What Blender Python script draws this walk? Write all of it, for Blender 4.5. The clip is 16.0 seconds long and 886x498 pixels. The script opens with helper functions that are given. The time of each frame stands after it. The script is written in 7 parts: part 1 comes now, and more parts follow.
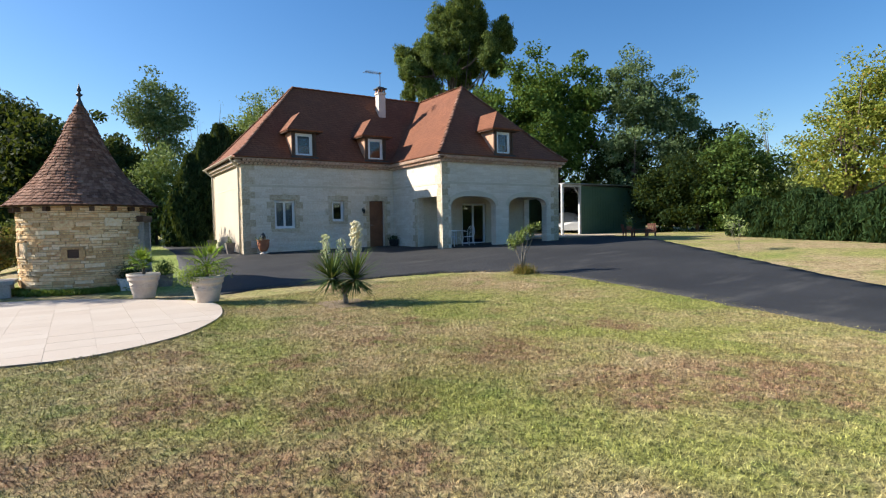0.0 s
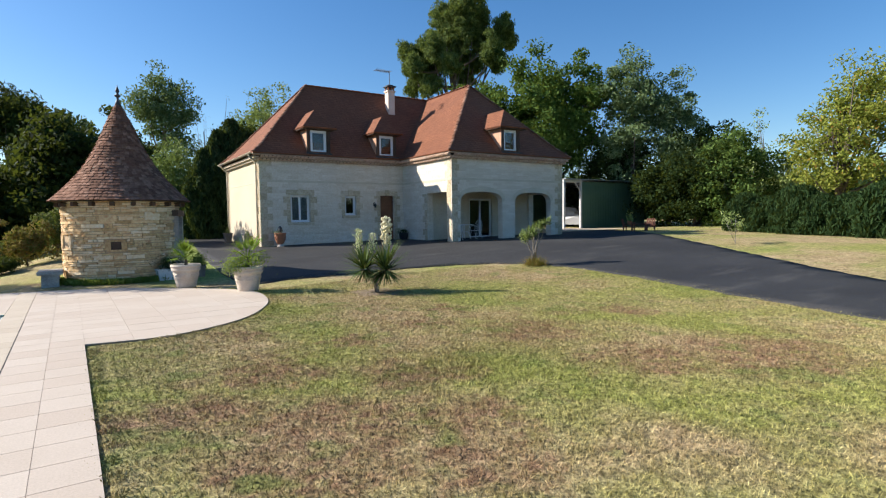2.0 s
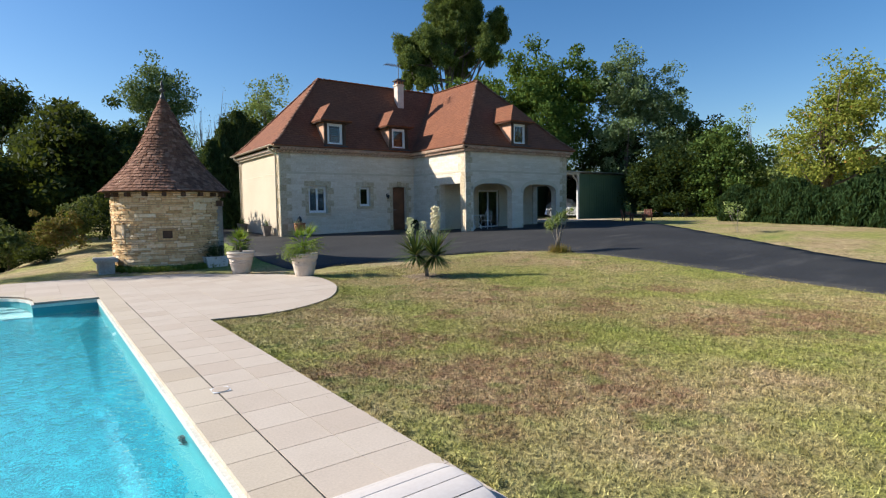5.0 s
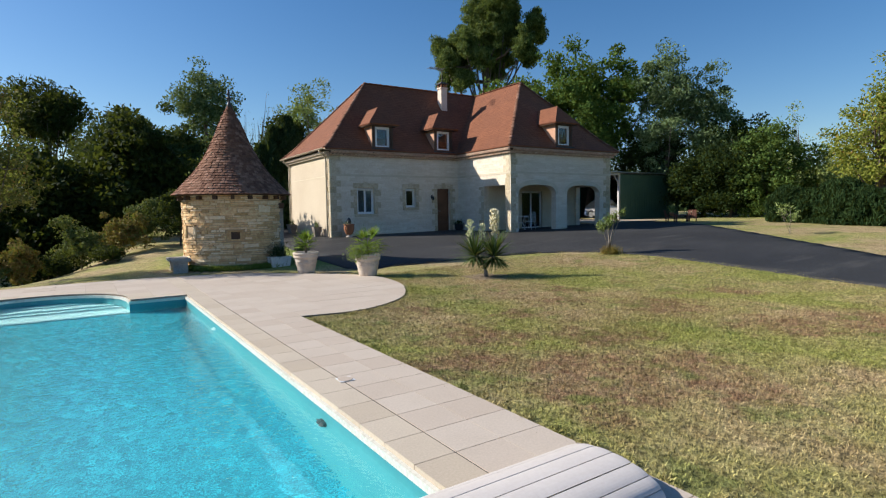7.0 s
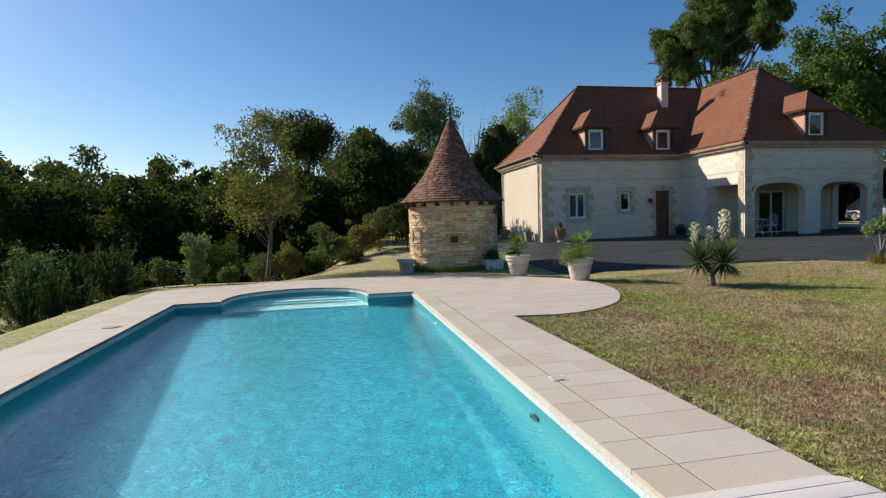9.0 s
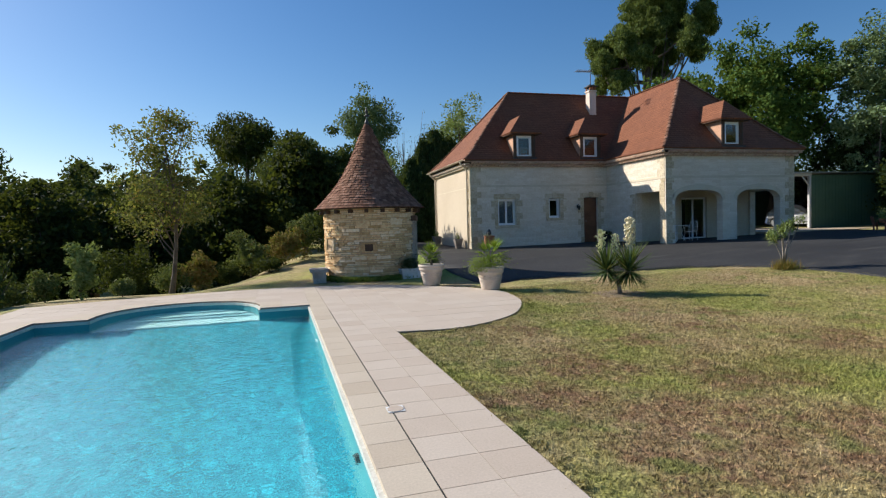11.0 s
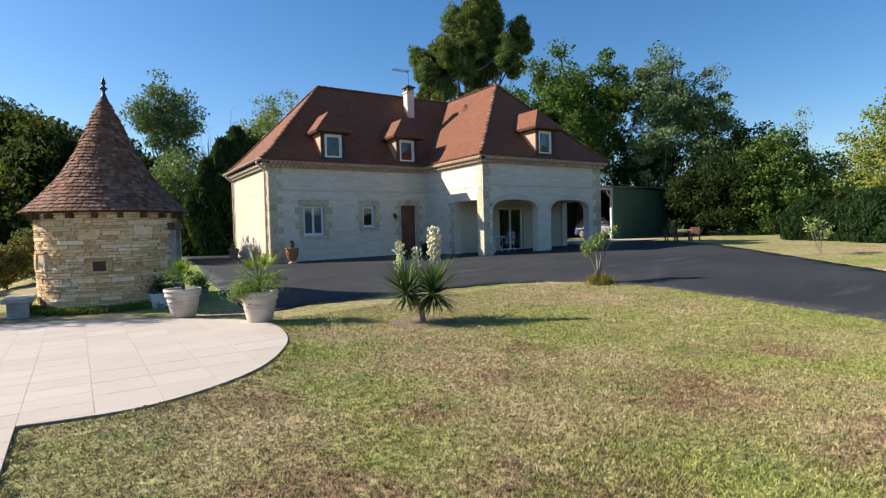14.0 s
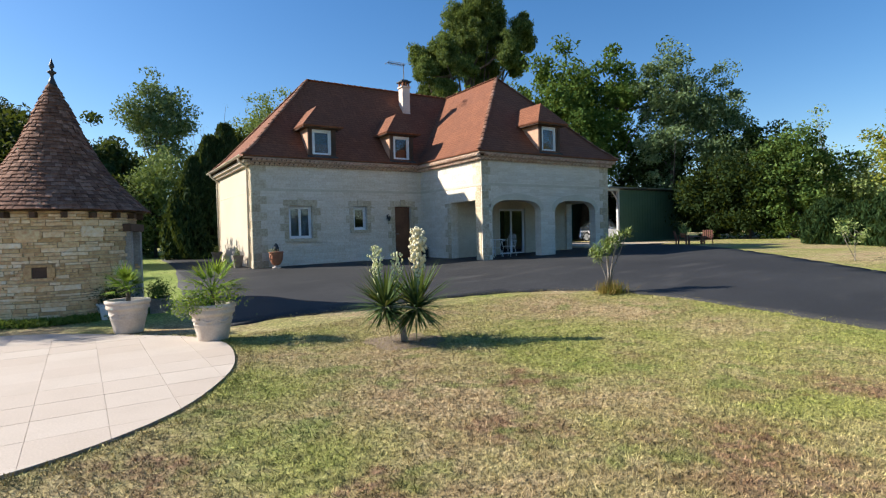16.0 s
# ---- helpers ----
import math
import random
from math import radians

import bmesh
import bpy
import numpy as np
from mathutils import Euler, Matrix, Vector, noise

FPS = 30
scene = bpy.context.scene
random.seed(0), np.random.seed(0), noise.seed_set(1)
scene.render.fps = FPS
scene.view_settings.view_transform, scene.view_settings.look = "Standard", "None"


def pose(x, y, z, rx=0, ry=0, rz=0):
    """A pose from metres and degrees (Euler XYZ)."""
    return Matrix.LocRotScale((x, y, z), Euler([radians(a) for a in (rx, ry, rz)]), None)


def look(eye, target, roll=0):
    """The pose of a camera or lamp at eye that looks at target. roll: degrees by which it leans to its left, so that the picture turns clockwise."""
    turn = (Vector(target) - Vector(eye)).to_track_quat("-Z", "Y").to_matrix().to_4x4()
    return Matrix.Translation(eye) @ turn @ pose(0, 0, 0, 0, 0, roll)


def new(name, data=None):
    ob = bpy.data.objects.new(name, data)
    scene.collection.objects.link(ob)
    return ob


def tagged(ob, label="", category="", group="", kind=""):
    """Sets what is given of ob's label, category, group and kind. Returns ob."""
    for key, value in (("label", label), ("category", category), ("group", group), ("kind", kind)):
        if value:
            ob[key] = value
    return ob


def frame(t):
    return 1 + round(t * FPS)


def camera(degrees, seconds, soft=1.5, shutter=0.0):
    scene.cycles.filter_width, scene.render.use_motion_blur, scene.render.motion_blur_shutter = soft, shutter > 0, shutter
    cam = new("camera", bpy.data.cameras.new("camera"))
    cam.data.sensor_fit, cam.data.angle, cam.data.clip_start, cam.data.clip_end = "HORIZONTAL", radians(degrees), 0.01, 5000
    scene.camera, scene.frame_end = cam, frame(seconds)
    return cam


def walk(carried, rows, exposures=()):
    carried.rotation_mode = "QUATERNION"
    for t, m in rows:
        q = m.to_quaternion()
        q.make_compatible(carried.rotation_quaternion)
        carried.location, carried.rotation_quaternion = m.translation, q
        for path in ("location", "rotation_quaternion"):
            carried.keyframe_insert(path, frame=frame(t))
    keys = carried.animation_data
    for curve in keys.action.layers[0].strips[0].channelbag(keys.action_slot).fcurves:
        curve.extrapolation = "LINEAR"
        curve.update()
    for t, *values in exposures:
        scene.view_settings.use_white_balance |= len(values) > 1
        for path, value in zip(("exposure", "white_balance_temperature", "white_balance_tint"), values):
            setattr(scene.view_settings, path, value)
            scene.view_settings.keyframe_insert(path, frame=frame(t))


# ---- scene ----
cam = camera(78.3, 16.0, soft=1.2)
PATH = [
    (0, (0.134, 0.083, 1.786), (1.221, 1.759, 1.697), -1.0),
    (0.5, (-0.148, -0.004, 1.773), (0.943, 1.67, 1.682), -0.9),
    (1, (-0.355, -0.183, 1.815), (0.736, 1.49, 1.717), -1.0),
    (1.5, (-0.57, -0.374, 1.843), (0.525, 1.296, 1.736), -0.8),
    (2, (-0.89, -0.405, 1.842), (0.21, 1.262, 1.728), -0.8),
    (2.5, (-1.16, -0.445, 1.848), (-0.055, 1.218, 1.721), -0.9),
    (3, (-1.447, -0.409, 1.817), (-0.339, 1.25, 1.681), -0.9),
    (3.5, (-1.729, -0.34, 1.832), (-0.614, 1.314, 1.688), -0.9),
    (4, (-2.048, -0.384, 1.81), (-0.92, 1.261, 1.665), -0.9),
    (6.5, (-3.381, -0.264, 1.859), (-2.19, 1.337, 1.712), -0.7),
    (7, (-3.508, -0.276, 1.883), (-2.436, 1.407, 1.739), -0.9),
    (7.5, (-3.637, -0.292, 1.856), (-2.802, 1.521, 1.722), -1.2),
    (8, (-3.651, -0.355, 1.875), (-3.109, 1.566, 1.748), -1.2),
    (8.2, (-3.68, -0.349, 1.854), (-3.212, 1.592, 1.731), -1.3),
    (10.3, (-2.909, -0.298, 1.815), (-2.572, 1.671, 1.725), -1.7),
    (10.5, (-2.755, -0.233, 1.822), (-2.399, 1.733, 1.733), -1.7),
    (11, (-2.396, -0.001, 1.841), (-1.857, 1.923, 1.753), -1.7),
    (11.5, (-1.984, 0.269, 1.843), (-1.165, 2.092, 1.755), -1.6),
    (12, (-1.538, 0.593, 1.834), (-0.549, 2.329, 1.748), -1.6),
    (12.5, (-1.221, 0.967, 1.841), (-0.185, 2.676, 1.761), -1.6),
    (13, (-0.928, 1.361, 1.851), (0.133, 3.055, 1.778), -1.6),
    (13.5, (-0.68, 1.798, 1.842), (0.392, 3.485, 1.772), -1.6),
    (14, (-0.365, 2.201, 1.807), (0.723, 3.878, 1.74), -1.5),
    (14.5, (0.043, 2.582, 1.789), (1.137, 4.255, 1.724), -1.6),
    (15, (0.377, 2.933, 1.788), (1.475, 4.603, 1.723), -1.6),
    (15.5, (0.588, 3.171, 1.782), (1.686, 4.842, 1.721), -1.4),
    (16, (0.647, 3.296, 1.79), (1.727, 4.979, 1.734), -1.4),
]
walk(cam, [(t, look(eye, target, roll)) for t, eye, target, roll in PATH],
     [(0.0, 0.97), (2.0, 0.9), (4.0, 0.77), (6.5, 0.60), (8.0, 0.42), (10.5, 0.39), (11.0, 0.47), (12.0, 0.72), (13.5, 0.86), (16.0, 0.93)])

# ---- sky and sun ----
SUN_WAY = Vector((-0.785, 0.62, 0.0)).normalized()
SUN_HIGH = radians(32)
sky_world = bpy.data.worlds.new("sky")
scene.world = sky_world
sky_world.use_nodes = True
_n = sky_world.node_tree.nodes
_sky = _n.new("ShaderNodeTexSky")
_sky.sky_type = "NISHITA"
_sky.sun_disc = False
_sky.sun_elevation = SUN_HIGH
_sky.sun_rotation = math.atan2(SUN_WAY.x, SUN_WAY.y)
_sky.air_density = 1.0
_sky.dust_density = 0.5
_sky.ozone_density = 3.0
_hue = _n.new("ShaderNodeHueSaturation")
_hue.inputs["Saturation"].default_value = 1.27
_hue.inputs["Hue"].default_value = 0.503
sky_world.node_tree.links.new(_sky.outputs[0], _hue.inputs["Color"])
sky_world.node_tree.links.new(_hue.outputs[0], _n["Background"].inputs[0])
_n["Background"].inputs[1].default_value = 0.087
_sun = bpy.data.lights.new("sun", "SUN")
_sun.energy, _sun.angle, _sun.color = 5.0, radians(0.53), (1.0, 0.93, 0.83)
sun = new("sun", _sun)
sun.matrix_world = look(tuple(SUN_WAY * 40 * math.cos(SUN_HIGH) + Vector((0, 0, 40 * math.sin(SUN_HIGH)))), (0, 0, 0))

# ---- materials ----
class Nodes:
    def __init__(self, name):
        self.m = bpy.data.materials.new(name)
        self.m.use_nodes = True
        self.t = self.m.node_tree
        self.p = self.t.nodes["Principled BSDF"]
        self.out = self.t.nodes["Material Output"]

    def add(self, kind, **inputs):
        n = self.t.nodes.new("ShaderNode" + kind)
        for k, v in inputs.items():
            self.put(n.inputs[k.replace("_", " ")], v)
        return n

    def put(self, socket, v):
        if hasattr(v, "is_output"):
            self.t.links.new(v, socket)
        elif isinstance(v, (tuple, list)) and len(v) == 3 and socket.type == "RGBA":
            socket.default_value = (*v, 1)
        else:
            socket.default_value = v

    def where(self):
        return self.add("NewGeometry").outputs["Position"]

    def noise(self, scale, vector=None, detail=4.0, rough=0.55):
        n = self.add("TexNoise", Scale=scale, Detail=detail, Roughness=rough)
        self.put(n.inputs["Vector"], vector or self.where())
        return n.outputs["Fac"]

    def ramp(self, fac, *stops):
        n = self.t.nodes.new("ShaderNodeValToRGB")
        self.put(n.inputs[0], fac)
        el = n.color_ramp.elements
        while len(el) < len(stops):
            el.new(0.5)
        for e, (at, c) in zip(el, stops):
            e.position, e.color = at, (*c, 1) if isinstance(c, tuple) else (c, c, c, 1)
        return n.outputs[0]

    def mix(self, fac, a, b, how="MIX"):
        n = self.t.nodes.new("ShaderNodeMix")
        n.data_type, n.blend_type = "RGBA", how
        self.put(n.inputs[0], fac)
        self.put(n.inputs[6], a)
        self.put(n.inputs[7], b)
        return n.outputs[2]

    def math(self, op, a, b=0.0):
        n = self.t.nodes.new("ShaderNodeMath")
        n.operation = op
        self.put(n.inputs[0], a)
        self.put(n.inputs[1], b)
        return n.outputs[0]

    def bump(self, height, strength=0.3, distance=0.01):
        n = self.add("Bump", Strength=strength, Distance=distance, Height=height)
        self.put(self.p.inputs["Normal"], n.outputs[0])
        return n.outputs[0]

    def end(self, color, rough=0.7, **more):
        self.put(self.p.inputs["Base Color"], color)
        self.put(self.p.inputs["Roughness"], rough)
        for k, v in more.items():
            self.put(self.p.inputs[k.replace("_", " ")], v)
        return self.m


def plain(name, c1, c2, rough=0.7, big=0.8, fine=40.0, bump=0.2, depth=0.004, metal=0.0, vary=0.0, fine_mix=0.35):
    """Two colours in large patches, fine grain over them, small relief; vary: spread from object to object."""
    k = Nodes(name)
    f = k.ramp(k.noise(big), (0.35, 0.0), (0.65, 1.0))
    c = k.mix(f, c1, c2)
    g = k.noise(fine)
    c = k.mix(fine_mix, c, k.ramp(g, (0.3, 0.25), (0.7, 0.85)), "OVERLAY")
    if vary:
        r = k.add("ObjectInfo").outputs["Random"]
        c = k.mix(vary, c, k.ramp(r, (0.0, 0.15), (1.0, 0.9)), "OVERLAY")
    k.bump(g, bump, depth)
    return k.end(c, rough, Metallic=metal)


def leafy(name, dark, mid, light, odd=None, odd_share=0.06, gloss=0.6, through_light=0.18):
    k = Nodes(name)
    r = k.add("NewGeometry").outputs["Random Per Island"]
    stops = [(0.0, dark), (0.5, mid), (1.0 if odd is None else 1.0 - odd_share - 0.02, light)]
    if odd:
        stops.append((1.0 - odd_share, odd))
    c = k.ramp(r, *stops)
    c = k.mix(k.ramp(k.noise(0.7, detail=3), (0.35, 0.0), (0.65, 0.45)), c, k.mix(0.5, c, light))
    k.end(c, max(gloss, 0.75), Specular_IOR_Level=0.1)
    tr = k.add("BsdfTranslucent", Color=k.mix(0.5, c, (0.35, 0.42, 0.05)))
    mx = k.add("MixShader", Fac=through_light)
    k.put(mx.inputs[1], k.p.outputs[0])
    k.put(mx.inputs[2], tr.outputs[0])
    k.put(k.out.inputs[0], mx.outputs[0])
    return k.m


def wall_uv(k, sx, sz):
    """Running length along an upright face and height, as a texture's x and y."""
    s = k.add("SeparateXYZ", Vector=k.where())
    u = k.math("ADD", s.outputs[0], s.outputs[1])
    return k.add("CombineXYZ", X=k.math("MULTIPLY", u, sx), Y=k.math("MULTIPLY", s.outputs[2], sz)).outputs[0]


def mat_lawn(name, blades=False):
    k = Nodes(name)
    dry = k.ramp(k.noise(0.42, detail=5, rough=0.62), (0.40, 0.0), (0.60, 1.0))
    tufts = k.ramp(k.noise(5.5, detail=5, rough=0.6), (0.32, 0.0), (0.68, 1.0))
    green = k.mix(tufts, (0.20, 0.213, 0.05), (0.32, 0.312, 0.10))
    straw = k.mix(tufts, (0.30, 0.215, 0.11), (0.43, 0.34, 0.19))
    c = k.mix(dry, green, straw)
    bare = k.ramp(k.noise(0.9, detail=6, rough=0.6), (0.56, 0.0), (0.68, 0.6))
    c = k.mix(bare, c, (0.265, 0.18, 0.10))
    # worn patches of dry brown turf with ragged edges
    warp = k.add("TexNoise", Scale=1.6, Detail=6.0, Roughness=0.65)
    k.put(warp.inputs["Vector"], k.where())
    shift = k.add("VectorMath")
    shift.operation = "SCALE"
    shift.inputs["Scale"].default_value = 2.2
    k.put(shift.inputs[0], warp.outputs["Color"])
    moved = k.add("VectorMath")
    k.put(moved.inputs[0], k.where())
    k.put(moved.inputs[1], shift.outputs[0])
    worn = None
    for x, y, r in ((-0.25, 4.4, 0.8), (0.15, 2.9, 0.85), (1.3, 2.3, 0.6), (0.75, 3.6, 0.9), (0.6, 5.4, 0.75), (0.9, 7.5, 0.55), (2.0, 6.3, 0.5), (3.4, 6.6, 0.65), (4.3, 5.2, 1.0), (5.5, 2.7, 1.3), (1.9, 4.4, 0.7), (1.7, 3.1, 0.6), (6.6, 5.6, 0.7), (4.2, 3.4, 0.7), (4.5, 7.6, 0.5)):
        d = k.add("VectorMath")
        d.operation = "DISTANCE"
        k.put(d.inputs[0], moved.outputs[0])
        d.inputs[1].default_value = (x + 1.1, y + 1.1, 0.24 + 1.1)
        spot = k.ramp(k.math("DIVIDE", d.outputs["Value"], r), (0.45, 1.0), (1.0, 0.0))
        worn = spot if worn is None else k.math("MAXIMUM", worn, spot)
    worn = k.math("MULTIPLY", worn, k.ramp(k.noise(7.0, detail=6, rough=0.7), (0.34, 0.2), (0.58, 1.0)))
    c = k.mix(worn, c, k.mix(tufts, (0.185, 0.108, 0.058), (0.315, 0.205, 0.12)))
    lush = k.ramp(k.noise(1.7, detail=3), (0.56, 0.0), (0.68, 0.6))
    c = k.mix(lush, c, (0.15, 0.205, 0.04))
    at = k.add("SeparateXYZ", Vector=k.where())
    fresh = k.math("MULTIPLY", k.ramp(k.math("MULTIPLY", at.outputs[1], 0.05), (0.68, 0.0), (0.78, 0.8)), k.ramp(k.math("MULTIPLY", at.outputs[0], 0.05), (0.0, 0.0), (0.03, 1.0), (0.14, 1.0), (0.2, 0.0)))
    c = k.mix(fresh, c, k.mix(tufts, (0.16, 0.235, 0.04), (0.25, 0.32, 0.07)))
    clump = k.noise(20, detail=4, rough=0.65)
    c = k.mix(0.7, c, k.ramp(clump, (0.36, 0.15), (0.60, 0.86)), "OVERLAY")
    if blades:
        r = k.add("NewGeometry").outputs["Random Per Island"]
        c = k.mix(0.6, c, k.ramp(r, (0.0, 0.22), (0.5, 0.48), (1.0, 0.8)), "OVERLAY")
    else:
        g = k.noise(55, detail=6, rough=0.7)
        c = k.mix(0.65, c, k.ramp(g, (0.3, 0.12), (0.7, 0.75)), "OVERLAY")
        k.bump(k.math("ADD", g, k.noise(14, detail=4)), 0.75, 0.025)
    return k.end(c, 0.85, Specular_IOR_Level=0.2)


def mat_asphalt():
    k = Nodes("asphalt")
    c = k.mix(k.ramp(k.noise(0.35, detail=5), (0.35, 0.0), (0.65, 1.0)), (0.030, 0.030, 0.031), (0.044, 0.044, 0.045))
    g = k.noise(160, detail=2, rough=0.8)
    c = k.mix(0.5, c, k.ramp(g, (0.25, 0.1), (0.75, 0.8)), "OVERLAY")
    # pale wind-blown streaks of dust along the drive
    st = k.add("Mapping", Vector=k.where(), Scale=(0.35, 1.3, 1.0), Rotation=(0, 0, radians(-35)))
    dust = k.ramp(k.noise(1.1, st.outputs[0], detail=7, rough=0.66), (0.55, 0.0), (0.72, 0.45))
    c = k.mix(dust, c, (0.11, 0.106, 0.10))
    k.bump(g, 0.6, 0.006)
    return k.end(c, 0.7, Specular_IOR_Level=0.25)


def mat_ashlar():
    """Small split-face limestone blocks in thin courses."""
    k = Nodes("pale_limestone_blocks")
    uv = wall_uv(k, 1.0, 1.0)
    b = k.add("TexBrick", Vector=uv, Scale=1.0, Mortar_Size=0.007, Mortar_Smooth=0.6, Bias=0.0, Brick_Width=0.44, Row_Height=0.12,
              Color1=(0.69, 0.61, 0.495), Color2=(0.79, 0.715, 0.605), Mortar=(0.67, 0.59, 0.47))
    b.offset = 0.37
    c = k.mix(k.ramp(k.noise(0.9, detail=5), (0.35, 0.0), (0.7, 0.30)), b.outputs[0], (0.62, 0.525, 0.37))
    chip = k.noise(18, detail=6, rough=0.65)
    c = k.mix(0.45, c, k.ramp(chip, (0.3, 0.2), (0.7, 0.8)), "OVERLAY")
    h = k.math("SUBTRACT", chip, b.outputs[1])
    k.bump(h, 0.6, 0.014)
    return k.end(c, 0.9, Specular_IOR_Level=0.2)


def mat_roof(name, c1, c2, c3, width, row):
    k = Nodes(name)
    uv = wall_uv(k, 1.0, 1.0)
    b = k.add("TexBrick", Vector=uv, Scale=1.0, Mortar_Size=0.007, Mortar_Smooth=0.3, Brick_Width=width, Row_Height=row,
              Color1=c1, Color2=c2, Mortar=tuple(v * 0.45 for v in c1))
    c = k.mix(k.ramp(k.noise(1.3, detail=5), (0.4, 0.0), (0.7, 0.5)), b.outputs[0], c3)
    f = k.noise(30, detail=5)
    c = k.mix(0.4, c, k.ramp(f, (0.3, 0.2), (0.7, 0.8)), "OVERLAY")
    s = k.add("SeparateXYZ", Vector=uv)
    lap = k.math("FRACT", k.math("DIVIDE", s.outputs[1], row))
    k.bump(k.math("SUBTRACT", k.math("MULTIPLY", f, 0.5), k.math("ADD", lap, b.outputs[1])), 0.35, 0.012)
    return k.end(c, 0.85, Specular_IOR_Level=0.25)


def mat_stone_piece(name, a, b, c3, rough=0.92):
    k = Nodes(name)
    r = k.add("ObjectInfo").outputs["Random"]
    i = k.add("NewGeometry").outputs["Random Per Island"]
    v = k.math("FRACT", k.math("ADD", r, i))
    c = k.ramp(v, (0.0, a), (0.55, b), (1.0, c3))
    g = k.noise(14, detail=6, rough=0.65)
    c = k.mix(0.55, c, k.ramp(g, (0.3, 0.18), (0.7, 0.8)), "OVERLAY")
    c = k.mix(k.ramp(k.noise(2.2), (0.5, 0.0), (0.72, 0.2)), c, (0.13, 0.105, 0.075))
    k.bump(g, 0.8, 0.02)
    return k.end(c, rough, Specular_IOR_Level=0.2)


def mat_paving(name, a, b):
    k = Nodes(name)
    r = k.add("ObjectInfo").outputs["Random"]
    c = k.mix(r, a, b)
    c = k.mix(k.ramp(k.noise(2.3, detail=5), (0.45, 0.0), (0.75, 0.35)), c, (0.40, 0.335, 0.27))
    g = k.noise(60, detail=5, rough=0.65)
    c = k.mix(0.22, c, k.ramp(g, (0.3, 0.3), (0.7, 0.75)), "OVERLAY")
    k.bump(k.math("ADD", g, k.noise(7, detail=4)), 0.35, 0.004)
    return k.end(c, 0.78, Specular_IOR_Level=0.3)


def mat_water():
    k = Nodes("pool_water")
    m = k.add("Mapping", Vector=k.where(), Scale=(1.0, 1.0, 0.0))
    n1 = k.noise(8.5, m.outputs[0], detail=3, rough=0.5)
    n2 = k.noise(17.0, m.outputs[0], detail=2, rough=0.5)
    k.bump(k.math("ADD", n1, k.math("MULTIPLY", n2, 0.35)), 0.34, 0.03)
    k.end((0.80, 0.97, 1.0), 0.02, IOR=1.33)
    k.put(k.p.inputs["Transmission Weight"], 1.0)
    return k.m


def mat_glass(name, tint, rough=0.02):
    k = Nodes(name)
    k.end(tint, rough, IOR=1.45, Metallic=0.0)
    k.put(k.p.inputs["Transmission Weight"], 1.0)
    return k.m


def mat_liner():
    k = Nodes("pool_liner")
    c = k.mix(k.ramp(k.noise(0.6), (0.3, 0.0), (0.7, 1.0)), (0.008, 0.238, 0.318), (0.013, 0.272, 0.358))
    # overlay noise paints the water's rippling light into the liner colour
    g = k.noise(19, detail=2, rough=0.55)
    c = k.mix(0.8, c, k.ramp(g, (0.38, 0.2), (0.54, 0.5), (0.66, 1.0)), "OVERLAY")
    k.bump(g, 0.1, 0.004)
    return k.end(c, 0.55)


LAWN = mat_lawn("dry_lawn")
BLADES = mat_lawn("lawn_blades", True)
ASPHALT = mat_asphalt()
ASHLAR = mat_ashlar()
ROOF = mat_roof("brown_clay_roof_tiles", (0.19, 0.071, 0.036), (0.24, 0.093, 0.047), (0.145, 0.059, 0.034), 0.17, 0.098)
QUOIN = mat_stone_piece("ochre_limestone", (0.49, 0.40, 0.265), (0.57, 0.48, 0.335), (0.64, 0.555, 0.41))
DRESSED = plain("dressed_limestone", (0.57, 0.495, 0.37), (0.64, 0.57, 0.44), 0.88, 1.5, 30, 0.35, 0.006)
RENDERED = plain("cream_render", (0.52, 0.435, 0.325), (0.565, 0.48, 0.365), 0.9, 0.7, 45, 0.35, 0.004, fine_mix=0.2)
CORNICE = mat_stone_piece("pinkish_clay_cornice", (0.62, 0.43, 0.31), (0.70, 0.52, 0.39), (0.76, 0.60, 0.47))
CORNICE_BED = plain("pale_mortar", (0.62, 0.50, 0.39), (0.70, 0.58, 0.47), 0.9, 2.0, 40)
CORNICE_MORTAR = plain("brownish_mortar", (0.42, 0.28, 0.20), (0.52, 0.37, 0.28), 0.9, 2.0, 40)
CHIMNEY_PLASTER = plain("pinkish_plaster", (0.60, 0.47, 0.39), (0.68, 0.56, 0.48), 0.9, 1.2, 40, 0.25)
RUBBLE = mat_stone_piece("ochre_rubble_stone", (0.55, 0.35, 0.165), (0.77, 0.55, 0.305), (0.88, 0.72, 0.50))
RUBBLE_MORTAR = plain("sandy_mortar", (0.40, 0.28, 0.165), (0.50, 0.37, 0.23), 0.95, 3, 45, 0.5, 0.008)
CLAY = mat_stone_piece("weathered_clay_tiles", (0.15, 0.073, 0.048), (0.22, 0.11, 0.07), (0.32, 0.18, 0.125))
OAK = plain("dark_oak", (0.055, 0.03, 0.018), (0.09, 0.05, 0.03), 0.75, 2, 30)
LEAD = plain("dark_lead", (0.03, 0.032, 0.036), (0.06, 0.062, 0.066), 0.5, 3, 40, metal=0.4)
PAVE = mat_paving("cream_paving_stone", (0.455, 0.38, 0.312), (0.505, 0.437, 0.368))
COPING = mat_paving("sandy_coping_stone", (0.45, 0.38, 0.295), (0.505, 0.437, 0.35))
JOINT = plain("paving_joint", (0.31, 0.255, 0.205), (0.38, 0.32, 0.26), 0.95, 3, 50)
DARK_JOINT = plain("dark_rubber_joint", (0.03, 0.028, 0.026), (0.05, 0.046, 0.042), 0.8, 3, 50)
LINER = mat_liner()
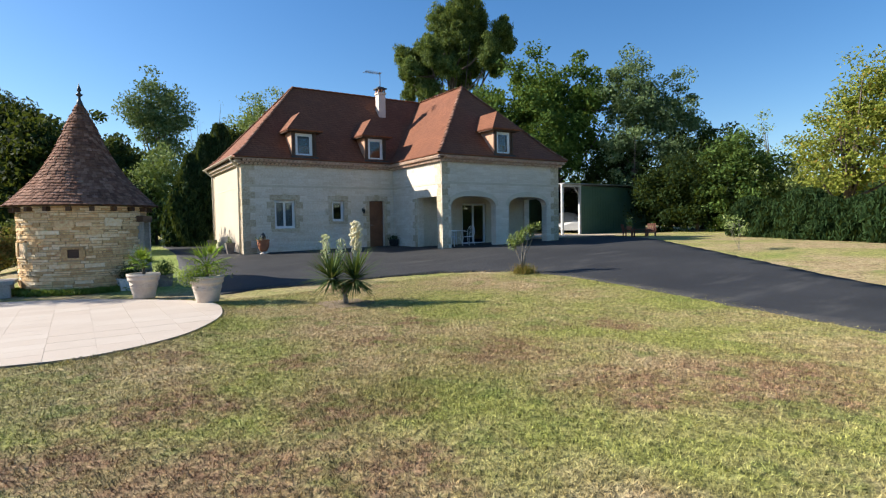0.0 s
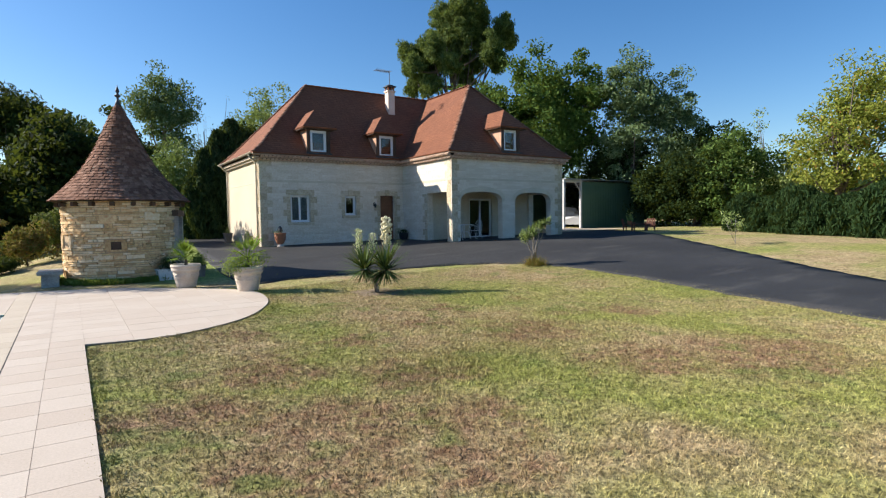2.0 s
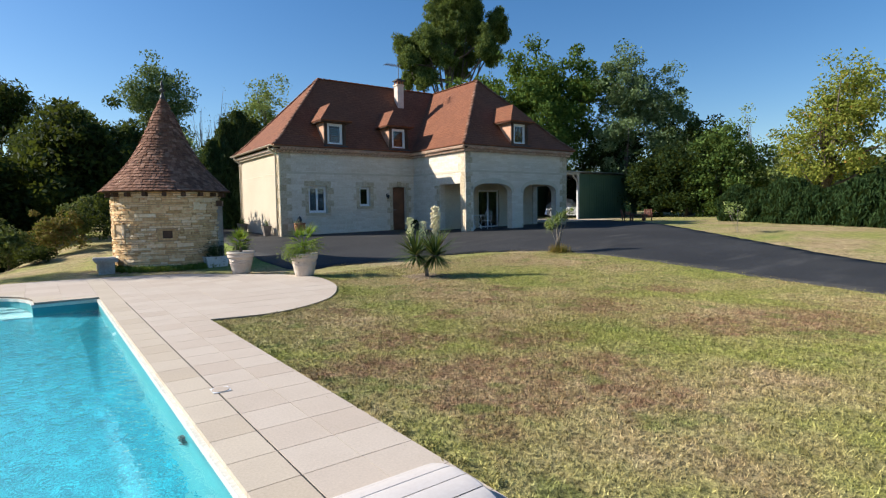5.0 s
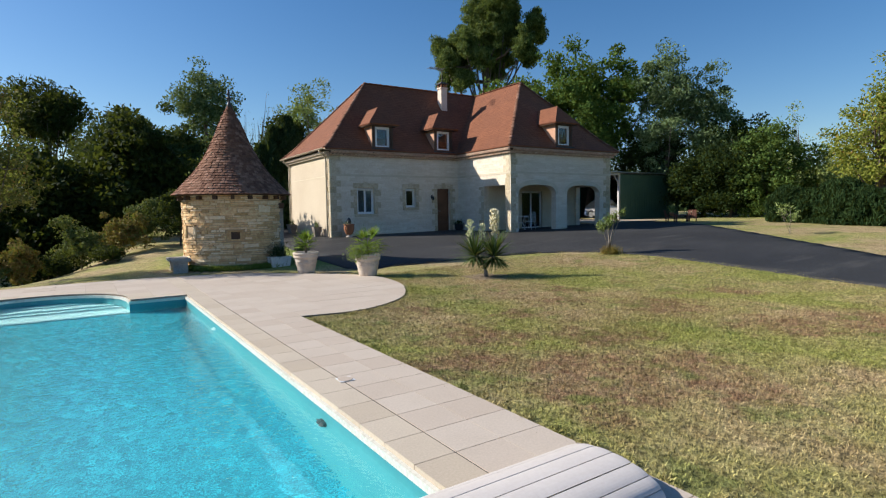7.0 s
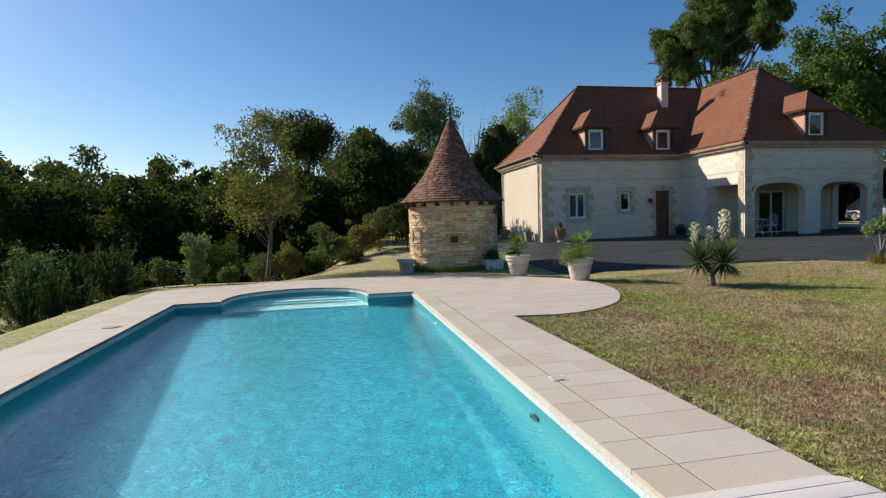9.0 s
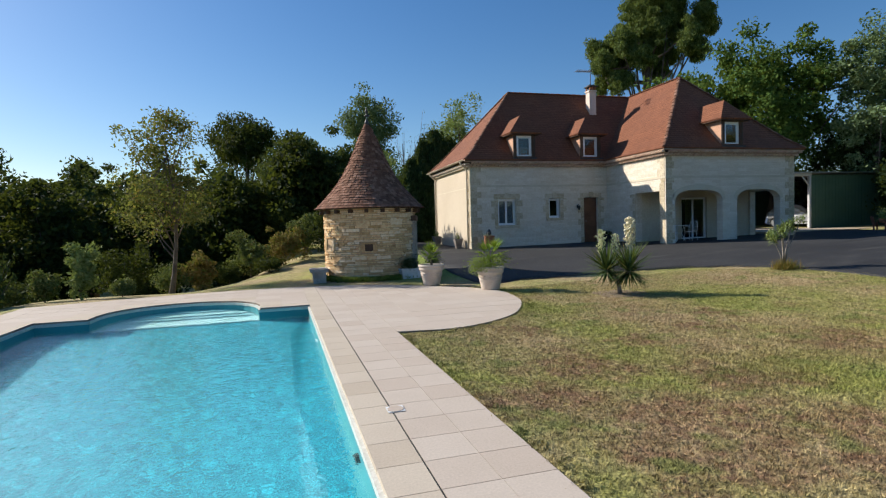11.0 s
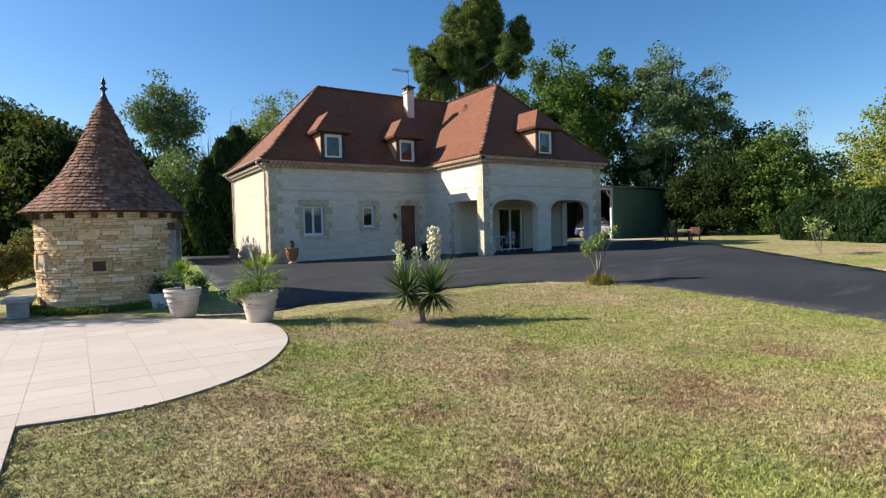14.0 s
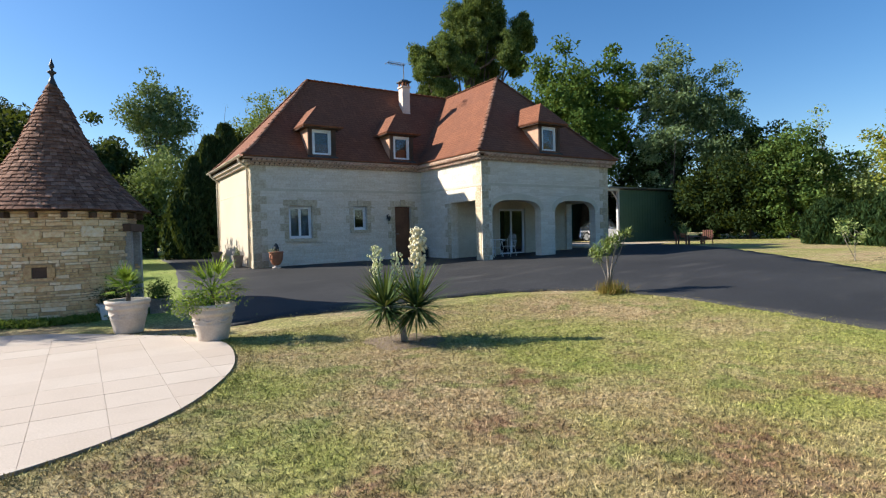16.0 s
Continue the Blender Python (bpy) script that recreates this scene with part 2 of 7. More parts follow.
LINER_WALL = plain("plain_pool_liner", (0.03, 0.25, 0.285), (0.04, 0.28, 0.315), 0.5, 1.2, 20, 0.05, fine_mix=0.08)
LINER_STEP = plain("pale_pool_step", (0.36, 0.62, 0.64), (0.44, 0.68, 0.70), 0.5, 1.5, 20, 0.1)
LINER_WHITE = plain("white_pool_lip", (0.52, 0.52, 0.47), (0.58, 0.58, 0.53), 0.5, 2, 30, 0.1)
WATER = mat_water()
WHITE_PVC = plain("white_pvc", (0.74, 0.75, 0.76), (0.80, 0.80, 0.80), 0.35, 2, 60, 0.05)
SLAT = plain("white_cover_slat", (0.55, 0.505, 0.475), (0.61, 0.565, 0.53), 0.45, 1.5, 50, 0.04, fine_mix=0.1)
PANE = mat_glass("window_pane", (0.75, 0.80, 0.83))
CURTAIN = plain("grey_curtain", (0.22, 0.25, 0.29), (0.30, 0.33, 0.37), 0.9, 4, 60)
# dimness of the unlit rooms is put into this near-black colour
DARK_ROOM = plain("painted_dim_interior", (0.05, 0.045, 0.04), (0.07, 0.06, 0.055), 0.95, 1, 20)
DOOR_WOOD = plain("varnished_brown_wood", (0.135, 0.052, 0.022), (0.19, 0.078, 0.034), 0.5, 2.5, 35)
RED_WOOD = plain("reddish_garden_wood", (0.15, 0.055, 0.035), (0.20, 0.08, 0.05), 0.7, 4, 40)
BARK = plain("grey_brown_bark", (0.085, 0.065, 0.05), (0.15, 0.12, 0.095), 0.95, 3, 25, 0.9, 0.03)
PALE_BARK = plain("pale_grey_bark", (0.22, 0.19, 0.16), (0.33, 0.29, 0.25), 0.9, 6, 40, 0.6, 0.01)
POT = plain("cream_terracotta", (0.52, 0.43, 0.35), (0.60, 0.52, 0.44), 0.85, 5, 40, 0.3, 0.004, fine_mix=0.14)
TERRACOTTA = plain("terracotta", (0.33, 0.125, 0.06), (0.42, 0.18, 0.09), 0.8, 6, 50)
GREY_POT = plain("grey_brown_pot", (0.15, 0.125, 0.105), (0.22, 0.19, 0.165), 0.8, 5, 40)
TROUGH = plain("off_white_planter", (0.60, 0.62, 0.64), (0.68, 0.69, 0.70), 0.6, 4, 40)
SOIL = plain("potting_soil", (0.03, 0.022, 0.016), (0.05, 0.038, 0.028), 0.95, 8, 60, 0.8, 0.02)
STONE_GREY = plain("grey_stone_slab", (0.30, 0.28, 0.25), (0.42, 0.40, 0.36), 0.9, 4, 30, 0.5, 0.01)
GREEN_METAL = plain("dark_green_sheet_metal", (0.055, 0.115, 0.075), (0.07, 0.135, 0.09), 0.55, 0.8, 30, 0.1, metal=0.2)
PALE_METAL = plain("pale_grey_steel", (0.48, 0.49, 0.48), (0.56, 0.56, 0.55), 0.5, 2, 40, metal=0.3)
GREY_METAL = plain("galvanised_steel", (0.30, 0.31, 0.32), (0.40, 0.41, 0.42), 0.4, 2, 40, metal=0.8)
CAR_PAINT = plain("silver_car_paint", (0.50, 0.51, 0.53), (0.54, 0.55, 0.57), 0.25, 1, 80, 0.02, metal=0.6)
CAR_GLASS = plain("dark_car_glass", (0.012, 0.013, 0.015), (0.018, 0.019, 0.021), 0.08, 1, 20, 0.0)
RUBBER = plain("black_rubber", (0.015, 0.015, 0.015), (0.025, 0.025, 0.025), 0.85, 4, 60)
LAMP_GLASS = plain("headlight_lens", (0.75, 0.76, 0.78), (0.8, 0.8, 0.8), 0.15, 4, 60, 0.0)
FLOWER = plain("cream_flowers", (0.60, 0.53, 0.32), (0.70, 0.64, 0.44), 0.7, 8, 60)
GREENISH_FLOWER = plain("greenish_flower_buds", (0.42, 0.45, 0.20), (0.62, 0.62, 0.38), 0.7, 9, 60)
YUCCA = leafy("yucca_leaf", (0.028, 0.062, 0.020), (0.055, 0.105, 0.034), (0.13, 0.185, 0.07), (0.27, 0.22, 0.11), 0.07, 0.4, 0.15)
PALM = leafy("palm_leaf", (0.10, 0.19, 0.02), (0.18, 0.28, 0.035), (0.29, 0.38, 0.07), None, 0.05, 0.4, 0.3)
SILVER_LEAF = leafy("silvery_leaf", (0.14, 0.17, 0.12), (0.20, 0.23, 0.17), (0.28, 0.30, 0.24))
OLEANDER = leafy("pale_green_leaf", (0.12, 0.18, 0.05), (0.19, 0.25, 0.08), (0.30, 0.35, 0.14))
RUSTY = leafy("rusty_foliage", (0.17, 0.11, 0.035), (0.24, 0.16, 0.05), (0.32, 0.23, 0.08), (0.13, 0.17, 0.04), 0.2)
PINE = leafy("pine_needles", (0.018, 0.042, 0.014), (0.075, 0.125, 0.038), (0.19, 0.235, 0.075), None, 0.05, 0.6, 0.22)
BROADLEAF = leafy("broad_leaf", (0.030, 0.070, 0.015), (0.058, 0.115, 0.022), (0.105, 0.165, 0.036))
ASHLEAF = leafy("grey_green_leaf", (0.055, 0.10, 0.045), (0.105, 0.165, 0.075), (0.19, 0.25, 0.125))
# near-black: deep shade of the drive-side trees is put into this leaf colour
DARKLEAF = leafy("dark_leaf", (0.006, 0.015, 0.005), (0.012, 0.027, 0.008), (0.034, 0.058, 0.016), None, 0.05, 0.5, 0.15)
LAUREL = leafy("laurel_leaf", (0.018, 0.042, 0.010), (0.04, 0.082, 0.018), (0.13, 0.195, 0.05), None, 0.05, 0.5)
AUTUMN = leafy("yellowing_leaf", (0.125, 0.165, 0.028), (0.20, 0.235, 0.042), (0.31, 0.31, 0.065), (0.36, 0.20, 0.05), 0.035, 0.6, 0.3)
MAPLE = leafy("autumn_maple_leaf", (0.05, 0.065, 0.022), (0.10, 0.105, 0.036), (0.21, 0.185, 0.07), (0.25, 0.12, 0.045), 0.06, 0.6, 0.3)
HEDGE = leafy("conifer_hedge", (0.008, 0.022, 0.007), (0.015, 0.036, 0.011), (0.034, 0.062, 0.019), None, 0.05, 0.6, 0.1)
CYPRESS = leafy("cypress_foliage", (0.012, 0.032, 0.012), (0.022, 0.05, 0.018), (0.045, 0.08, 0.03), None, 0.05, 0.6, 0.1)
WOODS = leafy("woodland_leaf", (0.015, 0.033, 0.013), (0.030, 0.056, 0.021), (0.060, 0.092, 0.034), (0.09, 0.085, 0.028), 0.02, 0.6, 0.15)
SHRUB = leafy("shrub_leaf", (0.055, 0.085, 0.028), (0.095, 0.13, 0.045), (0.16, 0.19, 0.075), (0.22, 0.18, 0.06), 0.07)
WEED = leafy("weed_leaf", (0.07, 0.12, 0.02), (0.12, 0.18, 0.035), (0.2, 0.25, 0.06))

# ---- building helpers ----
from mathutils.geometry import delaunay_2d_cdt


def link_mesh(name, verts, faces, material, smooth=False):
    me = bpy.data.meshes.new(name)
    me.from_pydata([tuple(v) for v in verts], [], [tuple(f) for f in faces])
    me.materials.append(material)
    if smooth:
        me.shade_smooth()
    return me


def quads_mesh(name, verts, per_face, material):
    """A mesh of separate faces with per_face corners each, from an (n * per_face, 3) array."""
    n = len(verts) // per_face
    me = bpy.data.meshes.new(name)
    me.vertices.add(len(verts))
    me.vertices.foreach_set("co", np.asarray(verts, dtype=np.float32).ravel())
    me.loops.add(n * per_face)
    me.loops.foreach_set("vertex_index", np.arange(n * per_face, dtype=np.int32))
    me.polygons.add(n)
    me.polygons.foreach_set("loop_start", np.arange(0, n * per_face, per_face, dtype=np.int32))
    me.materials.append(material)
    me.update(calc_edges=True)
    me.validate()
    return me


def empty(name, x, y, z, turn=0.0):
    ob = new(name)
    ob.empty_display_size = 0.2
    ob.matrix_world = pose(x, y, z, 0, 0, turn)
    return ob


def hang(ob, parent):
    """Makes ob a part of parent; ob's mesh is given in the thing's own axes."""
    ob.parent = parent
    return ob


def part(name, bm, material, parent, label="", smooth=False):
    me = bpy.data.meshes.new(name)
    bm.to_mesh(me)
    bm.free()
    me.materials.append(material)
    if smooth:
        me.shade_smooth()
    ob = new(name, me)
    if parent is not None:
        ob.parent = parent
    return tagged(ob, label)


def mpart(name, me, parent, label="", m=None):
    ob = new(name, me)
    ob.parent = parent
    if m is not None:
        ob.matrix_basis = m
    return tagged(ob, label)


def box(bm, x0, y0, z0, x1, y1, z1, bevel=0.0, m=None):
    made = bmesh.ops.create_cube(bm, size=1.0)["verts"]
    for v in made:
        v.co = Vector((x0 + (v.co.x + 0.5) * (x1 - x0), y0 + (v.co.y + 0.5) * (y1 - y0), z0 + (v.co.z + 0.5) * (z1 - z0)))
    if bevel:
        edges = list({e for v in made for e in v.link_edges})
        made = list({v for f in bmesh.ops.bevel(bm, geom=edges, offset=bevel, segments=2, affect="EDGES")["faces"] for v in f.verts} | {v for v in made if v.is_valid})
    if m is not None:
        for v in made:
            v.co = m @ v.co
    return bm


def boxed(x0, y0, z0, x1, y1, z1, bevel=0.0, m=None):
    return box(bmesh.new(), x0, y0, z0, x1, y1, z1, bevel, m)


def tube(bm, points, radii, sides=8):
    """A bent, tapered round bar through the points."""
    rings = []
    pts = [Vector(p) for p in points]
    for i, p in enumerate(pts):
        d = (pts[min(i + 1, len(pts) - 1)] - pts[max(i - 1, 0)]).normalized()
        a = d.orthogonal().normalized() if i == 0 else (a - d * a.dot(d)).normalized()
        b = d.cross(a)
        rings.append([bm.verts.new(p + (a * math.cos(t) + b * math.sin(t)) * radii[i]) for t in [2 * math.pi * k / sides for k in range(sides)]])
    for r, s in zip(rings, rings[1:]):
        for k in range(sides):
            bm.faces.new((r[k], r[(k + 1) % sides], s[(k + 1) % sides], s[k]))
    bm.faces.new(rings[0][::-1])
    bm.faces.new(rings[-1])
    return bm


def lathe(bm, profile, sides=32, centre=(0, 0, 0), close=True):
    """A turned body from (radius, height) pairs."""
    rings = [[bm.verts.new((centre[0] + r * math.cos(2 * math.pi * k / sides), centre[1] + r * math.sin(2 * math.pi * k / sides), centre[2] + z)) for k in range(sides)] for r, z in profile]
    for r, s in zip(rings, rings[1:]):
        for k in range(sides):
            bm.faces.new((r[k], r[(k + 1) % sides], s[(k + 1) % sides], s[k]))
    if close:
        bm.faces.new(rings[0][::-1])
        bm.faces.new(rings[-1])
    return bm


def inside(p, loop):
    x, y = p
    hit = False
    for (x0, y0), (x1, y1) in zip(loop, loop[1:] + loop[:1]):
        if (y0 > y) != (y1 > y) and x < (x1 - x0) * (y - y0) / (y1 - y0) + x0:
            hit = not hit
    return hit


def fill(loops, extra=()):
    """Triangles between closed loops (the first the outline, the others holes), with extra points inside."""
    pts, edges = [], []
    for loop in loops:
        n = len(pts)
        pts += [Vector(p) for p in loop]
        edges += [(n + i, n + (i + 1) % len(loop)) for i in range(len(loop))]
    pts += [Vector(p) for p in extra]
    v, _, f, *_ = delaunay_2d_cdt(pts, edges, [], 0, 1e-5)
    keep = []
    for tri in f:
        c = sum((v[i] for i in tri), Vector((0, 0))) / len(tri)
        if sum(inside((c.x, c.y), list(loop)) for loop in loops) % 2:
            keep.append(tri)
    return v, keep


def slab(loops, depth, to3d, bm=None):
    """A sheet with holes and thickness; to3d(u, v, w) with w from 0 (seen side) to depth."""
    bm = bm or bmesh.new()
    v, tris = fill(loops)
    for w in (0.0, depth):
        made = [bm.verts.new(to3d(p.x, p.y, w)) for p in v]
        for t in tris:
            try:
                bm.faces.new([made[i] for i in t])
            except ValueError:
                pass
    for loop in loops:
        a = [bm.verts.new(to3d(x, y, 0.0)) for x, y in loop]
        b = [bm.verts.new(to3d(x, y, depth)) for x, y in loop]
        for i in range(len(loop)):
            j = (i + 1) % len(loop)
            bm.faces.new((a[i], a[j], b[j], b[i]))
    bmesh.ops.remove_doubles(bm, verts=bm.verts, dist=1e-5)
    bmesh.ops.recalc_face_normals(bm, faces=bm.faces)
    return bm


def smooth_line(points, n=6, closed=False):
    """A Catmull-Rom curve through the points."""
    out, m = [], len(points)
    for i in range(m if closed else m - 1):
        p = [np.array(points[(i + k) % m] if closed else points[min(max(i + k, 0), m - 1)], float) for k in (-1, 0, 1, 2)]
        for s in np.arange(n) / n:
            out.append(tuple(0.5 * (2 * p[1] + (p[2] - p[0]) * s + (2 * p[0] - 5 * p[1] + 4 * p[2] - p[3]) * s**2 + (3 * p[1] - p[0] - 3 * p[2] + p[3]) * s**3)))
    if not closed:
        out.append(tuple(map(float, points[-1])))
    return out


def clip_cell(loop, x0, y0, x1, y1):
    """The part of a closed loop inside a rectangle."""
    for axis, limit, sign in ((0, x0, 1), (0, x1, -1), (1, y0, 1), (1, y1, -1)):
        res = []
        for a, b in zip(loop, loop[1:] + loop[:1]):
            da, db = sign * (a[axis] - limit), sign * (b[axis] - limit)
            if da >= 0:
                res.append(a)
            if da * db < 0:
                s = da / (da - db)
                res.append((a[0] + (b[0] - a[0]) * s, a[1] + (b[1] - a[1]) * s))
        loop = res
        if len(loop) < 3:
            return []
    return loop


def area(loop):
    return 0.5 * sum(a[0] * b[1] - b[0] * a[1] for a, b in zip(loop, loop[1:] + loop[:1]))


# ---- lie of the land ----
PAVE_Z = 0.30
TERRACE_EDGE = [(-1.0, 7.80), (0.0, 7.74), (1.05, 8.38), (1.74, 9.42), (2.08, 10.4), (2.18, 11.6), (1.75, 12.6), (0.92, 13.45), (0.0, 14.3),
                (-1.3, 14.85), (-3.0, 15.05), (-5.3, 14.75), (-8.0, 13.95)]
TERRACE = [(-1.0, -2.6)] + smooth_line(TERRACE_EDGE, 6) + [(-8.0, 8.5), (-8.0, -2.6)]


def bank_map():
    """How strongly the turf is drawn up to the paving, on a grid of 0.1 m from (-10, -4)."""
    rim = np.array(TERRACE)
    rim = np.concatenate([rim[i] + (rim[(i + 1) % len(rim)] - rim[i]) * t for i in range(len(rim)) for t in np.linspace(0, 1, 1 + int(np.hypot(*(rim[(i + 1) % len(rim)] - rim[i])) / 0.2))[:, None, None]])
    turn = 0.018
    rim = np.stack([-2.0 + (rim[:, 0] + 2.0) - turn * (rim[:, 1] - 11.3), 11.3 + turn * (rim[:, 0] + 2.0) + (rim[:, 1] - 11.3)], -1)
    gx, gy = np.meshgrid(np.arange(-10, 6, 0.1), np.arange(-4, 18, 0.1))
    d = np.full(gx.shape, 9.0)
    for px, py in rim:
        d = np.minimum(d, np.hypot(gx - px, gy - py))
    return np.exp(-(d / 0.55) ** 2)


BANK = bank_map()


def ground_z(x, y):
    x, y = np.asarray(x, float), np.asarray(y, float)
    u = 0.036 * (x - 4.37) + 0.035 * (y - 10.2)
    rise = 0.05 * np.log1p(np.exp(np.clip(u / 0.05, -40, 40)))
    rise = np.where(rise > 0.52, 0.52 + 0.35 * (rise - 0.52), rise)
    rise = np.minimum(rise, 1.4) + 0.018 * np.clip(x - 9.5, 0, 9)  * np.clip((24 - y) / 10, 0, 1)
    west = np.maximum(0, -8.1 - x)
    side = np.clip((-1.6 - x) / 4.0, 0, 1)
    north = np.maximum(0, y - 15.0) * side
    d = np.hypot(west, north)
    drop = np.minimum(0.055 * d + 0.006 * d * d + 0.30 * np.clip(west - 0.9, 0, 7), 4.8)
    near = 1 - np.clip(np.hypot(x - 2, y - 10) / 60, 0, 1)
    z = 0.235 + rise * np.clip(1.3 - side, 0, 1) - drop
    z = z + near * 0.02 * (np.sin(x * 1.1 + 0.6 * y) + np.sin(0.8 * y - 0.5 * x)) * np.clip(1.2 - u * 4, 0, 1) * 0.5
    # turf grown up almost level with the paving
    col = np.clip(np.rint((x + 10) / 0.1), 0, BANK.shape[1] - 1).astype(int)
    row = np.clip(np.rint((y + 4) / 0.1), 0, BANK.shape[0] - 1).astype(int)
    k = BANK[row, col]
    return z + k * (PAVE_Z - 0.024 - z)


def gz(x, y):
    return float(ground_z(x, y))

# ---- ground, drive, pool terrace ----
POOL = dict(x0=-6.87, x1=-2.09, y0=1.55, y1=11.36)
ARC_X0, ARC_X1, ARC_TOP = -6.0, -3.05, 13.05
WATER_Z = 0.135


def arc_line(x0, x1, y, top, n=18):
    c, h = (x0 + x1) / 2, (x1 - x0) / 2
    return [(c + h * math.cos(math.pi * k / n), y + (top - y) * math.sin(math.pi * k / n) ** 0.8) for k in range(n + 1)]


POOL_LINE = [(POOL["x0"], POOL["y0"]), (POOL["x1"], POOL["y0"]), (POOL["x1"], POOL["y1"]), (ARC_X1 + 0.0, POOL["y1"])]
POOL_LINE += arc_line(ARC_X0, ARC_X1, POOL["y1"] + 0.12, ARC_TOP) + [(ARC_X0, POOL["y1"]), (POOL["x0"], POOL["y1"])]

DRIVE_INNER = [(5.5, -40), (7.0, -12), (8.0, -4), (8.55, 0.2), (9.0, 3.0), (9.35, 4.4), (9.65, 6.0), (9.85, 7.2), (10.0, 8.1), (10.1, 9.4), (10.0, 10.5), (9.75, 11.35),
               (9.2, 12.0), (8.5, 12.45), (7.1, 12.85), (5.5, 13.0), (4.5, 13.1), (3.4, 13.25), (2.6, 13.15), (2.3, 14.2), (2.38, 17.0), (2.6, 19.8), (2.95, 23.5), (3.3, 28.5), (3.4, 34.0)]
DRIVE_OUTER = [(19.0, 34.0), (24.6, 32.0), (26.0, 24.5), (23.4, 18.6), (21.6, 15.9), (19.9, 14.0), (18.7, 12.7), (17.3, 10.9), (16.2, 9.1), (15.2, 7.6), (14.2, 6.0), (13.3, 4.4), (12.4, 2.5), (11.6, 0.0), (11.0, -5), (10.3, -12), (8.6, -40)]
DRIVE = smooth_line(DRIVE_INNER, 5) + smooth_line(DRIVE_OUTER, 5)


def build_ground():
    xs = np.unique(np.round(np.r_[-400, -250, -160, -110, -80, -60, -50, -42, -36, np.arange(-32, -12, 2.0), np.arange(-12, 22, 0.25), np.arange(22, 46, 2.0), 52, 60, 75, 100, 150, 250, 400], 3))
    ys = np.unique(np.round(np.r_[-400, -250, -150, -100, -70, -50, -36, -26, -18, -12, np.arange(-8, 26, 0.25), np.arange(26, 60, 2.0), 66, 75, 90, 120, 170, 260, 400], 3))
    X, Y = np.meshgrid(xs, ys)
    Z = ground_z(X, Y)
    n = len(xs)
    low = np.zeros(X.shape, bool)
    hole = np.zeros(X.shape, bool)
    for j in range(len(ys)):
        for i in range(n):
            x, y = X[j, i], Y[j, i]
            if -8.3 < x < 2.4 and -3 < y < 15.3 and all(inside((x - 0.1 + a, y + b), TERRACE) for a, b in ((0.3, 0), (-0.3, 0), (0, 0.3), (0, -0.3))):
                low[j, i] = True
                hole[j, i] = -7.2 < x < -1.6 and -2 < y < 13.8
            elif 2 < x < 27 and all(inside((x + a, y + b), DRIVE) for a, b in ((0.4, 0), (-0.4, 0), (0, 0.4), (0, -0.4))):
                low[j, i] = True
    Z = np.where(low, Z - 0.07, Z)
    idx = np.arange(X.size).reshape(X.shape)
    faces = [(idx[j, i], idx[j, i + 1], idx[j + 1, i + 1], idx[j + 1, i]) for j in range(len(ys) - 1) for i in range(n - 1)
             if not (hole[j, i] and hole[j, i + 1] and hole[j + 1, i] and hole[j + 1, i + 1])]
    me = link_mesh("ground", np.stack([X, Y, Z], -1).reshape(-1, 3), faces, LAWN, True)
    return tagged(new("ground", me), "dry patchy lawn of green and straw-coloured grass", "lawn", kind="structure")


def build_drive():
    rng = np.random.default_rng(3)
    extra = [(x + 0.01 * rng.standard_normal(), y + 0.01 * rng.standard_normal()) for x in np.arange(2.5, 27, 0.6) for y in np.arange(-6, 34, 0.6) if inside((x, y), DRIVE)]
    line = [(x + 0.035 * rng.standard_normal(), y + 0.035 * rng.standard_normal()) for x, y in DRIVE]
    v, tris = fill([line], extra)
    z = ground_z([p.x for p in v], [p.y for p in v])
    verts = [(p.x, p.y, h + 0.02) for p, h in zip(v, z)]
    me = link_mesh("road", verts, tris, ASPHALT, True)
    bm = bmesh.new()
    bm.from_mesh(me)
    rim = [e for e in bm.edges if e.is_boundary]
    made = bmesh.ops.extrude_edge_only(bm, edges=rim)["geom"]
    for g in made:
        if isinstance(g, bmesh.types.BMVert):
            g.co.z -= 0.12
    bmesh.ops.recalc_face_normals(bm, faces=bm.faces)
    bm.to_mesh(me)
    bm.free()
    return tagged(new("road", me), "dark grey asphalt drive with pale dusty streaks", "driveway", kind="structure")


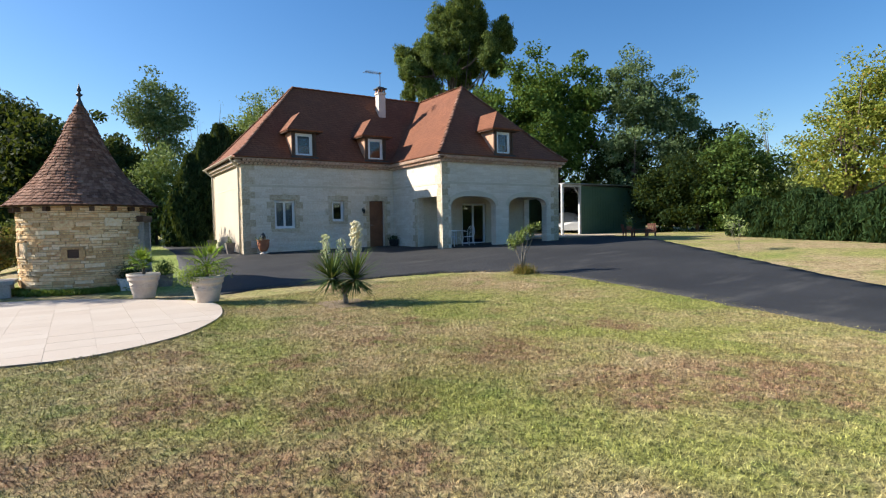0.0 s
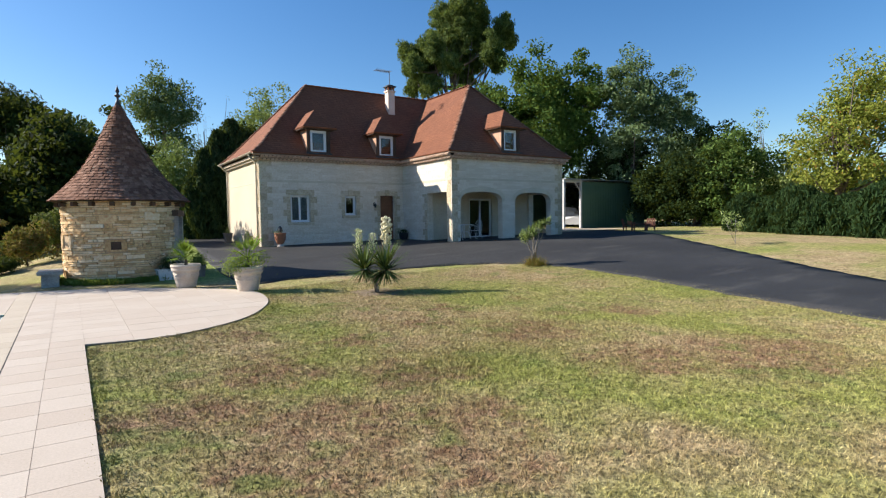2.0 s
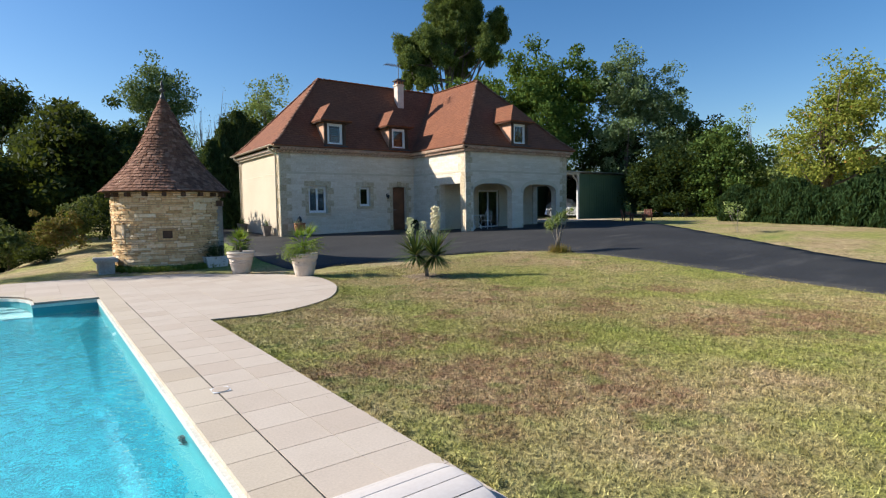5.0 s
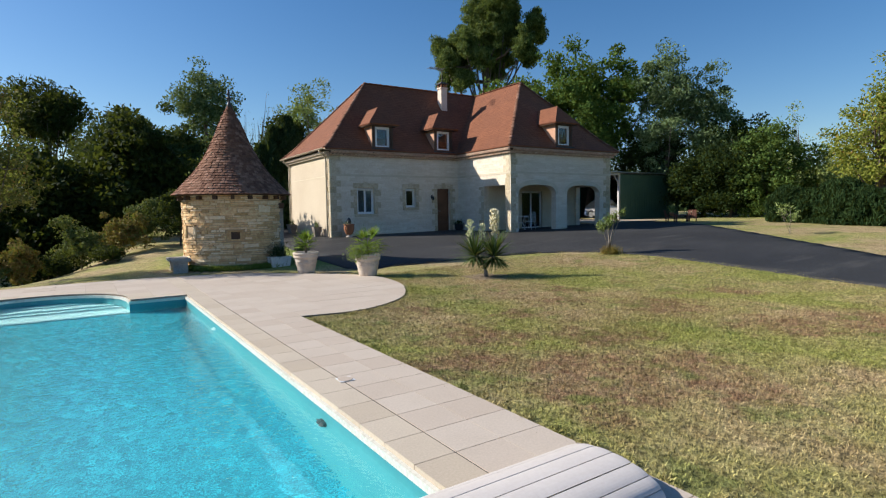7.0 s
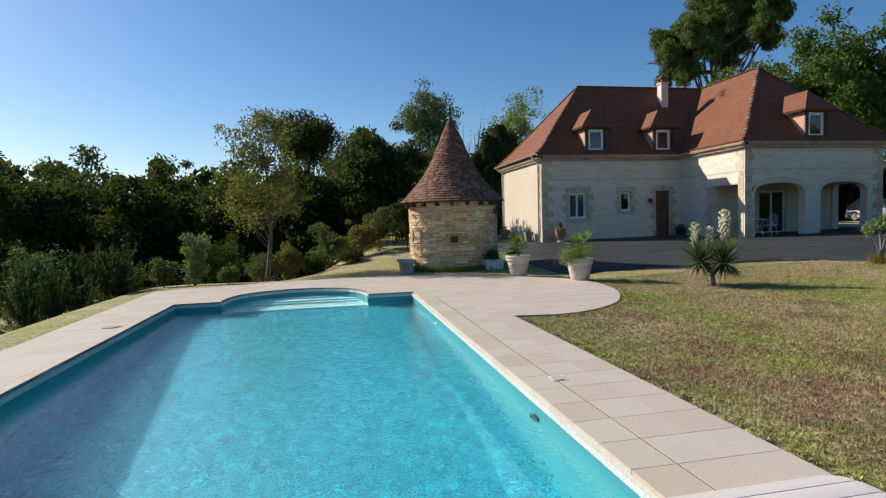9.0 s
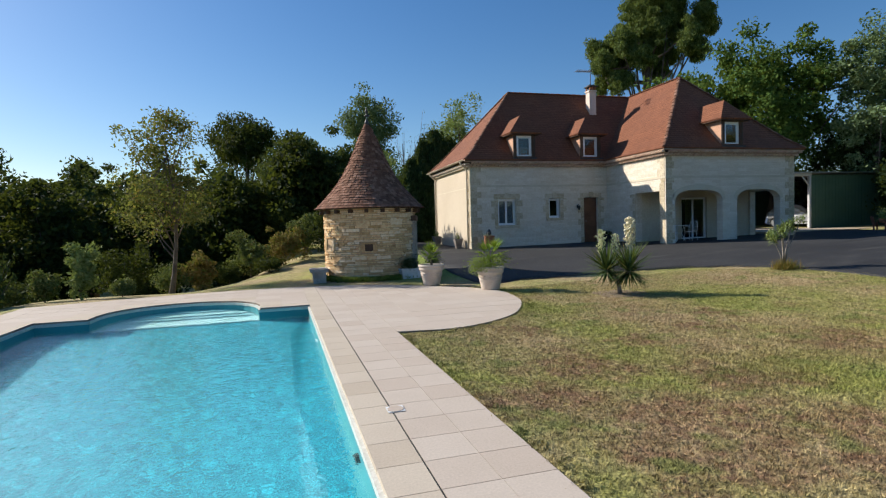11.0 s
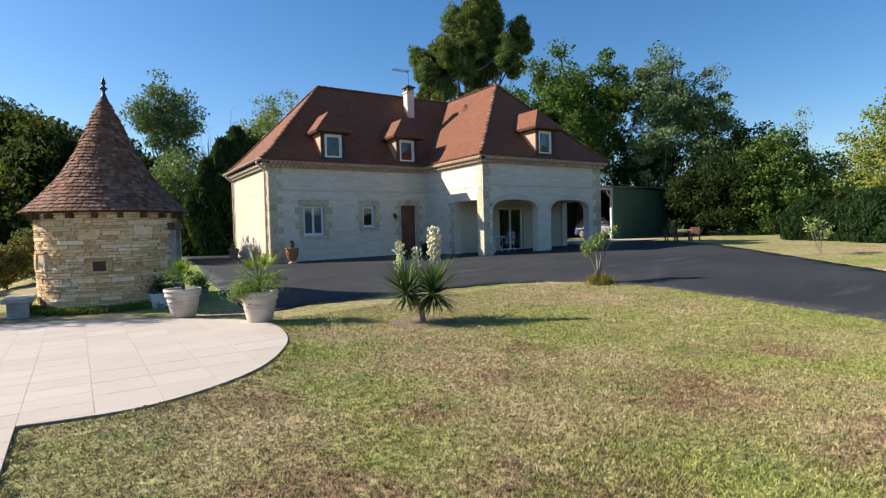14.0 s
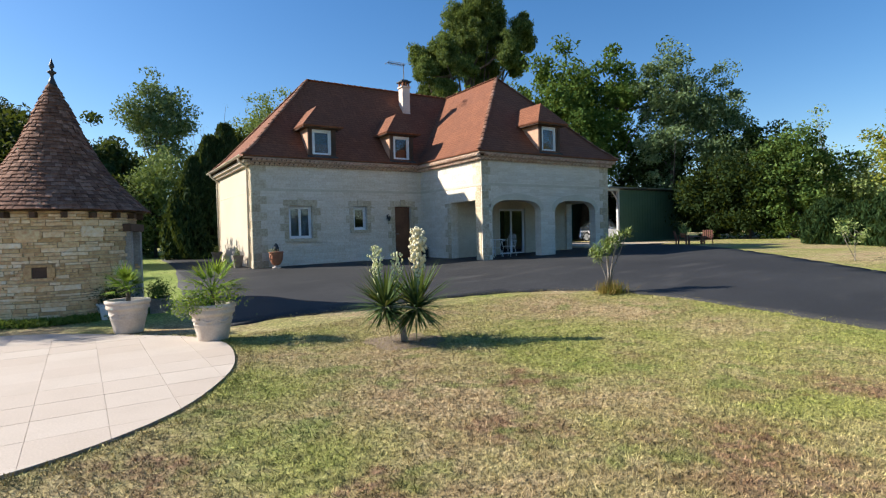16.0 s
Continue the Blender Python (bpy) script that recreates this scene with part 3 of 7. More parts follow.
def build_pool():
    """Basin, steps, lip and water."""
    def floor_at(y):
        """The floor falls away from the steps to the deep end."""
        return WATER_Z - min(max(0.53 + 0.09 * (9.2 - y), 0.48), 1.15)

    floor_z = floor_at(12.0)
    pool = tagged(empty("swimming_pool", -4.3, 6.2, 0.0), "turquoise in-ground swimming pool with rounded entry steps", "swimming pool")
    inv = pool.matrix_world.inverted()

    def own(x, y, z):
        return inv @ Vector((x, y, z))

    bm = bmesh.new()
    inner = [(x, y) for x in np.linspace(POOL["x0"] + 0.4, POOL["x1"] - 0.4, 9) for y in np.linspace(POOL["y0"] + 0.3, POOL["y1"] - 0.3, 24)]
    v, tris = fill([POOL_LINE], inner)
    made = [bm.verts.new(own(p.x, p.y, floor_at(p.y))) for p in v]
    for t in tris:
        bm.faces.new([made[i] for i in t])
    walls = bmesh.new()
    for i in range(len(POOL_LINE)):
        j = (i + 1) % len(POOL_LINE)
        (xa, ya), (xb, yb) = POOL_LINE[i], POOL_LINE[j]
        if math.hypot(xb - xa, yb - ya) > 1e-4:
            walls.faces.new([walls.verts.new(own(*p)) for p in ((xa, ya, PAVE_Z - 0.035), (xb, yb, PAVE_Z - 0.035), (xb, yb, floor_at(yb)), (xa, ya, floor_at(ya)))])
    bmesh.ops.remove_doubles(walls, verts=walls.verts, dist=1e-4)
    part("basin_wall", walls, LINER_WALL, pool, "pale turquoise pool wall")
    part("basin_floor", bm, LINER, pool, "turquoise pool floor with painted ripple light")
    # curved steps that fill the rounded bay
    for k, z in enumerate((0.035, -0.07, -0.175, -0.28)):
        back = arc_line(ARC_X0, ARC_X1, POOL["y1"] + 0.02, ARC_TOP - 0.02)
        yf = ARC_TOP - 0.42 - 0.36 * k
        loop = back if k == 3 else [p for p in back if p[1] >= yf - 1e-6]
        part("step", slab([loop], z - floor_z, lambda u, w, h, z=z: own(u, w, z - h)), LINER_STEP, pool)
    # pale lip along the top of the wall
    bm = bmesh.new()
    for (x0, y0), (x1, y1) in zip(POOL_LINE, POOL_LINE[1:] + POOL_LINE[:1]):
        dx, dy = x1 - x0, y1 - y0
        n = math.hypot(dx, dy)
        if n < 1e-4:
            continue
        ux, uy = -dy / n * 0.013, dx / n * 0.013
        x0, y0, x1, y1 = x0 - 3 * ux, y0 - 3 * uy, x1 - 3 * ux, y1 - 3 * uy
        ux, uy = 4 * ux, 4 * uy
        a = [own(x0, y0, 0.265), own(x1, y1, 0.265), own(x1 + ux, y1 + uy, 0.265), own(x0 + ux, y0 + uy, 0.265)]
        b = [p - Vector((0, 0, 0.05)) for p in a]
        va, vb = [bm.verts.new(p) for p in a], [bm.verts.new(p) for p in b]
        bm.faces.new(va)
        bm.faces.new(vb[::-1])
        for i in range(4):
            bm.faces.new((va[i], vb[i], vb[(i + 1) % 4], va[(i + 1) % 4]))
    part("lip", bm, LINER_WHITE, pool, "pale pool lip")
    for y in (4.1, 8.6):
        bm = bmesh.new()
        lathe(bm, [(0.05, 0.0), (0.075, 0.0), (0.075, 0.03), (0.05, 0.035), (0.03, 0.02)], 20)
        bm.transform(pose(*own(POOL["x1"] - 0.002, y, 0.02), 0, -90, 0))
        part("inlet", bm, LEAD if y < 5 else WHITE_PVC, pool, "round water inlet")
    v, tris = fill([[(x, y) for x, y in POOL_LINE]])
    me = link_mesh("water", [own(p.x, p.y, WATER_Z) for p in v], tris, WATER, True)
    water = tagged(new("water", me), "clear rippled turquoise pool water", "water", kind="structure")
    water.matrix_world = pool.matrix_world.copy()
    water.visible_shadow = False
    return pool


def build_pool_cover():
    """Slatted hump over the rolled-up shutter at the end of the pool."""
    ob = tagged(empty("pool_cover_housing", -4.0, 1.80, PAVE_Z), "white slatted housing of the rolled-up pool cover", "pool cover")
    x0, x1 = -3.2, 2.82
    n, ry, rz = 8, 0.36, 0.148
    for i in range(n):
        a0, a1 = math.pi * i / n, math.pi * (i + 1) / n
        bm = bmesh.new()
        ring = []
        for s in np.linspace(0.03, 0.97, 7):
            a = a0 + (a1 - a0) * s
            puff = 1.0 + 0.02 * math.sin(math.pi * s)
            ring.append((ry * math.cos(a) * puff, rz * math.sin(a) ** 0.85 * puff))
        for s in np.linspace(0.97, 0.03, 4):
            a = a0 + (a1 - a0) * s
            ring.append((ry * math.cos(a) * 0.93, rz * math.sin(a) ** 0.85 * 0.93))
        xs = [x0, x0 + 0.01, x1 - 0.05, x1 - 0.012, x1]
        shrink = [0.97, 1.0, 1.0, 0.985, 0.95]
        loops = [[bm.verts.new((x, p[0] * k, max(p[1] * k, 0.002))) for p in ring] for x, k in zip(xs, shrink)]
        for r, q in zip(loops, loops[1:]):
            for j in range(len(r)):
                bm.faces.new((r[j], r[(j + 1) % len(r)], q[(j + 1) % len(r)], q[j]))
        bm.faces.new(loops[0][::-1])
        bm.faces.new(loops[-1])
        bmesh.ops.recalc_face_normals(bm, faces=bm.faces)
        part("slat", bm, SLAT, ob, smooth=False)
    for x in (x0 + 0.02, x1 - 0.06):
        bm = bmesh.new()
        ring = [(ry * 0.9 * math.cos(math.pi * k / 16), rz * 0.9 * math.sin(math.pi * k / 16) ** 0.85) for k in range(17)]
        a = [bm.verts.new((x, p, q)) for p, q in ring]
        b = [bm.verts.new((x + 0.03, p, q)) for p, q in ring]
        bm.faces.new(a)
        bm.faces.new(b[::-1])
        for j in range(len(a)):
            bm.faces.new((a[j], b[j], b[(j + 1) % len(a)], a[(j + 1) % len(a)]))
        part("end_plate", bm, WHITE_PVC, ob)
    return ob


def build_grass_blades():
    """Single blades on the lawn nearest the path, thinning out with distance."""
    rng = np.random.default_rng(11)
    n = 820000
    a = rng.random(n) * 2 * np.pi
    r = 9.5 * rng.random(n) ** 0.62
    x, y = 2.6 + r * np.cos(a), 4.6 + r * np.sin(a)
    ahead = (x * 0.56 + y * 0.83 > 0.6) & (x > -0.95)
    x, y = x[ahead], y[ahead]
    on_terrace = np.array([inside(p, TERRACE) if p[0] < 2.4 else False for p in zip(x, y)])
    drive_line = np.array(smooth_line(DRIVE_INNER, 5))
    edge = np.interp(y, drive_line[:56, 1], drive_line[:56, 0])
    ok = ~on_terrace & ((x < edge - 0.02) & (y < 12.2))
    x, y = x[ok], y[ok]
    n = len(x)
    z = ground_z(x, y)
    h = (0.012 + 0.024 * rng.random(n) ** 1.6)
    w = 0.0026 + 0.0032 * rng.random(n)
    t = rng.random(n) * 2 * np.pi
    lean = h * (0.3 + 1.2 * rng.random(n))
    t2 = rng.random(n) * 2 * np.pi
    v = np.empty((n, 3, 3), np.float32)
    v[:, 0] = np.stack([x - w * np.cos(t), y - w * np.sin(t), z - 0.004], -1)
    v[:, 1] = np.stack([x + w * np.cos(t), y + w * np.sin(t), z - 0.004], -1)
    v[:, 2] = np.stack([x + lean * np.cos(t2), y + lean * np.sin(t2), z + h], -1)
    return tagged(new("grass", quads_mesh("grass", v.reshape(-1, 3), 3, BLADES)), "short dry lawn blades, green to straw", "grass", kind="stuff")


POOL_TURN = Matrix.Translation((-2.0, 11.3, 0)) @ pose(0, 0, 0, 0, 0, math.degrees(0.018)) @ Matrix.Translation((2.0, -11.3, 0))
ground = build_ground()
build_drive()
for ob in (build_pool(), bpy.data.objects["water"], build_pool_cover()):
    ob.matrix_world = POOL_TURN @ ob.matrix_world
build_grass_blades()

# ---- house ----
FLOOR = 0.80
X0, X1, X2 = 5.31, 12.14, 18.66          # left wall, inner corner, far wing wall
YW, YF, YB = 18.61, 22.79, 28.65         # wing front, main front, back
TOP, EAVE, RIDGE = 4.35, 4.65, 8.38
OUT = 0.30                               # eave overhang
THICK = 0.32


def rect(x0, z0, x1, z1):
    return [(x0, z0), (x1, z0), (x1, z1), (x0, z1)]


def arch(x0, x1, base, spring, top, n=16):
    c, h = (x0 + x1) / 2, (x1 - x0) / 2
    return [(x0, base), (x1, base)] + [(c + h * math.copysign(abs(math.cos(math.pi * k / n)) ** 0.62, math.cos(math.pi * k / n)), spring + (top - spring) * math.sin(math.pi * k / n) ** 0.85) for k in range(n + 1)]


WIN1, WIN2 = (6.60, 1.74, 7.47, 2.93), (9.11, 2.02, 9.67, 2.92)
DOOR = (10.90, FLOOR + 0.03, 11.63, 2.93)
PATIO = (14.6, FLOOR + 0.03, 15.98, 2.76)
ARCHES = ((12.58, 14.90), (15.63, 17.89))
SIDE_GAP = (18.99, 20.59)
PORCH_Y = 20.72


def build_house():
    house = tagged(empty("house", 12.0, 22.0, 0.0), "pale limestone house with brown tiled hip roofs and arched porch", "house")
    inv = house.matrix_world.inverted()

    def own(x, y, z):
        return inv @ Vector((x, y, z))

    def wall(name, loops, to, mat, label=""):
        return part(name, slab(loops, THICK, to), mat, house, label)

    base = 0.3
    wall("front_wall", [rect(X0, base, X1 + 0.02, TOP), rect(*WIN1), rect(*WIN2), rect(*DOOR)], lambda u, v, w: own(u, YF + w, v), ASHLAR, "pale split-face limestone front wall")
    wall("wing_side_wall", [rect(YW + THICK, base, YF, TOP), rect(SIDE_GAP[0], FLOOR - 0.02, SIDE_GAP[1], 2.96)], lambda u, v, w: own(X1 + w, u, v), ASHLAR, "limestone wing wall with square porch opening")
    wall("wing_front_wall", [rect(X1, base, X2, TOP)] + [arch(a, b, FLOOR - 0.02, 2.50, 2.965) for a, b in ARCHES], lambda u, v, w: own(u, YW + w, v), ASHLAR, "limestone wall with two basket arches")
    wall("left_wall", [rect(YF + THICK, base, YB, TOP)], lambda u, v, w: own(X0 + w, u, v), RENDERED, "sunlit cream rendered side wall")
    wall("right_wall", [rect(YW + THICK, base, YB, TOP), rect(18.98, FLOOR - 0.02, 20.66, 2.96)], lambda u, v, w: own(X2 - w, u, v), ASHLAR, "limestone end wall with porch opening")
    wall("back_wall", [rect(X0 + THICK, base, X2 - THICK, TOP)], lambda u, v, w: own(u, YB - w, v), RENDERED, "cream rendered back wall")
    wall("porch_wall", [rect(X1 + THICK, base, X2 - THICK, 4.0), rect(*PATIO)], lambda u, v, w: own(u, PORCH_Y + w, v), DRESSED, "smooth pale porch wall")
    part("porch_ceiling", boxed(*own(X1 + THICK, YW + THICK, 3.06), *own(X2 - THICK, PORCH_Y, 3.12)), RENDERED, house, "plain porch ceiling")
    part("porch_floor", boxed(*own(X1 - 0.03, YW - 0.03, 0.3), *own(X2 + 0.02, PORCH_Y, FLOOR)), PAVE, house, "pale paved porch floor")
    part("inner_floor", boxed(*own(X0 + THICK, YF + THICK, 0.3), *own(X2 - THICK, YB - THICK, FLOOR)), DARK_ROOM, house, "inside floor, painted dim")
    part("wing_floor", boxed(*own(X1 + THICK, PORCH_Y + THICK, 0.3), *own(X2 - THICK, YF + THICK - 0.001, FLOOR)), DARK_ROOM, house, "inside floor, painted dim")
    part("wing_ceiling", boxed(*own(X1 + THICK, PORCH_Y + THICK, 3.2), *own(X2 - THICK, YF + THICK - 0.001, 3.3)), DARK_ROOM, house, "inside ceiling, painted dim")
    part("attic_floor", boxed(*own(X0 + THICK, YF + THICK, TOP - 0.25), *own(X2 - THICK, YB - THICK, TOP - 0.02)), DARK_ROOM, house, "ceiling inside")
    part("partition", boxed(*own(X0 + THICK, YF + 2.2, FLOOR), *own(X2 - THICK, YF + 2.3, TOP - 0.26)), DARK_ROOM, house, "inner wall, painted dim")

    # string course, 1 cm proud
    for x0, y0, x1, y1, z in ((X0, YF - 0.018, X1 - 0.019, YF + 0.0, 3.50), (X1 - 0.018, YW, X1 + 0.0, YF - 0.0, 3.50), (X1 - 0.018, YW - 0.018, X2 + 0.018, YW - 0.001, 3.50)):
        part("string_course", boxed(*own(x0, y0, z - 0.045), *own(x1, y1, z + 0.045)), DRESSED, house, "smooth stone string course")
    part("string_course", boxed(*own(X0 - 0.008, YF + 0.33, 3.44), *own(X0, YB, 3.47)), DRESSED, house, "thin groove line on the render")
    return house, own


house, own = build_house()


def house_roof():
    """Hip roofs of the main block and the wing, a little flatter at the eaves."""
    L, R = X0 - OUT, X2 + OUT
    WL = X1 - OUT
    F, B, WF = YF - OUT, YB + OUT, YW - OUT
    mid_y, mid_x = (F + B) / 2, (WL + R) / 2
    k_in, k_up = 0.16, 0.137                # where the slope breaks, as shares of run and rise
    zk = EAVE + (RIDGE - EAVE) * k_up
    planes = []

    def slope(eave, ridge):
        """Eave and ridge lines of a slope, each from one end to the other; broken once near the eave."""
        (a, b), (c, d) = eave, ridge
        ak = [a[i] + (c[i] - a[i]) * k_in for i in (0, 1)]
        bk = [b[i] + (d[i] - b[i]) * k_in for i in (0, 1)]
        planes.append([(*a, EAVE), (*b, EAVE), (*bk, zk), (*ak, zk)])
        planes.append([(*ak, zk), (*bk, zk), (*d, RIDGE), (*c, RIDGE)] if c != d else [(*ak, zk), (*bk, zk), (*c, RIDGE)])

    P, Q = (8.43, mid_y), (mid_x, mid_y)
    W = (mid_x, 21.72)
    V = (WL, F)
    slope(((L, F), V), (P, Q))
    slope(((L, B), (L, F)), (P, P))
    slope(((R, B), (L, B)), (Q, P))
    slope((V, (WL, WF)), (Q, W))
    slope(((WL, WF), (R, WF)), (W, W))
    slope(((R, WF), (R, B)), (W, Q))
    roof = None
    bm = bmesh.new()
    for f in planes:
        bm.faces.new([bm.verts.new(own(*p)) for p in f])
    bmesh.ops.remove_doubles(bm, verts=bm.verts, dist=1e-4)
    bmesh.ops.recalc_face_normals(bm, faces=bm.faces)
    for f in bm.faces:
        if f.normal.z < 0:
            f.normal_flip()
    bmesh.ops.solidify(bm, geom=bm.faces[:], thickness=0.045)
    roof = part("roof", bm, ROOF, house, "steep hip roof of small brown clay tiles")
    # soffit that closes the eaves
    bm = slab([[(L + 0.04, F + 0.04), (WL + 0.04, F + 0.04), (WL + 0.04, WF + 0.04), (R - 0.04, WF + 0.04), (R - 0.04, B - 0.04), (L + 0.04, B - 0.04)]], 0.05, lambda u, v, w: own(u, v, EAVE - 0.052 + w * 0.8))
    part("soffit", bm, OAK, house, "dark eave board")
    # ridge and hip tiles
    hips = [((L, F, EAVE), (*P, RIDGE)), ((L, B, EAVE), (*P, RIDGE)), ((WL, WF, EAVE), (*W, RIDGE)), ((R, WF, EAVE), (*W, RIDGE)), ((R, B, EAVE), (*Q, RIDGE)), ((*P, RIDGE), (*Q, RIDGE)), ((*W, RIDGE), (*Q, RIDGE))]
    me = None
    for a, b in hips:
        a, b = Vector(a), Vector(b)
        pts = [a, b]
        if abs(a.z - b.z) > 1:
            kink = Vector((a.x + (b.x - a.x) * k_in, a.y + (b.y - a.y) * k_in, zk))
            pts = [a, kink, b]
        for p, q in zip(pts, pts[1:]):
            n = max(1, int((q - p).length / 0.30))
            for i in range(n):
                s, e = p + (q - p) * (i / n), p + (q - p) * ((i + 1.08) / n)
                d = (e - s).normalized()
                side = d.cross(Vector((0, 0, 1))).normalized()
                up = side.cross(d)
                bm = bmesh.new()
                rings = []
                for c, r, lift in ((s, 0.085, 0.030), (e, 0.072, 0.015)):
                    rings.append([bm.verts.new(own(*(c + side * (r * math.cos(t)) + up * (r * 0.62 * math.sin(t) + lift - 0.02)))) for t in [math.pi * j / 6 for j in range(7)]])
                for j in range(6):
                    bm.faces.new((rings[0][j], rings[0][j + 1], rings[1][j + 1], rings[1][j]))
                bm.faces.new(rings[0][::-1])
                bm.faces.new(rings[1])
                part("ridge_tile", bm, ROOF if abs(a.z - b.z) < 1 else CLAY, roof)
    return roof


roof = house_roof()


def house_cornice():
    """Two rows of canal-tile ends under the eaves, on mortar beds."""
    r = 0.072
    prof = [(r * math.cos(math.pi * j / 6), r * 1.22 * math.sin(math.pi * j / 6)) for j in range(7)]
    bm = bmesh.new()
    a = [bm.verts.new((u, -0.005, v)) for u, v in prof]
    b = [bm.verts.new((u * 0.9, 0.13, v * 0.9)) for u, v in prof]
    c = [bm.verts.new((u * 0.66, -0.005, v * 0.72)) for u, v in prof]
    d = [bm.verts.new((u * 0.62, 0.11, v * 0.66)) for u, v in prof]
    for j in range(6):
        bm.faces.new((a[j], b[j], b[j + 1], a[j + 1]))
        bm.faces.new((c[j], a[j], a[j + 1], c[j + 1]))
        bm.faces.new((d[j], c[j], c[j + 1], d[j + 1]))
    bm.faces.new(d)
    me = bpy.data.meshes.new("cornice_tile")
    bm.to_mesh(me)
    bm.free()
    me.materials.append(CORNICE)
    runs = [((X0, YF), (X1, YF), 0.0), ((X1, YF), (X1, YW), -90.0), ((X1, YW), (X2, YW), 0.0)]
    for (x0, y0), (x1, y1), turn in runs:
        length = math.hypot(x1 - x0, y1 - y0)
        long_x = turn == 0.0
        for row, (z, o) in enumerate(((TOP, 0.13), (TOP + 0.122, 0.25))):
            # mortar bed behind and above each row
            if long_x:
                lo = x0 - (o if (x0, y0) != (X1, YF) else 0)
                hi = x1 + (o if x1 == X2 else -0.003 - (o if x1 == X1 else 0))
                bed = boxed(*own(lo, y0 - o, z + 0.089), *own(hi, y0 - 0.001, z + 0.120))
            else:
                bed = boxed(*own(X1 - o, YW + 0.001, z + 0.089), *own(X1 - 0.001, YF - o, z + 0.120))
            part("mortar_bed", bed, CORNICE_MORTAR, house, "brownish mortar between cornice tiles")
            n = int(length / 0.168)
            for i in range(n + (1 if long_x else 2)):
                s = (i + (0.5 if row else 0.2)) / n * length
                if long_x:
                    p, q = x0 + s, y0 - o - 0.012
                    if p > x1 + (0.1 if x1 == X2 else -0.12):
                        continue
                else:
                    p, q = X1 - o - 0.012, YF - s
                    if q > YF - o or q < YW - o + 0.07:
                        continue
                mpart("cornice_tile", me, house, m=pose(*own(p, q, z), 0, 0, turn))
    # plain moulded cornice on the sunlit side wall, with its gutter
    part("side_cornice", boxed(*own(X0 - 0.12, YF, TOP), *own(X0 - 0.001, YB, TOP + 0.09)), CORNICE_BED, house, "pinkish moulded cornice")
    part("side_cornice", boxed(*own(X0 - 0.22, YF, TOP + 0.094), *own(X0 - 0.001, YB, TOP + 0.18)), CORNICE_BED, house, "pinkish moulded cornice")
    bm = bmesh.new()
    ring = [(0.065 * math.cos(math.pi + math.pi * k / 8), 0.065 * math.sin(math.pi + math.pi * k / 8)) for k in range(9)]
    g0 = [bm.verts.new(own(X0 - OUT - 0.05 + u, YF - OUT, EAVE + v)) for u, v in ring]
    g1 = [bm.verts.new(own(X0 - OUT - 0.05 + u, YB + OUT, EAVE + v)) for u, v in ring]
    for j in range(8):
        bm.faces.new((g0[j], g0[j + 1], g1[j + 1], g1[j]))
    bmesh.ops.solidify(bm, geom=bm.faces[:], thickness=0.006)
    part("gutter", bm, DRESSED, house, "sandy half-round gutter")
    for y in (YF + 0.28, YB - 0.15):
        bm = tube(bmesh.new(), [own(X0 - OUT - 0.04, y, EAVE - 0.05), own(X0 - OUT - 0.03, y, EAVE - 0.14), own(X0 - 0.07, y, EAVE - 0.36), own(X0 - 0.06, y, EAVE - 0.5), own(X0 - 0.06, y, gz(X0, y))], [0.04] * 5, 10)
        part("downpipe", bm, DRESSED, house, "sandy downpipe", True)


house_cornice()


def stone(u0, z0, u1, z1, face, at, proud=0.012):
    """A dressed stone on a wall; face 'y': wall along x at y=at, face 'x': wall along y at x=at."""
    bm = boxed(*((own(u0, at - proud, z0), own(u1, at + 0.05, z1)) if face == "y" else (own(at - proud, u0, z0), own(at + 0.05, u1, z1)))[0],
               *((own(u0, at - proud, z0), own(u1, at + 0.05, z1)) if face == "y" else (own(at - proud, u0, z0), own(at + 0.05, u1, z1)))[1], bevel=0.006)
    part("quoin", bm, QUOIN, house)


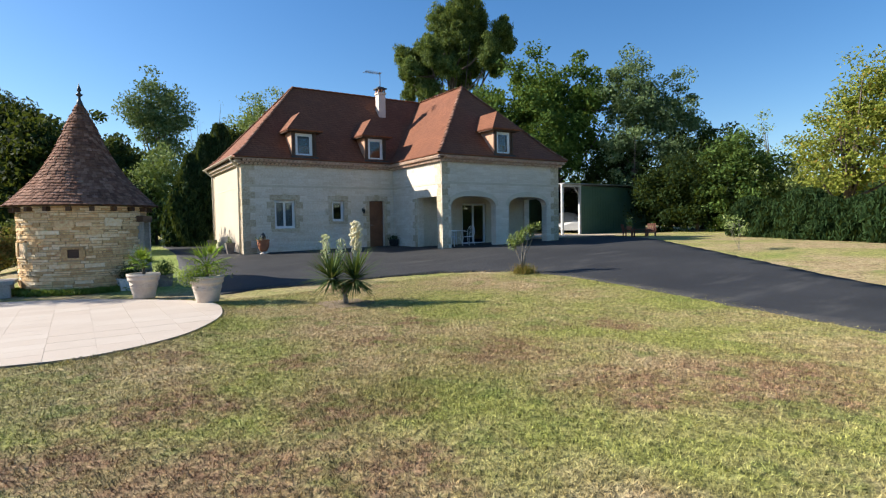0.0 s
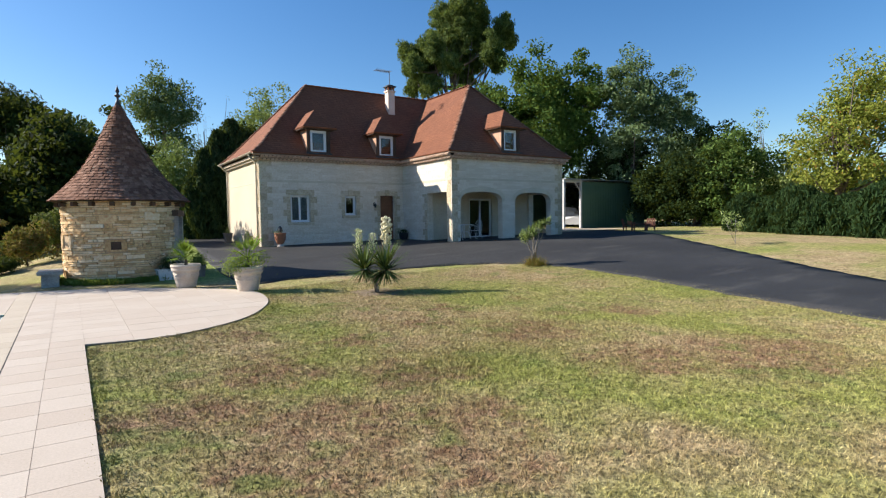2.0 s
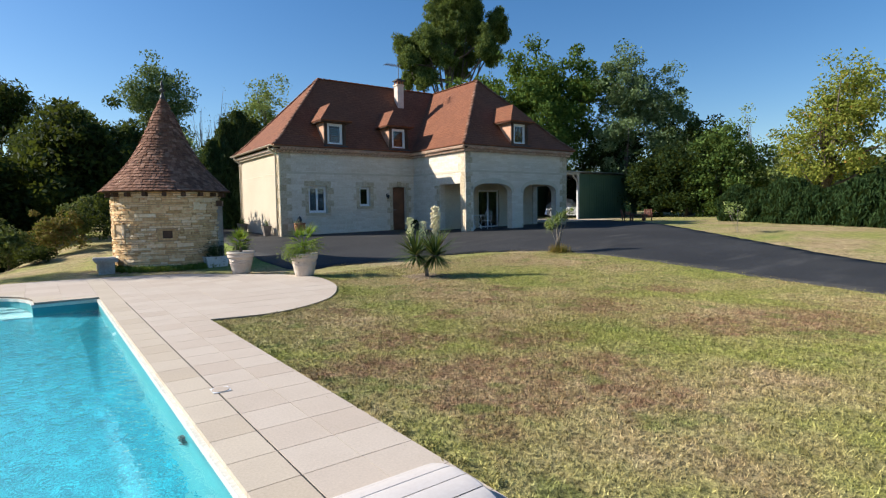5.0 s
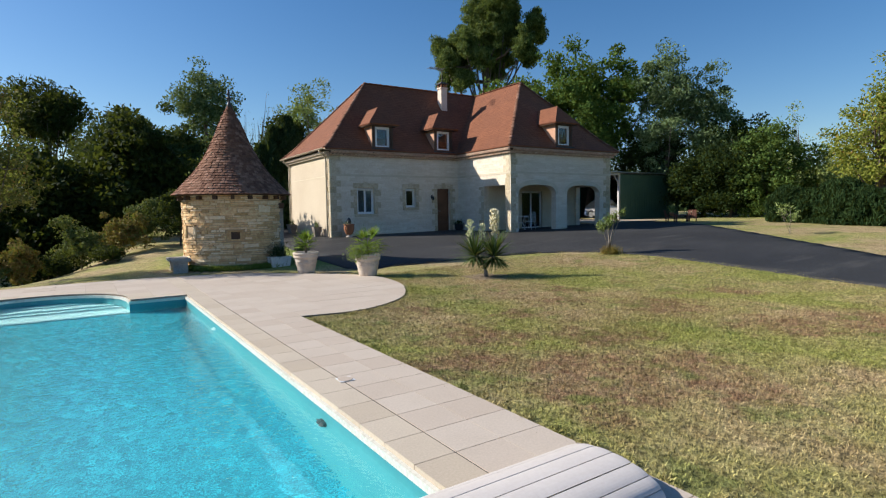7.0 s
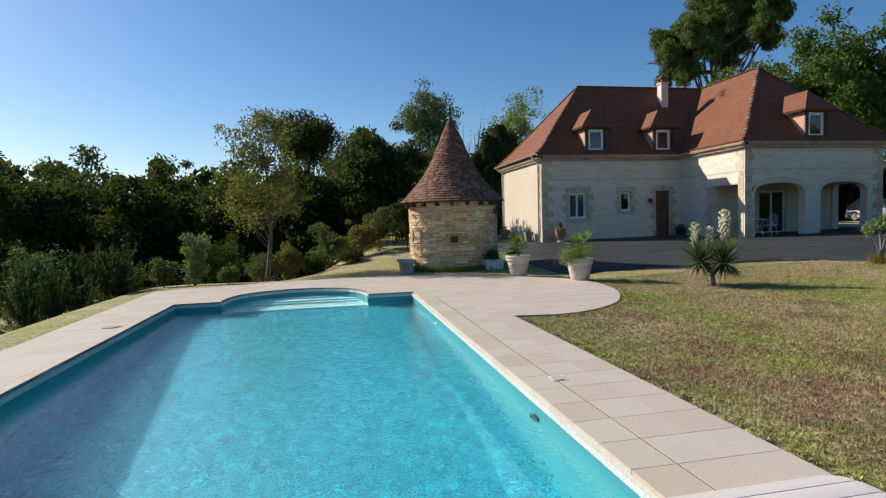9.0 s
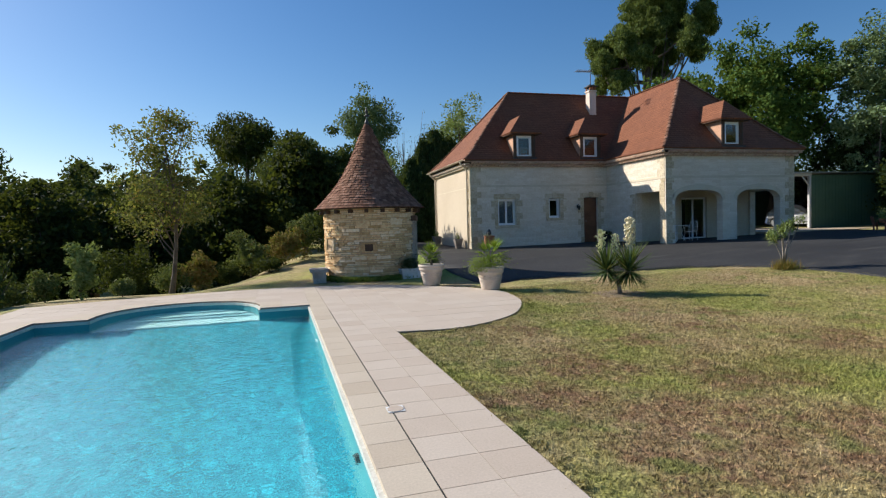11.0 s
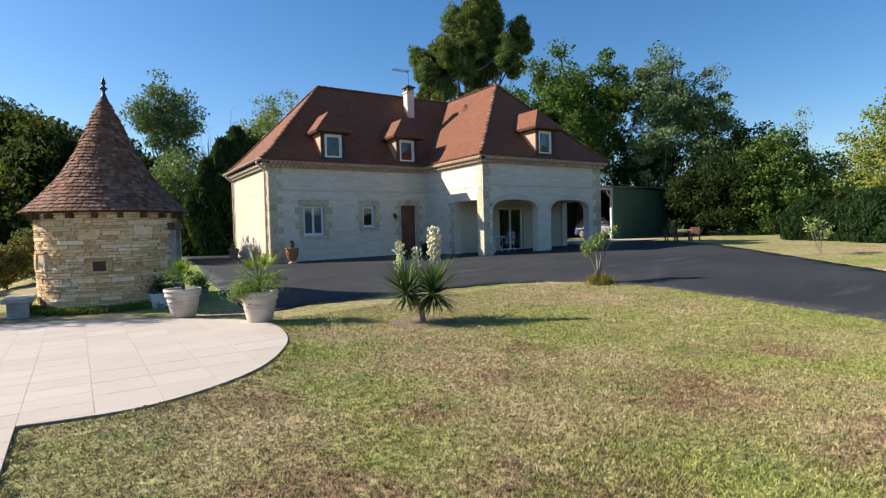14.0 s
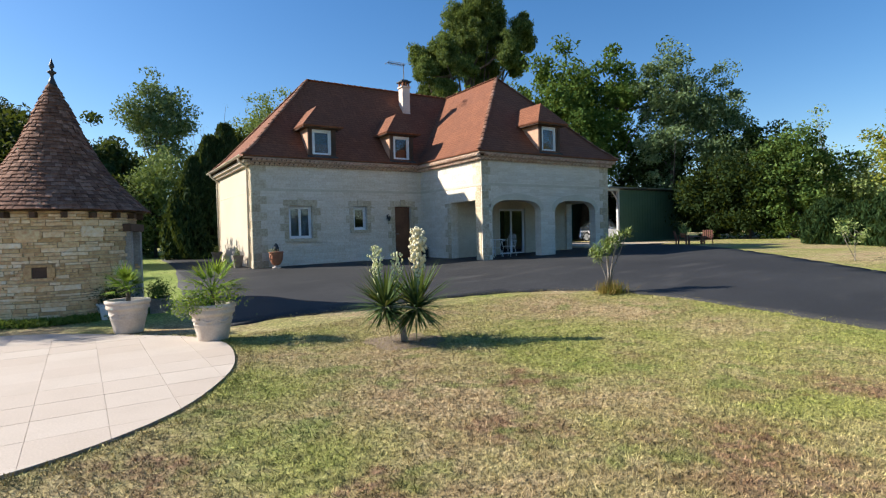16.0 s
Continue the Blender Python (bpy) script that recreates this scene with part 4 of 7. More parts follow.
def house_quoins():
    h = 0.285
    z, k = 0.42, 0
    while z < TOP - 0.05:
        t = min(z + h - 0.008, TOP - 0.004)
        a, b = (0.52, 0.30) if k % 2 else (0.30, 0.52)
        stone(X0 + 0.002, z, X0 + a, t, "y", YF)
        stone(X1 + 0.002, z, X1 + min(b, 0.40), t, "y", YW)
        stone(YW + 0.05, z, YW + (a if z > 3.0 else 0.372), t, "x", X1)
        stone(X2 - min(a, 0.50), z, X2 - 0.002, t, "y", YW)
        part("quoin", boxed(*own(X0 - 0.012, YF + 0.02, z), *own(X0 + 0.03, YF + b * 0.55, t), bevel=0.005), QUOIN, house)
        z, k = z + h, k + 1
    for x0, z0, x1, z1, sill in ((*WIN1, True), (*WIN2, True), (*DOOR, False)):
        z, k = z0, 0
        while z < z1 - 0.05:
            t = min(z + 0.28, z1)
            w = 0.32 if k % 2 else 0.17
            stone(x0 - w, z, x0 - 0.003, t - 0.008, "y", YF)
            stone(x1 + 0.003, z, min(x1 + w, X1 - 0.02), t - 0.008, "y", YF)
            z, k = z + 0.28, k + 1
        # flat lintel of three stones, keystone a little taller
        w, c = 0.2, (x0 + x1) / 2
        stone(x0 - w, z1, c - 0.115, z1 + 0.22, "y", YF)
        stone(c + 0.115, z1, min(x1 + w, X1 - 0.02), z1 + 0.22, "y", YF)
        stone(c - 0.108, z1, c + 0.108, z1 + 0.27, "y", YF, 0.03)
        if sill:
            part("window_sill", boxed(*own(x0 - 0.15, YF - 0.07, z0 - 0.12), *own(x1 + 0.15, YF + 0.1, z0 - 0.004), bevel=0.012), QUOIN, house, "moulded ochre stone sill")
    # square opening beside the inner corner
    z, k = FLOOR, 0
    while z < 2.9:
        t = min(z + 0.285, 2.94)
        stone(SIDE_GAP[1] + 0.004, z, SIDE_GAP[1] + (0.40 if k % 2 else 0.22), t - 0.008, "x", X1)
        z, k = z + 0.285, k + 1
    # arch rings
    for a, b in ARCHES:
        inner = arch(a, b, FLOOR, 2.50, 2.965, 12)[2:]
        c = (a + b) / 2
        outer = [(x + (x - c) * 0.13, y + 0.05 + 0.20 * (1 - abs(x - c) / (b - a) * 1.3)) for x, y in inner]
        for i in range(len(inner) - 1):
            quad = [inner[i], inner[i + 1], outer[i + 1], outer[i]]
            if abs(area(quad)) < 0.002:
                continue
            bm = bmesh.new()
            f = [bm.verts.new(own(u, YW - 0.012, v)) for u, v in quad]
            g = [bm.verts.new(own(u, YW + 0.04, v)) for u, v in quad]
            bm.faces.new(f)
            for j in range(4):
                bm.faces.new((f[j], g[j], g[(j + 1) % 4], f[(j + 1) % 4]))
            part("arch_stone", bm, DRESSED, house)


house_quoins()


def casement(parent, x0, z0, x1, z1, y, leaves, at, curtain=True, bar=0.055):
    """White window: outer frame, leaves with panes; at maps to the parent's axes."""
    def bar_box(a, b, c, d, depth=0.06, push=0.0):
        return boxed(*at(a, y + push, b), *at(c, y + push + depth, d), bevel=0.006)

    for a, b, c, d in ((x0, z0, x1, z0 + bar), (x0, z1 - bar, x1, z1), (x0, z0 + bar, x0 + bar, z1 - bar), (x1 - bar, z0 + bar, x1, z1 - bar)):
        part("window_frame", bar_box(a, b, c, d), WHITE_PVC, parent)
    w = (x1 - x0 - 2 * bar) / leaves
    for i in range(leaves):
        a, c = x0 + bar + w * i, x0 + bar + w * (i + 1)
        leaf = part("sash", bar_box(a + 0.003, z0 + bar, a + 0.045, z1 - bar, 0.05, 0.012), WHITE_PVC, parent)
        for q in ((c - 0.045, z0 + bar, c - 0.003, z1 - bar), (a + 0.045, z0 + bar, c - 0.045, z0 + bar + 0.045), (a + 0.045, z1 - bar - 0.045, c - 0.045, z1 - bar)):
            part("sash", bar_box(*q, 0.05, 0.012), WHITE_PVC, parent)
        part("pane", boxed(*at(a + 0.04, y + 0.032, z0 + bar + 0.04), *at(c - 0.04, y + 0.040, z1 - bar - 0.04)), PANE, parent).visible_shadow = False
        if curtain:
            n = 40
            bm = bmesh.new()
            lo, hi = [], []
            for j in range(n + 1):
                x = a + 0.03 + (c - a - 0.06) * j / n
                yy = y + 0.14 + 0.018 * math.sin(j * 1.35 + i)
                lo.append(bm.verts.new(at(x, yy, z0 + 0.04)))
                hi.append(bm.verts.new(at(x, yy, z1 - 0.04)))
            for j in range(n):
                bm.faces.new((lo[j], lo[j + 1], hi[j + 1], hi[j]))
            part("curtain", bm, CURTAIN, parent, "grey-blue net curtain", True)


def house_openings():
    for name, (x0, z0, x1, z1), n, cur in (("window_1", WIN1, 2, True), ("window_2", WIN2, 1, False)):
        ob = part(name, boxed(*own(x0 + 0.005, YF + 0.26, z0 + 0.005), *own(x1 - 0.005, YF + 0.27, z0 + 0.012)), WHITE_PVC, house, "white double casement window with grey curtains" if n == 2 else "small white single window")
        casement(ob, x0 + 0.004, z0 + 0.004, x1 - 0.004, z1 - 0.004, YF + 0.13, n, own, cur)
    # front door
    x0, z0, x1, z1 = DOOR
    door = part("door_1", boxed(*own(x0 + 0.045, YF + 0.15, z0 + 0.01), *own(x1 - 0.045, YF + 0.20, z1 - 0.045), bevel=0.004), DOOR_WOOD, house, "closed brown wooden front door")
    for a, b, c, d in ((x0 + 0.003, z0, x0 + 0.045, z1), (x1 - 0.045, z0, x1 - 0.003, z1), (x0 + 0.045, z1 - 0.045, x1 - 0.045, z1 - 0.003)):
        part("door_frame", boxed(*own(a, YF + 0.12, b), *own(c, YF + 0.22, d), bevel=0.004), DOOR_WOOD, door)
    for a, b, c, d in ((x0 + 0.13, z0 + 0.15, x1 - 0.13, z0 + 0.85), (x0 + 0.13, z0 + 1.02, x1 - 0.13, z1 - 0.2)):
        part("door_panel", boxed(*own(a, YF + 0.138, b), *own(c, YF + 0.151, d), bevel=0.008), DOOR_WOOD, door)
    bm = tube(bmesh.new(), [own(x0 + 0.10, YF + 0.15, 1.83), own(x0 + 0.10, YF + 0.10, 1.83), own(x0 + 0.21, YF + 0.095, 1.83)], [0.011, 0.011, 0.009], 8)
    part("door_handle", bm, GREY_METAL, door, "metal lever handle", True)
    part("door_step", boxed(*own(x0 - 0.1, YF - 0.32, 0.5), *own(x1 + 0.1, YF - 0.001, FLOOR + 0.02), bevel=0.012), STONE_GREY, house, "stone doorstep")
    # sliding glass door in the porch
    x0, z0, x1, z1 = PATIO
    pd = part("patio_door", boxed(*own(x0 + 0.004, PORCH_Y + 0.08, z0), *own(x1 - 0.004, PORCH_Y + 0.18, z0 + 0.03)), WHITE_PVC, house, "white framed sliding glass porch door")
    casement(pd, x0 + 0.004, z0 + 0.03, x1 - 0.004, z1 - 0.004, PORCH_Y + 0.08, 2, own, False, 0.045)
    # wall lamp beside the door
    lamp = part("wall_lamp", boxed(*own(10.52, YF - 0.02, 2.44), *own(10.58, YF, 2.60), bevel=0.004), LEAD, house, "small dark wall lantern")
    part("arm", tube(bmesh.new(), [own(10.55, YF - 0.01, 2.56), own(10.55, YF - 0.12, 2.62), own(10.55, YF - 0.17, 2.57)], [0.012, 0.010, 0.010], 8), LEAD, lamp)
    bm = lathe(bmesh.new(), [(0.02, 0.0), (0.045, 0.02), (0.065, 0.15), (0.075, 0.155), (0.02, 0.20)], 8)
    bm.transform(Matrix.Translation(own(10.55, YF - 0.17, 2.36)))
    part("lantern", bm, LEAD, lamp)


house_openings()


def dormer(name, cx, front_y):
    """Dormer window: cheeks, small hipped roof, white window."""
    w, z0, z1, apex = 0.44, 4.77, 5.74, 6.70
    top = z1 + 0.08
    d = part(name, boxed(*own(cx - w, front_y, top - 0.09), *own(cx + w, front_y + 0.10, top + 0.06)), OAK, house, "dormer window with clay cheeks and tiled hip roof")
    back = front_y + 1.6
    for s in (-1, 1):
        x0, x1 = sorted((cx + s * w, cx + s * (w + 0.09)))
        part("cheek", boxed(*own(x0, front_y + 0.05, z0 - 0.25), *own(x1, back, top + 0.02)), CLAYCHEEK, d, "pinkish clay-tiled cheek")
        # added dark cap: shade on the cheek's front edge is put into its colour
        part("corner_board", boxed(*own(x0 + 0.004, front_y - 0.005, z0 - 0.25), *own(x1 - 0.004, front_y + 0.046, top + 0.02)), OAK, d, "cheek front edge, painted dark as shade")
    part("apron", boxed(*own(cx - w - 0.14, front_y - 0.10, z0 - 0.08), *own(cx + w + 0.14, front_y + 0.06, z0 - 0.02), bevel=0.006), LEAD, d, "dark zinc sill")
    # added dark sheet in place of an unlit room
    part("backing", boxed(*own(cx - w, front_y + 0.5, z0 - 0.1), *own(cx + w, front_y + 0.54, top)), DARK_ROOM, d, "dark sheet standing for the dim room")
    casement(d, cx - 0.37, z0, cx + 0.37, z1 - 0.01, front_y + 0.06, 1, own, False, 0.07)
    for s in (-1, 1):
        x0, x1 = sorted((cx + s * 0.37, cx + s * (w + 0.0)))
        part("jamb", boxed(*own(x0, front_y + 0.02, z0 - 0.02), *own(x1, front_y + 0.12, top - 0.09)), OAK, d)
    # hipped roof: ridge runs back into the main slope
    e, o = 0.78, 0.24
    zf = top + 0.02
    ry = front_y + 0.45
    A, B = (cx - e, front_y - o, zf), (cx + e, front_y - o, zf)
    Ab, Bb = (cx - e, front_y + 1.5, zf), (cx + e, front_y + 1.5, zf)
    R0, R1 = (cx, ry, apex), (cx, front_y + 2.4, apex)
    bm = bmesh.new()
    v = [bm.verts.new(own(*p)) for p in (A, B, Bb, Ab, R0, R1)]
    for f in ((0, 1, 4), (1, 2, 5, 4), (3, 0, 4, 5)):
        bm.faces.new([v[i] for i in f])
    bmesh.ops.recalc_face_normals(bm, faces=bm.faces)
    for f in bm.faces:
        if f.normal.z < 0:
            f.normal_flip()
    bmesh.ops.solidify(bm, geom=bm.faces[:], thickness=0.06)
    part("dormer_roof", bm, ROOF, d, "small tiled hip roof")
    part("dormer_soffit", boxed(*own(cx - e + 0.05, front_y - o + 0.05, zf - 0.075), *own(cx + e - 0.05, front_y + 0.9, zf - 0.05)), OAK, d)


CLAYCHEEK = plain("pinkish_clay_cheek", (0.46, 0.25, 0.16), (0.54, 0.32, 0.21), 0.85, 4, 40, 0.3)
dormer("dormer_window", 7.86, 22.60)
dormer("dormer_window", 11.19, 22.60)
dormer("dormer_window", 15.26, 18.44)


def chimney():
    c = part("chimney", boxed(*own(12.46, 24.72, 6.43), *own(12.831, 25.10, 8.35), bevel=0.01), CHIMNEY_PLASTER, house, "pinkish-white chimney with dark cap on clay props")
    part("band", boxed(*own(12.42, 24.68, 8.35), *own(12.871, 25.14, 8.43), bevel=0.012), CORNICE_BED, c)
    for x in (12.46, 12.61, 12.76):
        for y in (24.72, 25.03):
            part("prop", boxed(*own(x, y, 8.43), *own(x + 0.06, y + 0.06, 8.60)), TERRACOTTA, c)
    part("flue", boxed(*own(12.54, 24.80, 8.43), *own(12.74, 25.01, 8.57)), LEAD, c)
    bm = boxed(*own(12.39, 24.65, 8.6), *own(12.90, 25.17, 8.66), bevel=0.01)
    part("cap", bm, LEAD, c, "dark flat chimney cap")
    part("cap", boxed(*own(12.48, 24.76, 8.66), *own(12.80, 25.06, 8.73), bevel=0.02), LEAD, c)
    a = tagged(empty("television_antenna", 12.68, 24.98, 8.73), "thin grey television antenna on the chimney", "antenna")
    part("mast", tube(bmesh.new(), [(0, 0, -0.1), (0, 0, 0.78)], [0.022, 0.018], 6), LEAD, a)
    part("boom", tube(bmesh.new(), [(0.06, 0.0, 0.70), (-0.86, -0.1, 0.66)], [0.016, 0.016], 6), LEAD, a)
    for i in range(8):
        x = -0.84 + 0.115 * i
        part("element", tube(bmesh.new(), [(x, -0.1 - 0.24, 0.67), (x, -0.1 + 0.24, 0.67)], [0.014, 0.014], 5), LEAD, a)


chimney()

# ---- round stone tower ----
TX, TY, TR = 0.05, 17.12, 1.42
T_BASE, T_TOP = 0.22, 2.42
CONE = [(0.0, 0.02), (0.12, 0.105), (0.2, 0.17), (0.35, 0.265), (0.5, 0.375), (0.65, 0.51), (0.75, 0.625), (0.85, 0.765), (0.93, 0.885), (1.0, 1.0)]
CONE_R, CONE_TOP = 1.68, 5.12


def cone_r(s):
    return float(np.interp(s, [c[0] for c in CONE], [c[1] for c in CONE])) * CONE_R


def build_tower():
    tower = tagged(empty("stone_tower", TX, TY, 0.0), "round ochre rubble-stone tower with conical tiled roof", "tower")
    rng = random.Random(5)
    d0, d1 = radians(-34), radians(2)            # doorway
    holes = [(radians(-100.5), 1.25, 0.115, 0.10), (radians(-157), 1.36, 0.16, 0.17)]

    def ring_block(bm, r0, r1, a0, a1, z0, z1, n=3, jig=0.0):
        rows = []
        for r in (r0, r1):
            for z in (z0, z1):
                rows.append([bm.verts.new(((r + (rng.uniform(-jig, jig) if r == r1 else 0)) * math.cos(a), (r + (rng.uniform(-jig, jig) if r == r1 else 0)) * math.sin(a), z + (rng.uniform(-jig, jig) * 0.5 if r == r1 else 0))) for a in np.linspace(a0, a1, n)])
        i0, i1, o0, o1 = rows
        for k in range(n - 1):
            bm.faces.new((o0[k], o0[k + 1], o1[k + 1], o1[k]))
            bm.faces.new((i1[k], i1[k + 1], i0[k + 1], i0[k]))
            bm.faces.new((o1[k], o1[k + 1], i1[k + 1], i1[k]))
            bm.faces.new((i0[k], i0[k + 1], o0[k + 1], o0[k]))
        bm.faces.new((o0[0], o1[0], i1[0], i0[0]))
        bm.faces.new((i0[-1], i1[-1], o1[-1], o0[-1]))
        return bm

    # mortar core, open at the doorway
    bm = bmesh.new()
    ring_block(bm, TR - 0.38, TR - 0.018, d1, d0 + 2 * math.pi, T_BASE - 0.2, T_TOP - 0.02, 60)
    ring_block(bm, TR - 0.38, TR - 0.018, d0, d1, 2.06, T_TOP - 0.02, 8)
    part("core_wall", bm, RUBBLE_MORTAR, tower, "sandy mortar between the stones")
    # stones, course by course
    rest = bmesh.new()
    z, count = T_BASE - 0.05, 0
    while z < T_TOP - 0.04:
        h = min(rng.choice((0.05, 0.06, 0.07, 0.085, 0.105, 0.12)), T_TOP - 0.03 - z)
        a = -math.pi * 1.0 + rng.uniform(0, 0.1)
        end = a + 2 * math.pi
        while a < end - 0.02:
            big = rng.random() < 0.10
            w = rng.uniform(0.14, 0.46) * (1.25 if big else 1.0) / TR
            b = min(a + w, end - 0.004)
            beside = [(ha - (hw + 0.13) / TR, ha + (hw + 0.13) / TR) for ha, hz, hw, hh in holes if z + h > hz - hh - 0.045 and z < hz + hh + 0.045]
            leap = next((hi for lo, hi in beside if lo <= a < hi), None)
            if leap is not None:
                a = leap
                continue
            b = min([b] + [lo for lo, hi in beside if a < lo < b])
            am = (a + b) / 2
            wrap = (am + math.pi) % (2 * math.pi) - math.pi
            skip = (d0 - 0.03 < wrap < d1 + 0.03 and z < 2.12)
            if not skip and b - a > 0.03:
                out = rng.uniform(-0.004, 0.022)
                seen_side = -3.0 < wrap < 0.25 and count < 298
                bm2 = bmesh.new() if seen_side else rest
                cut = z + h * rng.uniform(0.35, 0.65) if h > 0.085 and rng.random() < 0.6 else None
                ring_block(bm2, TR - 0.06, TR + out, a + 0.005, b - 0.005, z + 0.006, (cut or z + h) - 0.006, 3, 0.011)
                if cut:
                    c = a + (b - a) * rng.uniform(0.3, 0.7)
                    for p, q in ((a, c), (c, b)):
                        ring_block(rest, TR - 0.06, TR + rng.uniform(-0.006, 0.022), p + 0.005, q - 0.005, cut + 0.005, z + h - 0.006, 3, 0.009)
                if seen_side:
                    part("stone", bm2, RUBBLE, tower)
                    count += 1
            a = b
        z += h
    tagged(part("stonework", rest, RUBBLE, tower, "coursed ochre rubble stones"), kind="stuff")
    # framed pigeon holes: flush plates, the smaller one painted dark as its shade
    for ha, hz, hw, hh in holes:
        m = pose(TR * math.cos(ha), TR * math.sin(ha), hz, 0, 0, math.degrees(ha) + 90)
        part("niche", boxed(-hw, 0.004, -hh, hw, 0.24, hh, m=m), RUBBLE_MORTAR if hh > 0.12 else OAK, tower, "flush plate painted as a square pigeon hole")
        for q in ((-hw - 0.13, -hh, -hw, hh), (hw, -hh, hw + 0.13, hh), (-hw - 0.1, hh, hw + 0.1, hh + 0.05), (-hw - 0.1, -hh - 0.05, hw + 0.1, -hh)):
            part("hole_stone", boxed(q[0] + 0.004, -0.022, q[1] + 0.003, q[2] - 0.004, 0.05, q[3] - 0.003, bevel=0.008, m=m), RUBBLE, tower)
    for ha, hz in ((-1.86, 1.95), (-1.15, 1.98)):
        m = pose(TR * math.cos(ha), TR * math.sin(ha), hz, 0, 0, math.degrees(ha) + 90)
        part("large_stone", boxed(-0.20, -0.026, -0.085, 0.20, 0.06, 0.085, bevel=0.012, m=m), RUBBLE, tower)
    # doorway; an added dark sheet stands for its dark opening
    am = (d0 + d1) / 2
    m = pose(TR * math.cos(am), TR * math.sin(am), 0, 0, 0, math.degrees(am) + 90)
    part("lintel", boxed(-0.56, -0.05, 2.0, 0.56, 0.22, 2.16, bevel=0.012, m=m), OAK, tower, "dark oak lintel")
    for s in (-1, 1):
        x0, x1 = sorted((s * 0.46, s * 0.30))
        part("door_jamb", boxed(x0, -0.02, T_BASE, x1, 0.26, 2.0, bevel=0.01, m=m), STONE_GREY, tower, "grey stone door jamb")
    part("door_leaf", boxed(-0.30, 0.16, T_BASE, 0.30, 0.21, 2.0, m=m), LEAD, tower, "dark sheet standing for the dark opening")
    # rafter ends under the eave
    for k in range(20):
        a = radians(-90 + 18 * k + 6)
        m = pose(math.cos(a) * TR, math.sin(a) * TR, T_TOP - 0.10, 0, 0, math.degrees(a))
        part("rafter_end", boxed(-0.25, -0.05, -0.055, 0.14, 0.05, 0.055, bevel=0.006, m=m), OAK, tower)
    part("wall_plate", lathe(bmesh.new(), [(TR - 0.3, T_TOP - 0.03), (CONE_R - 0.06, T_TOP - 0.02), (CONE_R - 0.08, T_TOP + 0.04), (TR - 0.3, T_TOP + 0.1)], 48), OAK, tower)
    # roof: cone body and rows of tiles
    roofc = part("roof", lathe(bmesh.new(), [(cone_r(s) - 0.03, CONE_TOP - s * (CONE_TOP - T_TOP)) for s in np.linspace(1, 0.02, 24)], 48), CLAY, tower, "conical roof of weathered brown clay tiles")
    shared, rest, count = {}, [], 0
    rows = 34
    slant = 0.0
    for i in range(rows):
        s1 = 1 - i / rows * 0.97
        s0 = s1 - 1.35 / rows
        z1, z0 = CONE_TOP - s1 * (CONE_TOP - T_TOP), CONE_TOP - max(s0, 0.01) * (CONE_TOP - T_TOP)
        r1, r0 = cone_r(s1) + 0.032, cone_r(max(s0, 0.01)) + 0.002
        n = max(8, int(2 * math.pi * r1 / 0.115))
        wide = 2 * math.pi / n
        key = i
        bm = bmesh.new()
        g = wide * 0.475
        v = [bm.verts.new(p) for p in ((r1 * math.cos(g), -r1 * math.sin(g), z1), (r1 * math.cos(g), r1 * math.sin(g), z1), (r0 * math.cos(g), r0 * math.sin(g), z0), (r0 * math.cos(g), -r0 * math.sin(g), z0),
                                       ((r1 - 0.03) * math.cos(g), -(r1 - 0.03) * math.sin(g), z1 - 0.004), ((r1 - 0.03) * math.cos(g), (r1 - 0.03) * math.sin(g), z1 - 0.004), (r1 * 1.003, 0, z1), (r0, 0, z0), (r1 - 0.03, 0, z1 - 0.004))]
        for f in ((0, 6, 7, 3), (6, 1, 2, 7), (0, 4, 8, 6), (6, 8, 5, 1), (0, 3, 4), (1, 5, 2)):
            bm.faces.new([v[k] for k in f])
        me = bpy.data.meshes.new("roof_tile")
        bm.to_mesh(me)
        bm.free()
        me.materials.append(CLAY)
        off = rng.uniform(0, wide) + (wide / 2 if i % 2 else 0)
        for k in range(n):
            a = off + wide * k
            wrap = (a + math.pi) % (2 * math.pi) - math.pi
            m = pose(0, 0, rng.uniform(-0.004, 0.004), rng.uniform(-0.2, 0.2), rng.uniform(-0.2, 0.2), math.degrees(a))
            if -2.75 < wrap < -0.1 and count < 298:
                mpart("roof_tile", me, roofc, m=m)
                count += 1
            else:
                rest.append((me, m))
    bm = bmesh.new()
    for me, m in rest:
        t = me.copy()
        t.transform(m)
        bm.from_mesh(t)
        bpy.data.meshes.remove(t)
    tagged(part("tiling", bm, CLAY, roofc, "rows of small clay tiles"), kind="stuff")
    bm = lathe(bmesh.new(), [(0.10, -0.10), (0.055, 0.04), (0.03, 0.10), (0.03, 0.16), (0.075, 0.19), (0.085, 0.215), (0.03, 0.25), (0.028, 0.29), (0.05, 0.32), (0.045, 0.36), (0.012, 0.46), (0.004, 0.50)], 16)
    bm.transform(Matrix.Translation((0, 0, CONE_TOP - 0.02)))
    part("finial", bm, LEAD, tower, "dark turned finial", True)


build_tower()

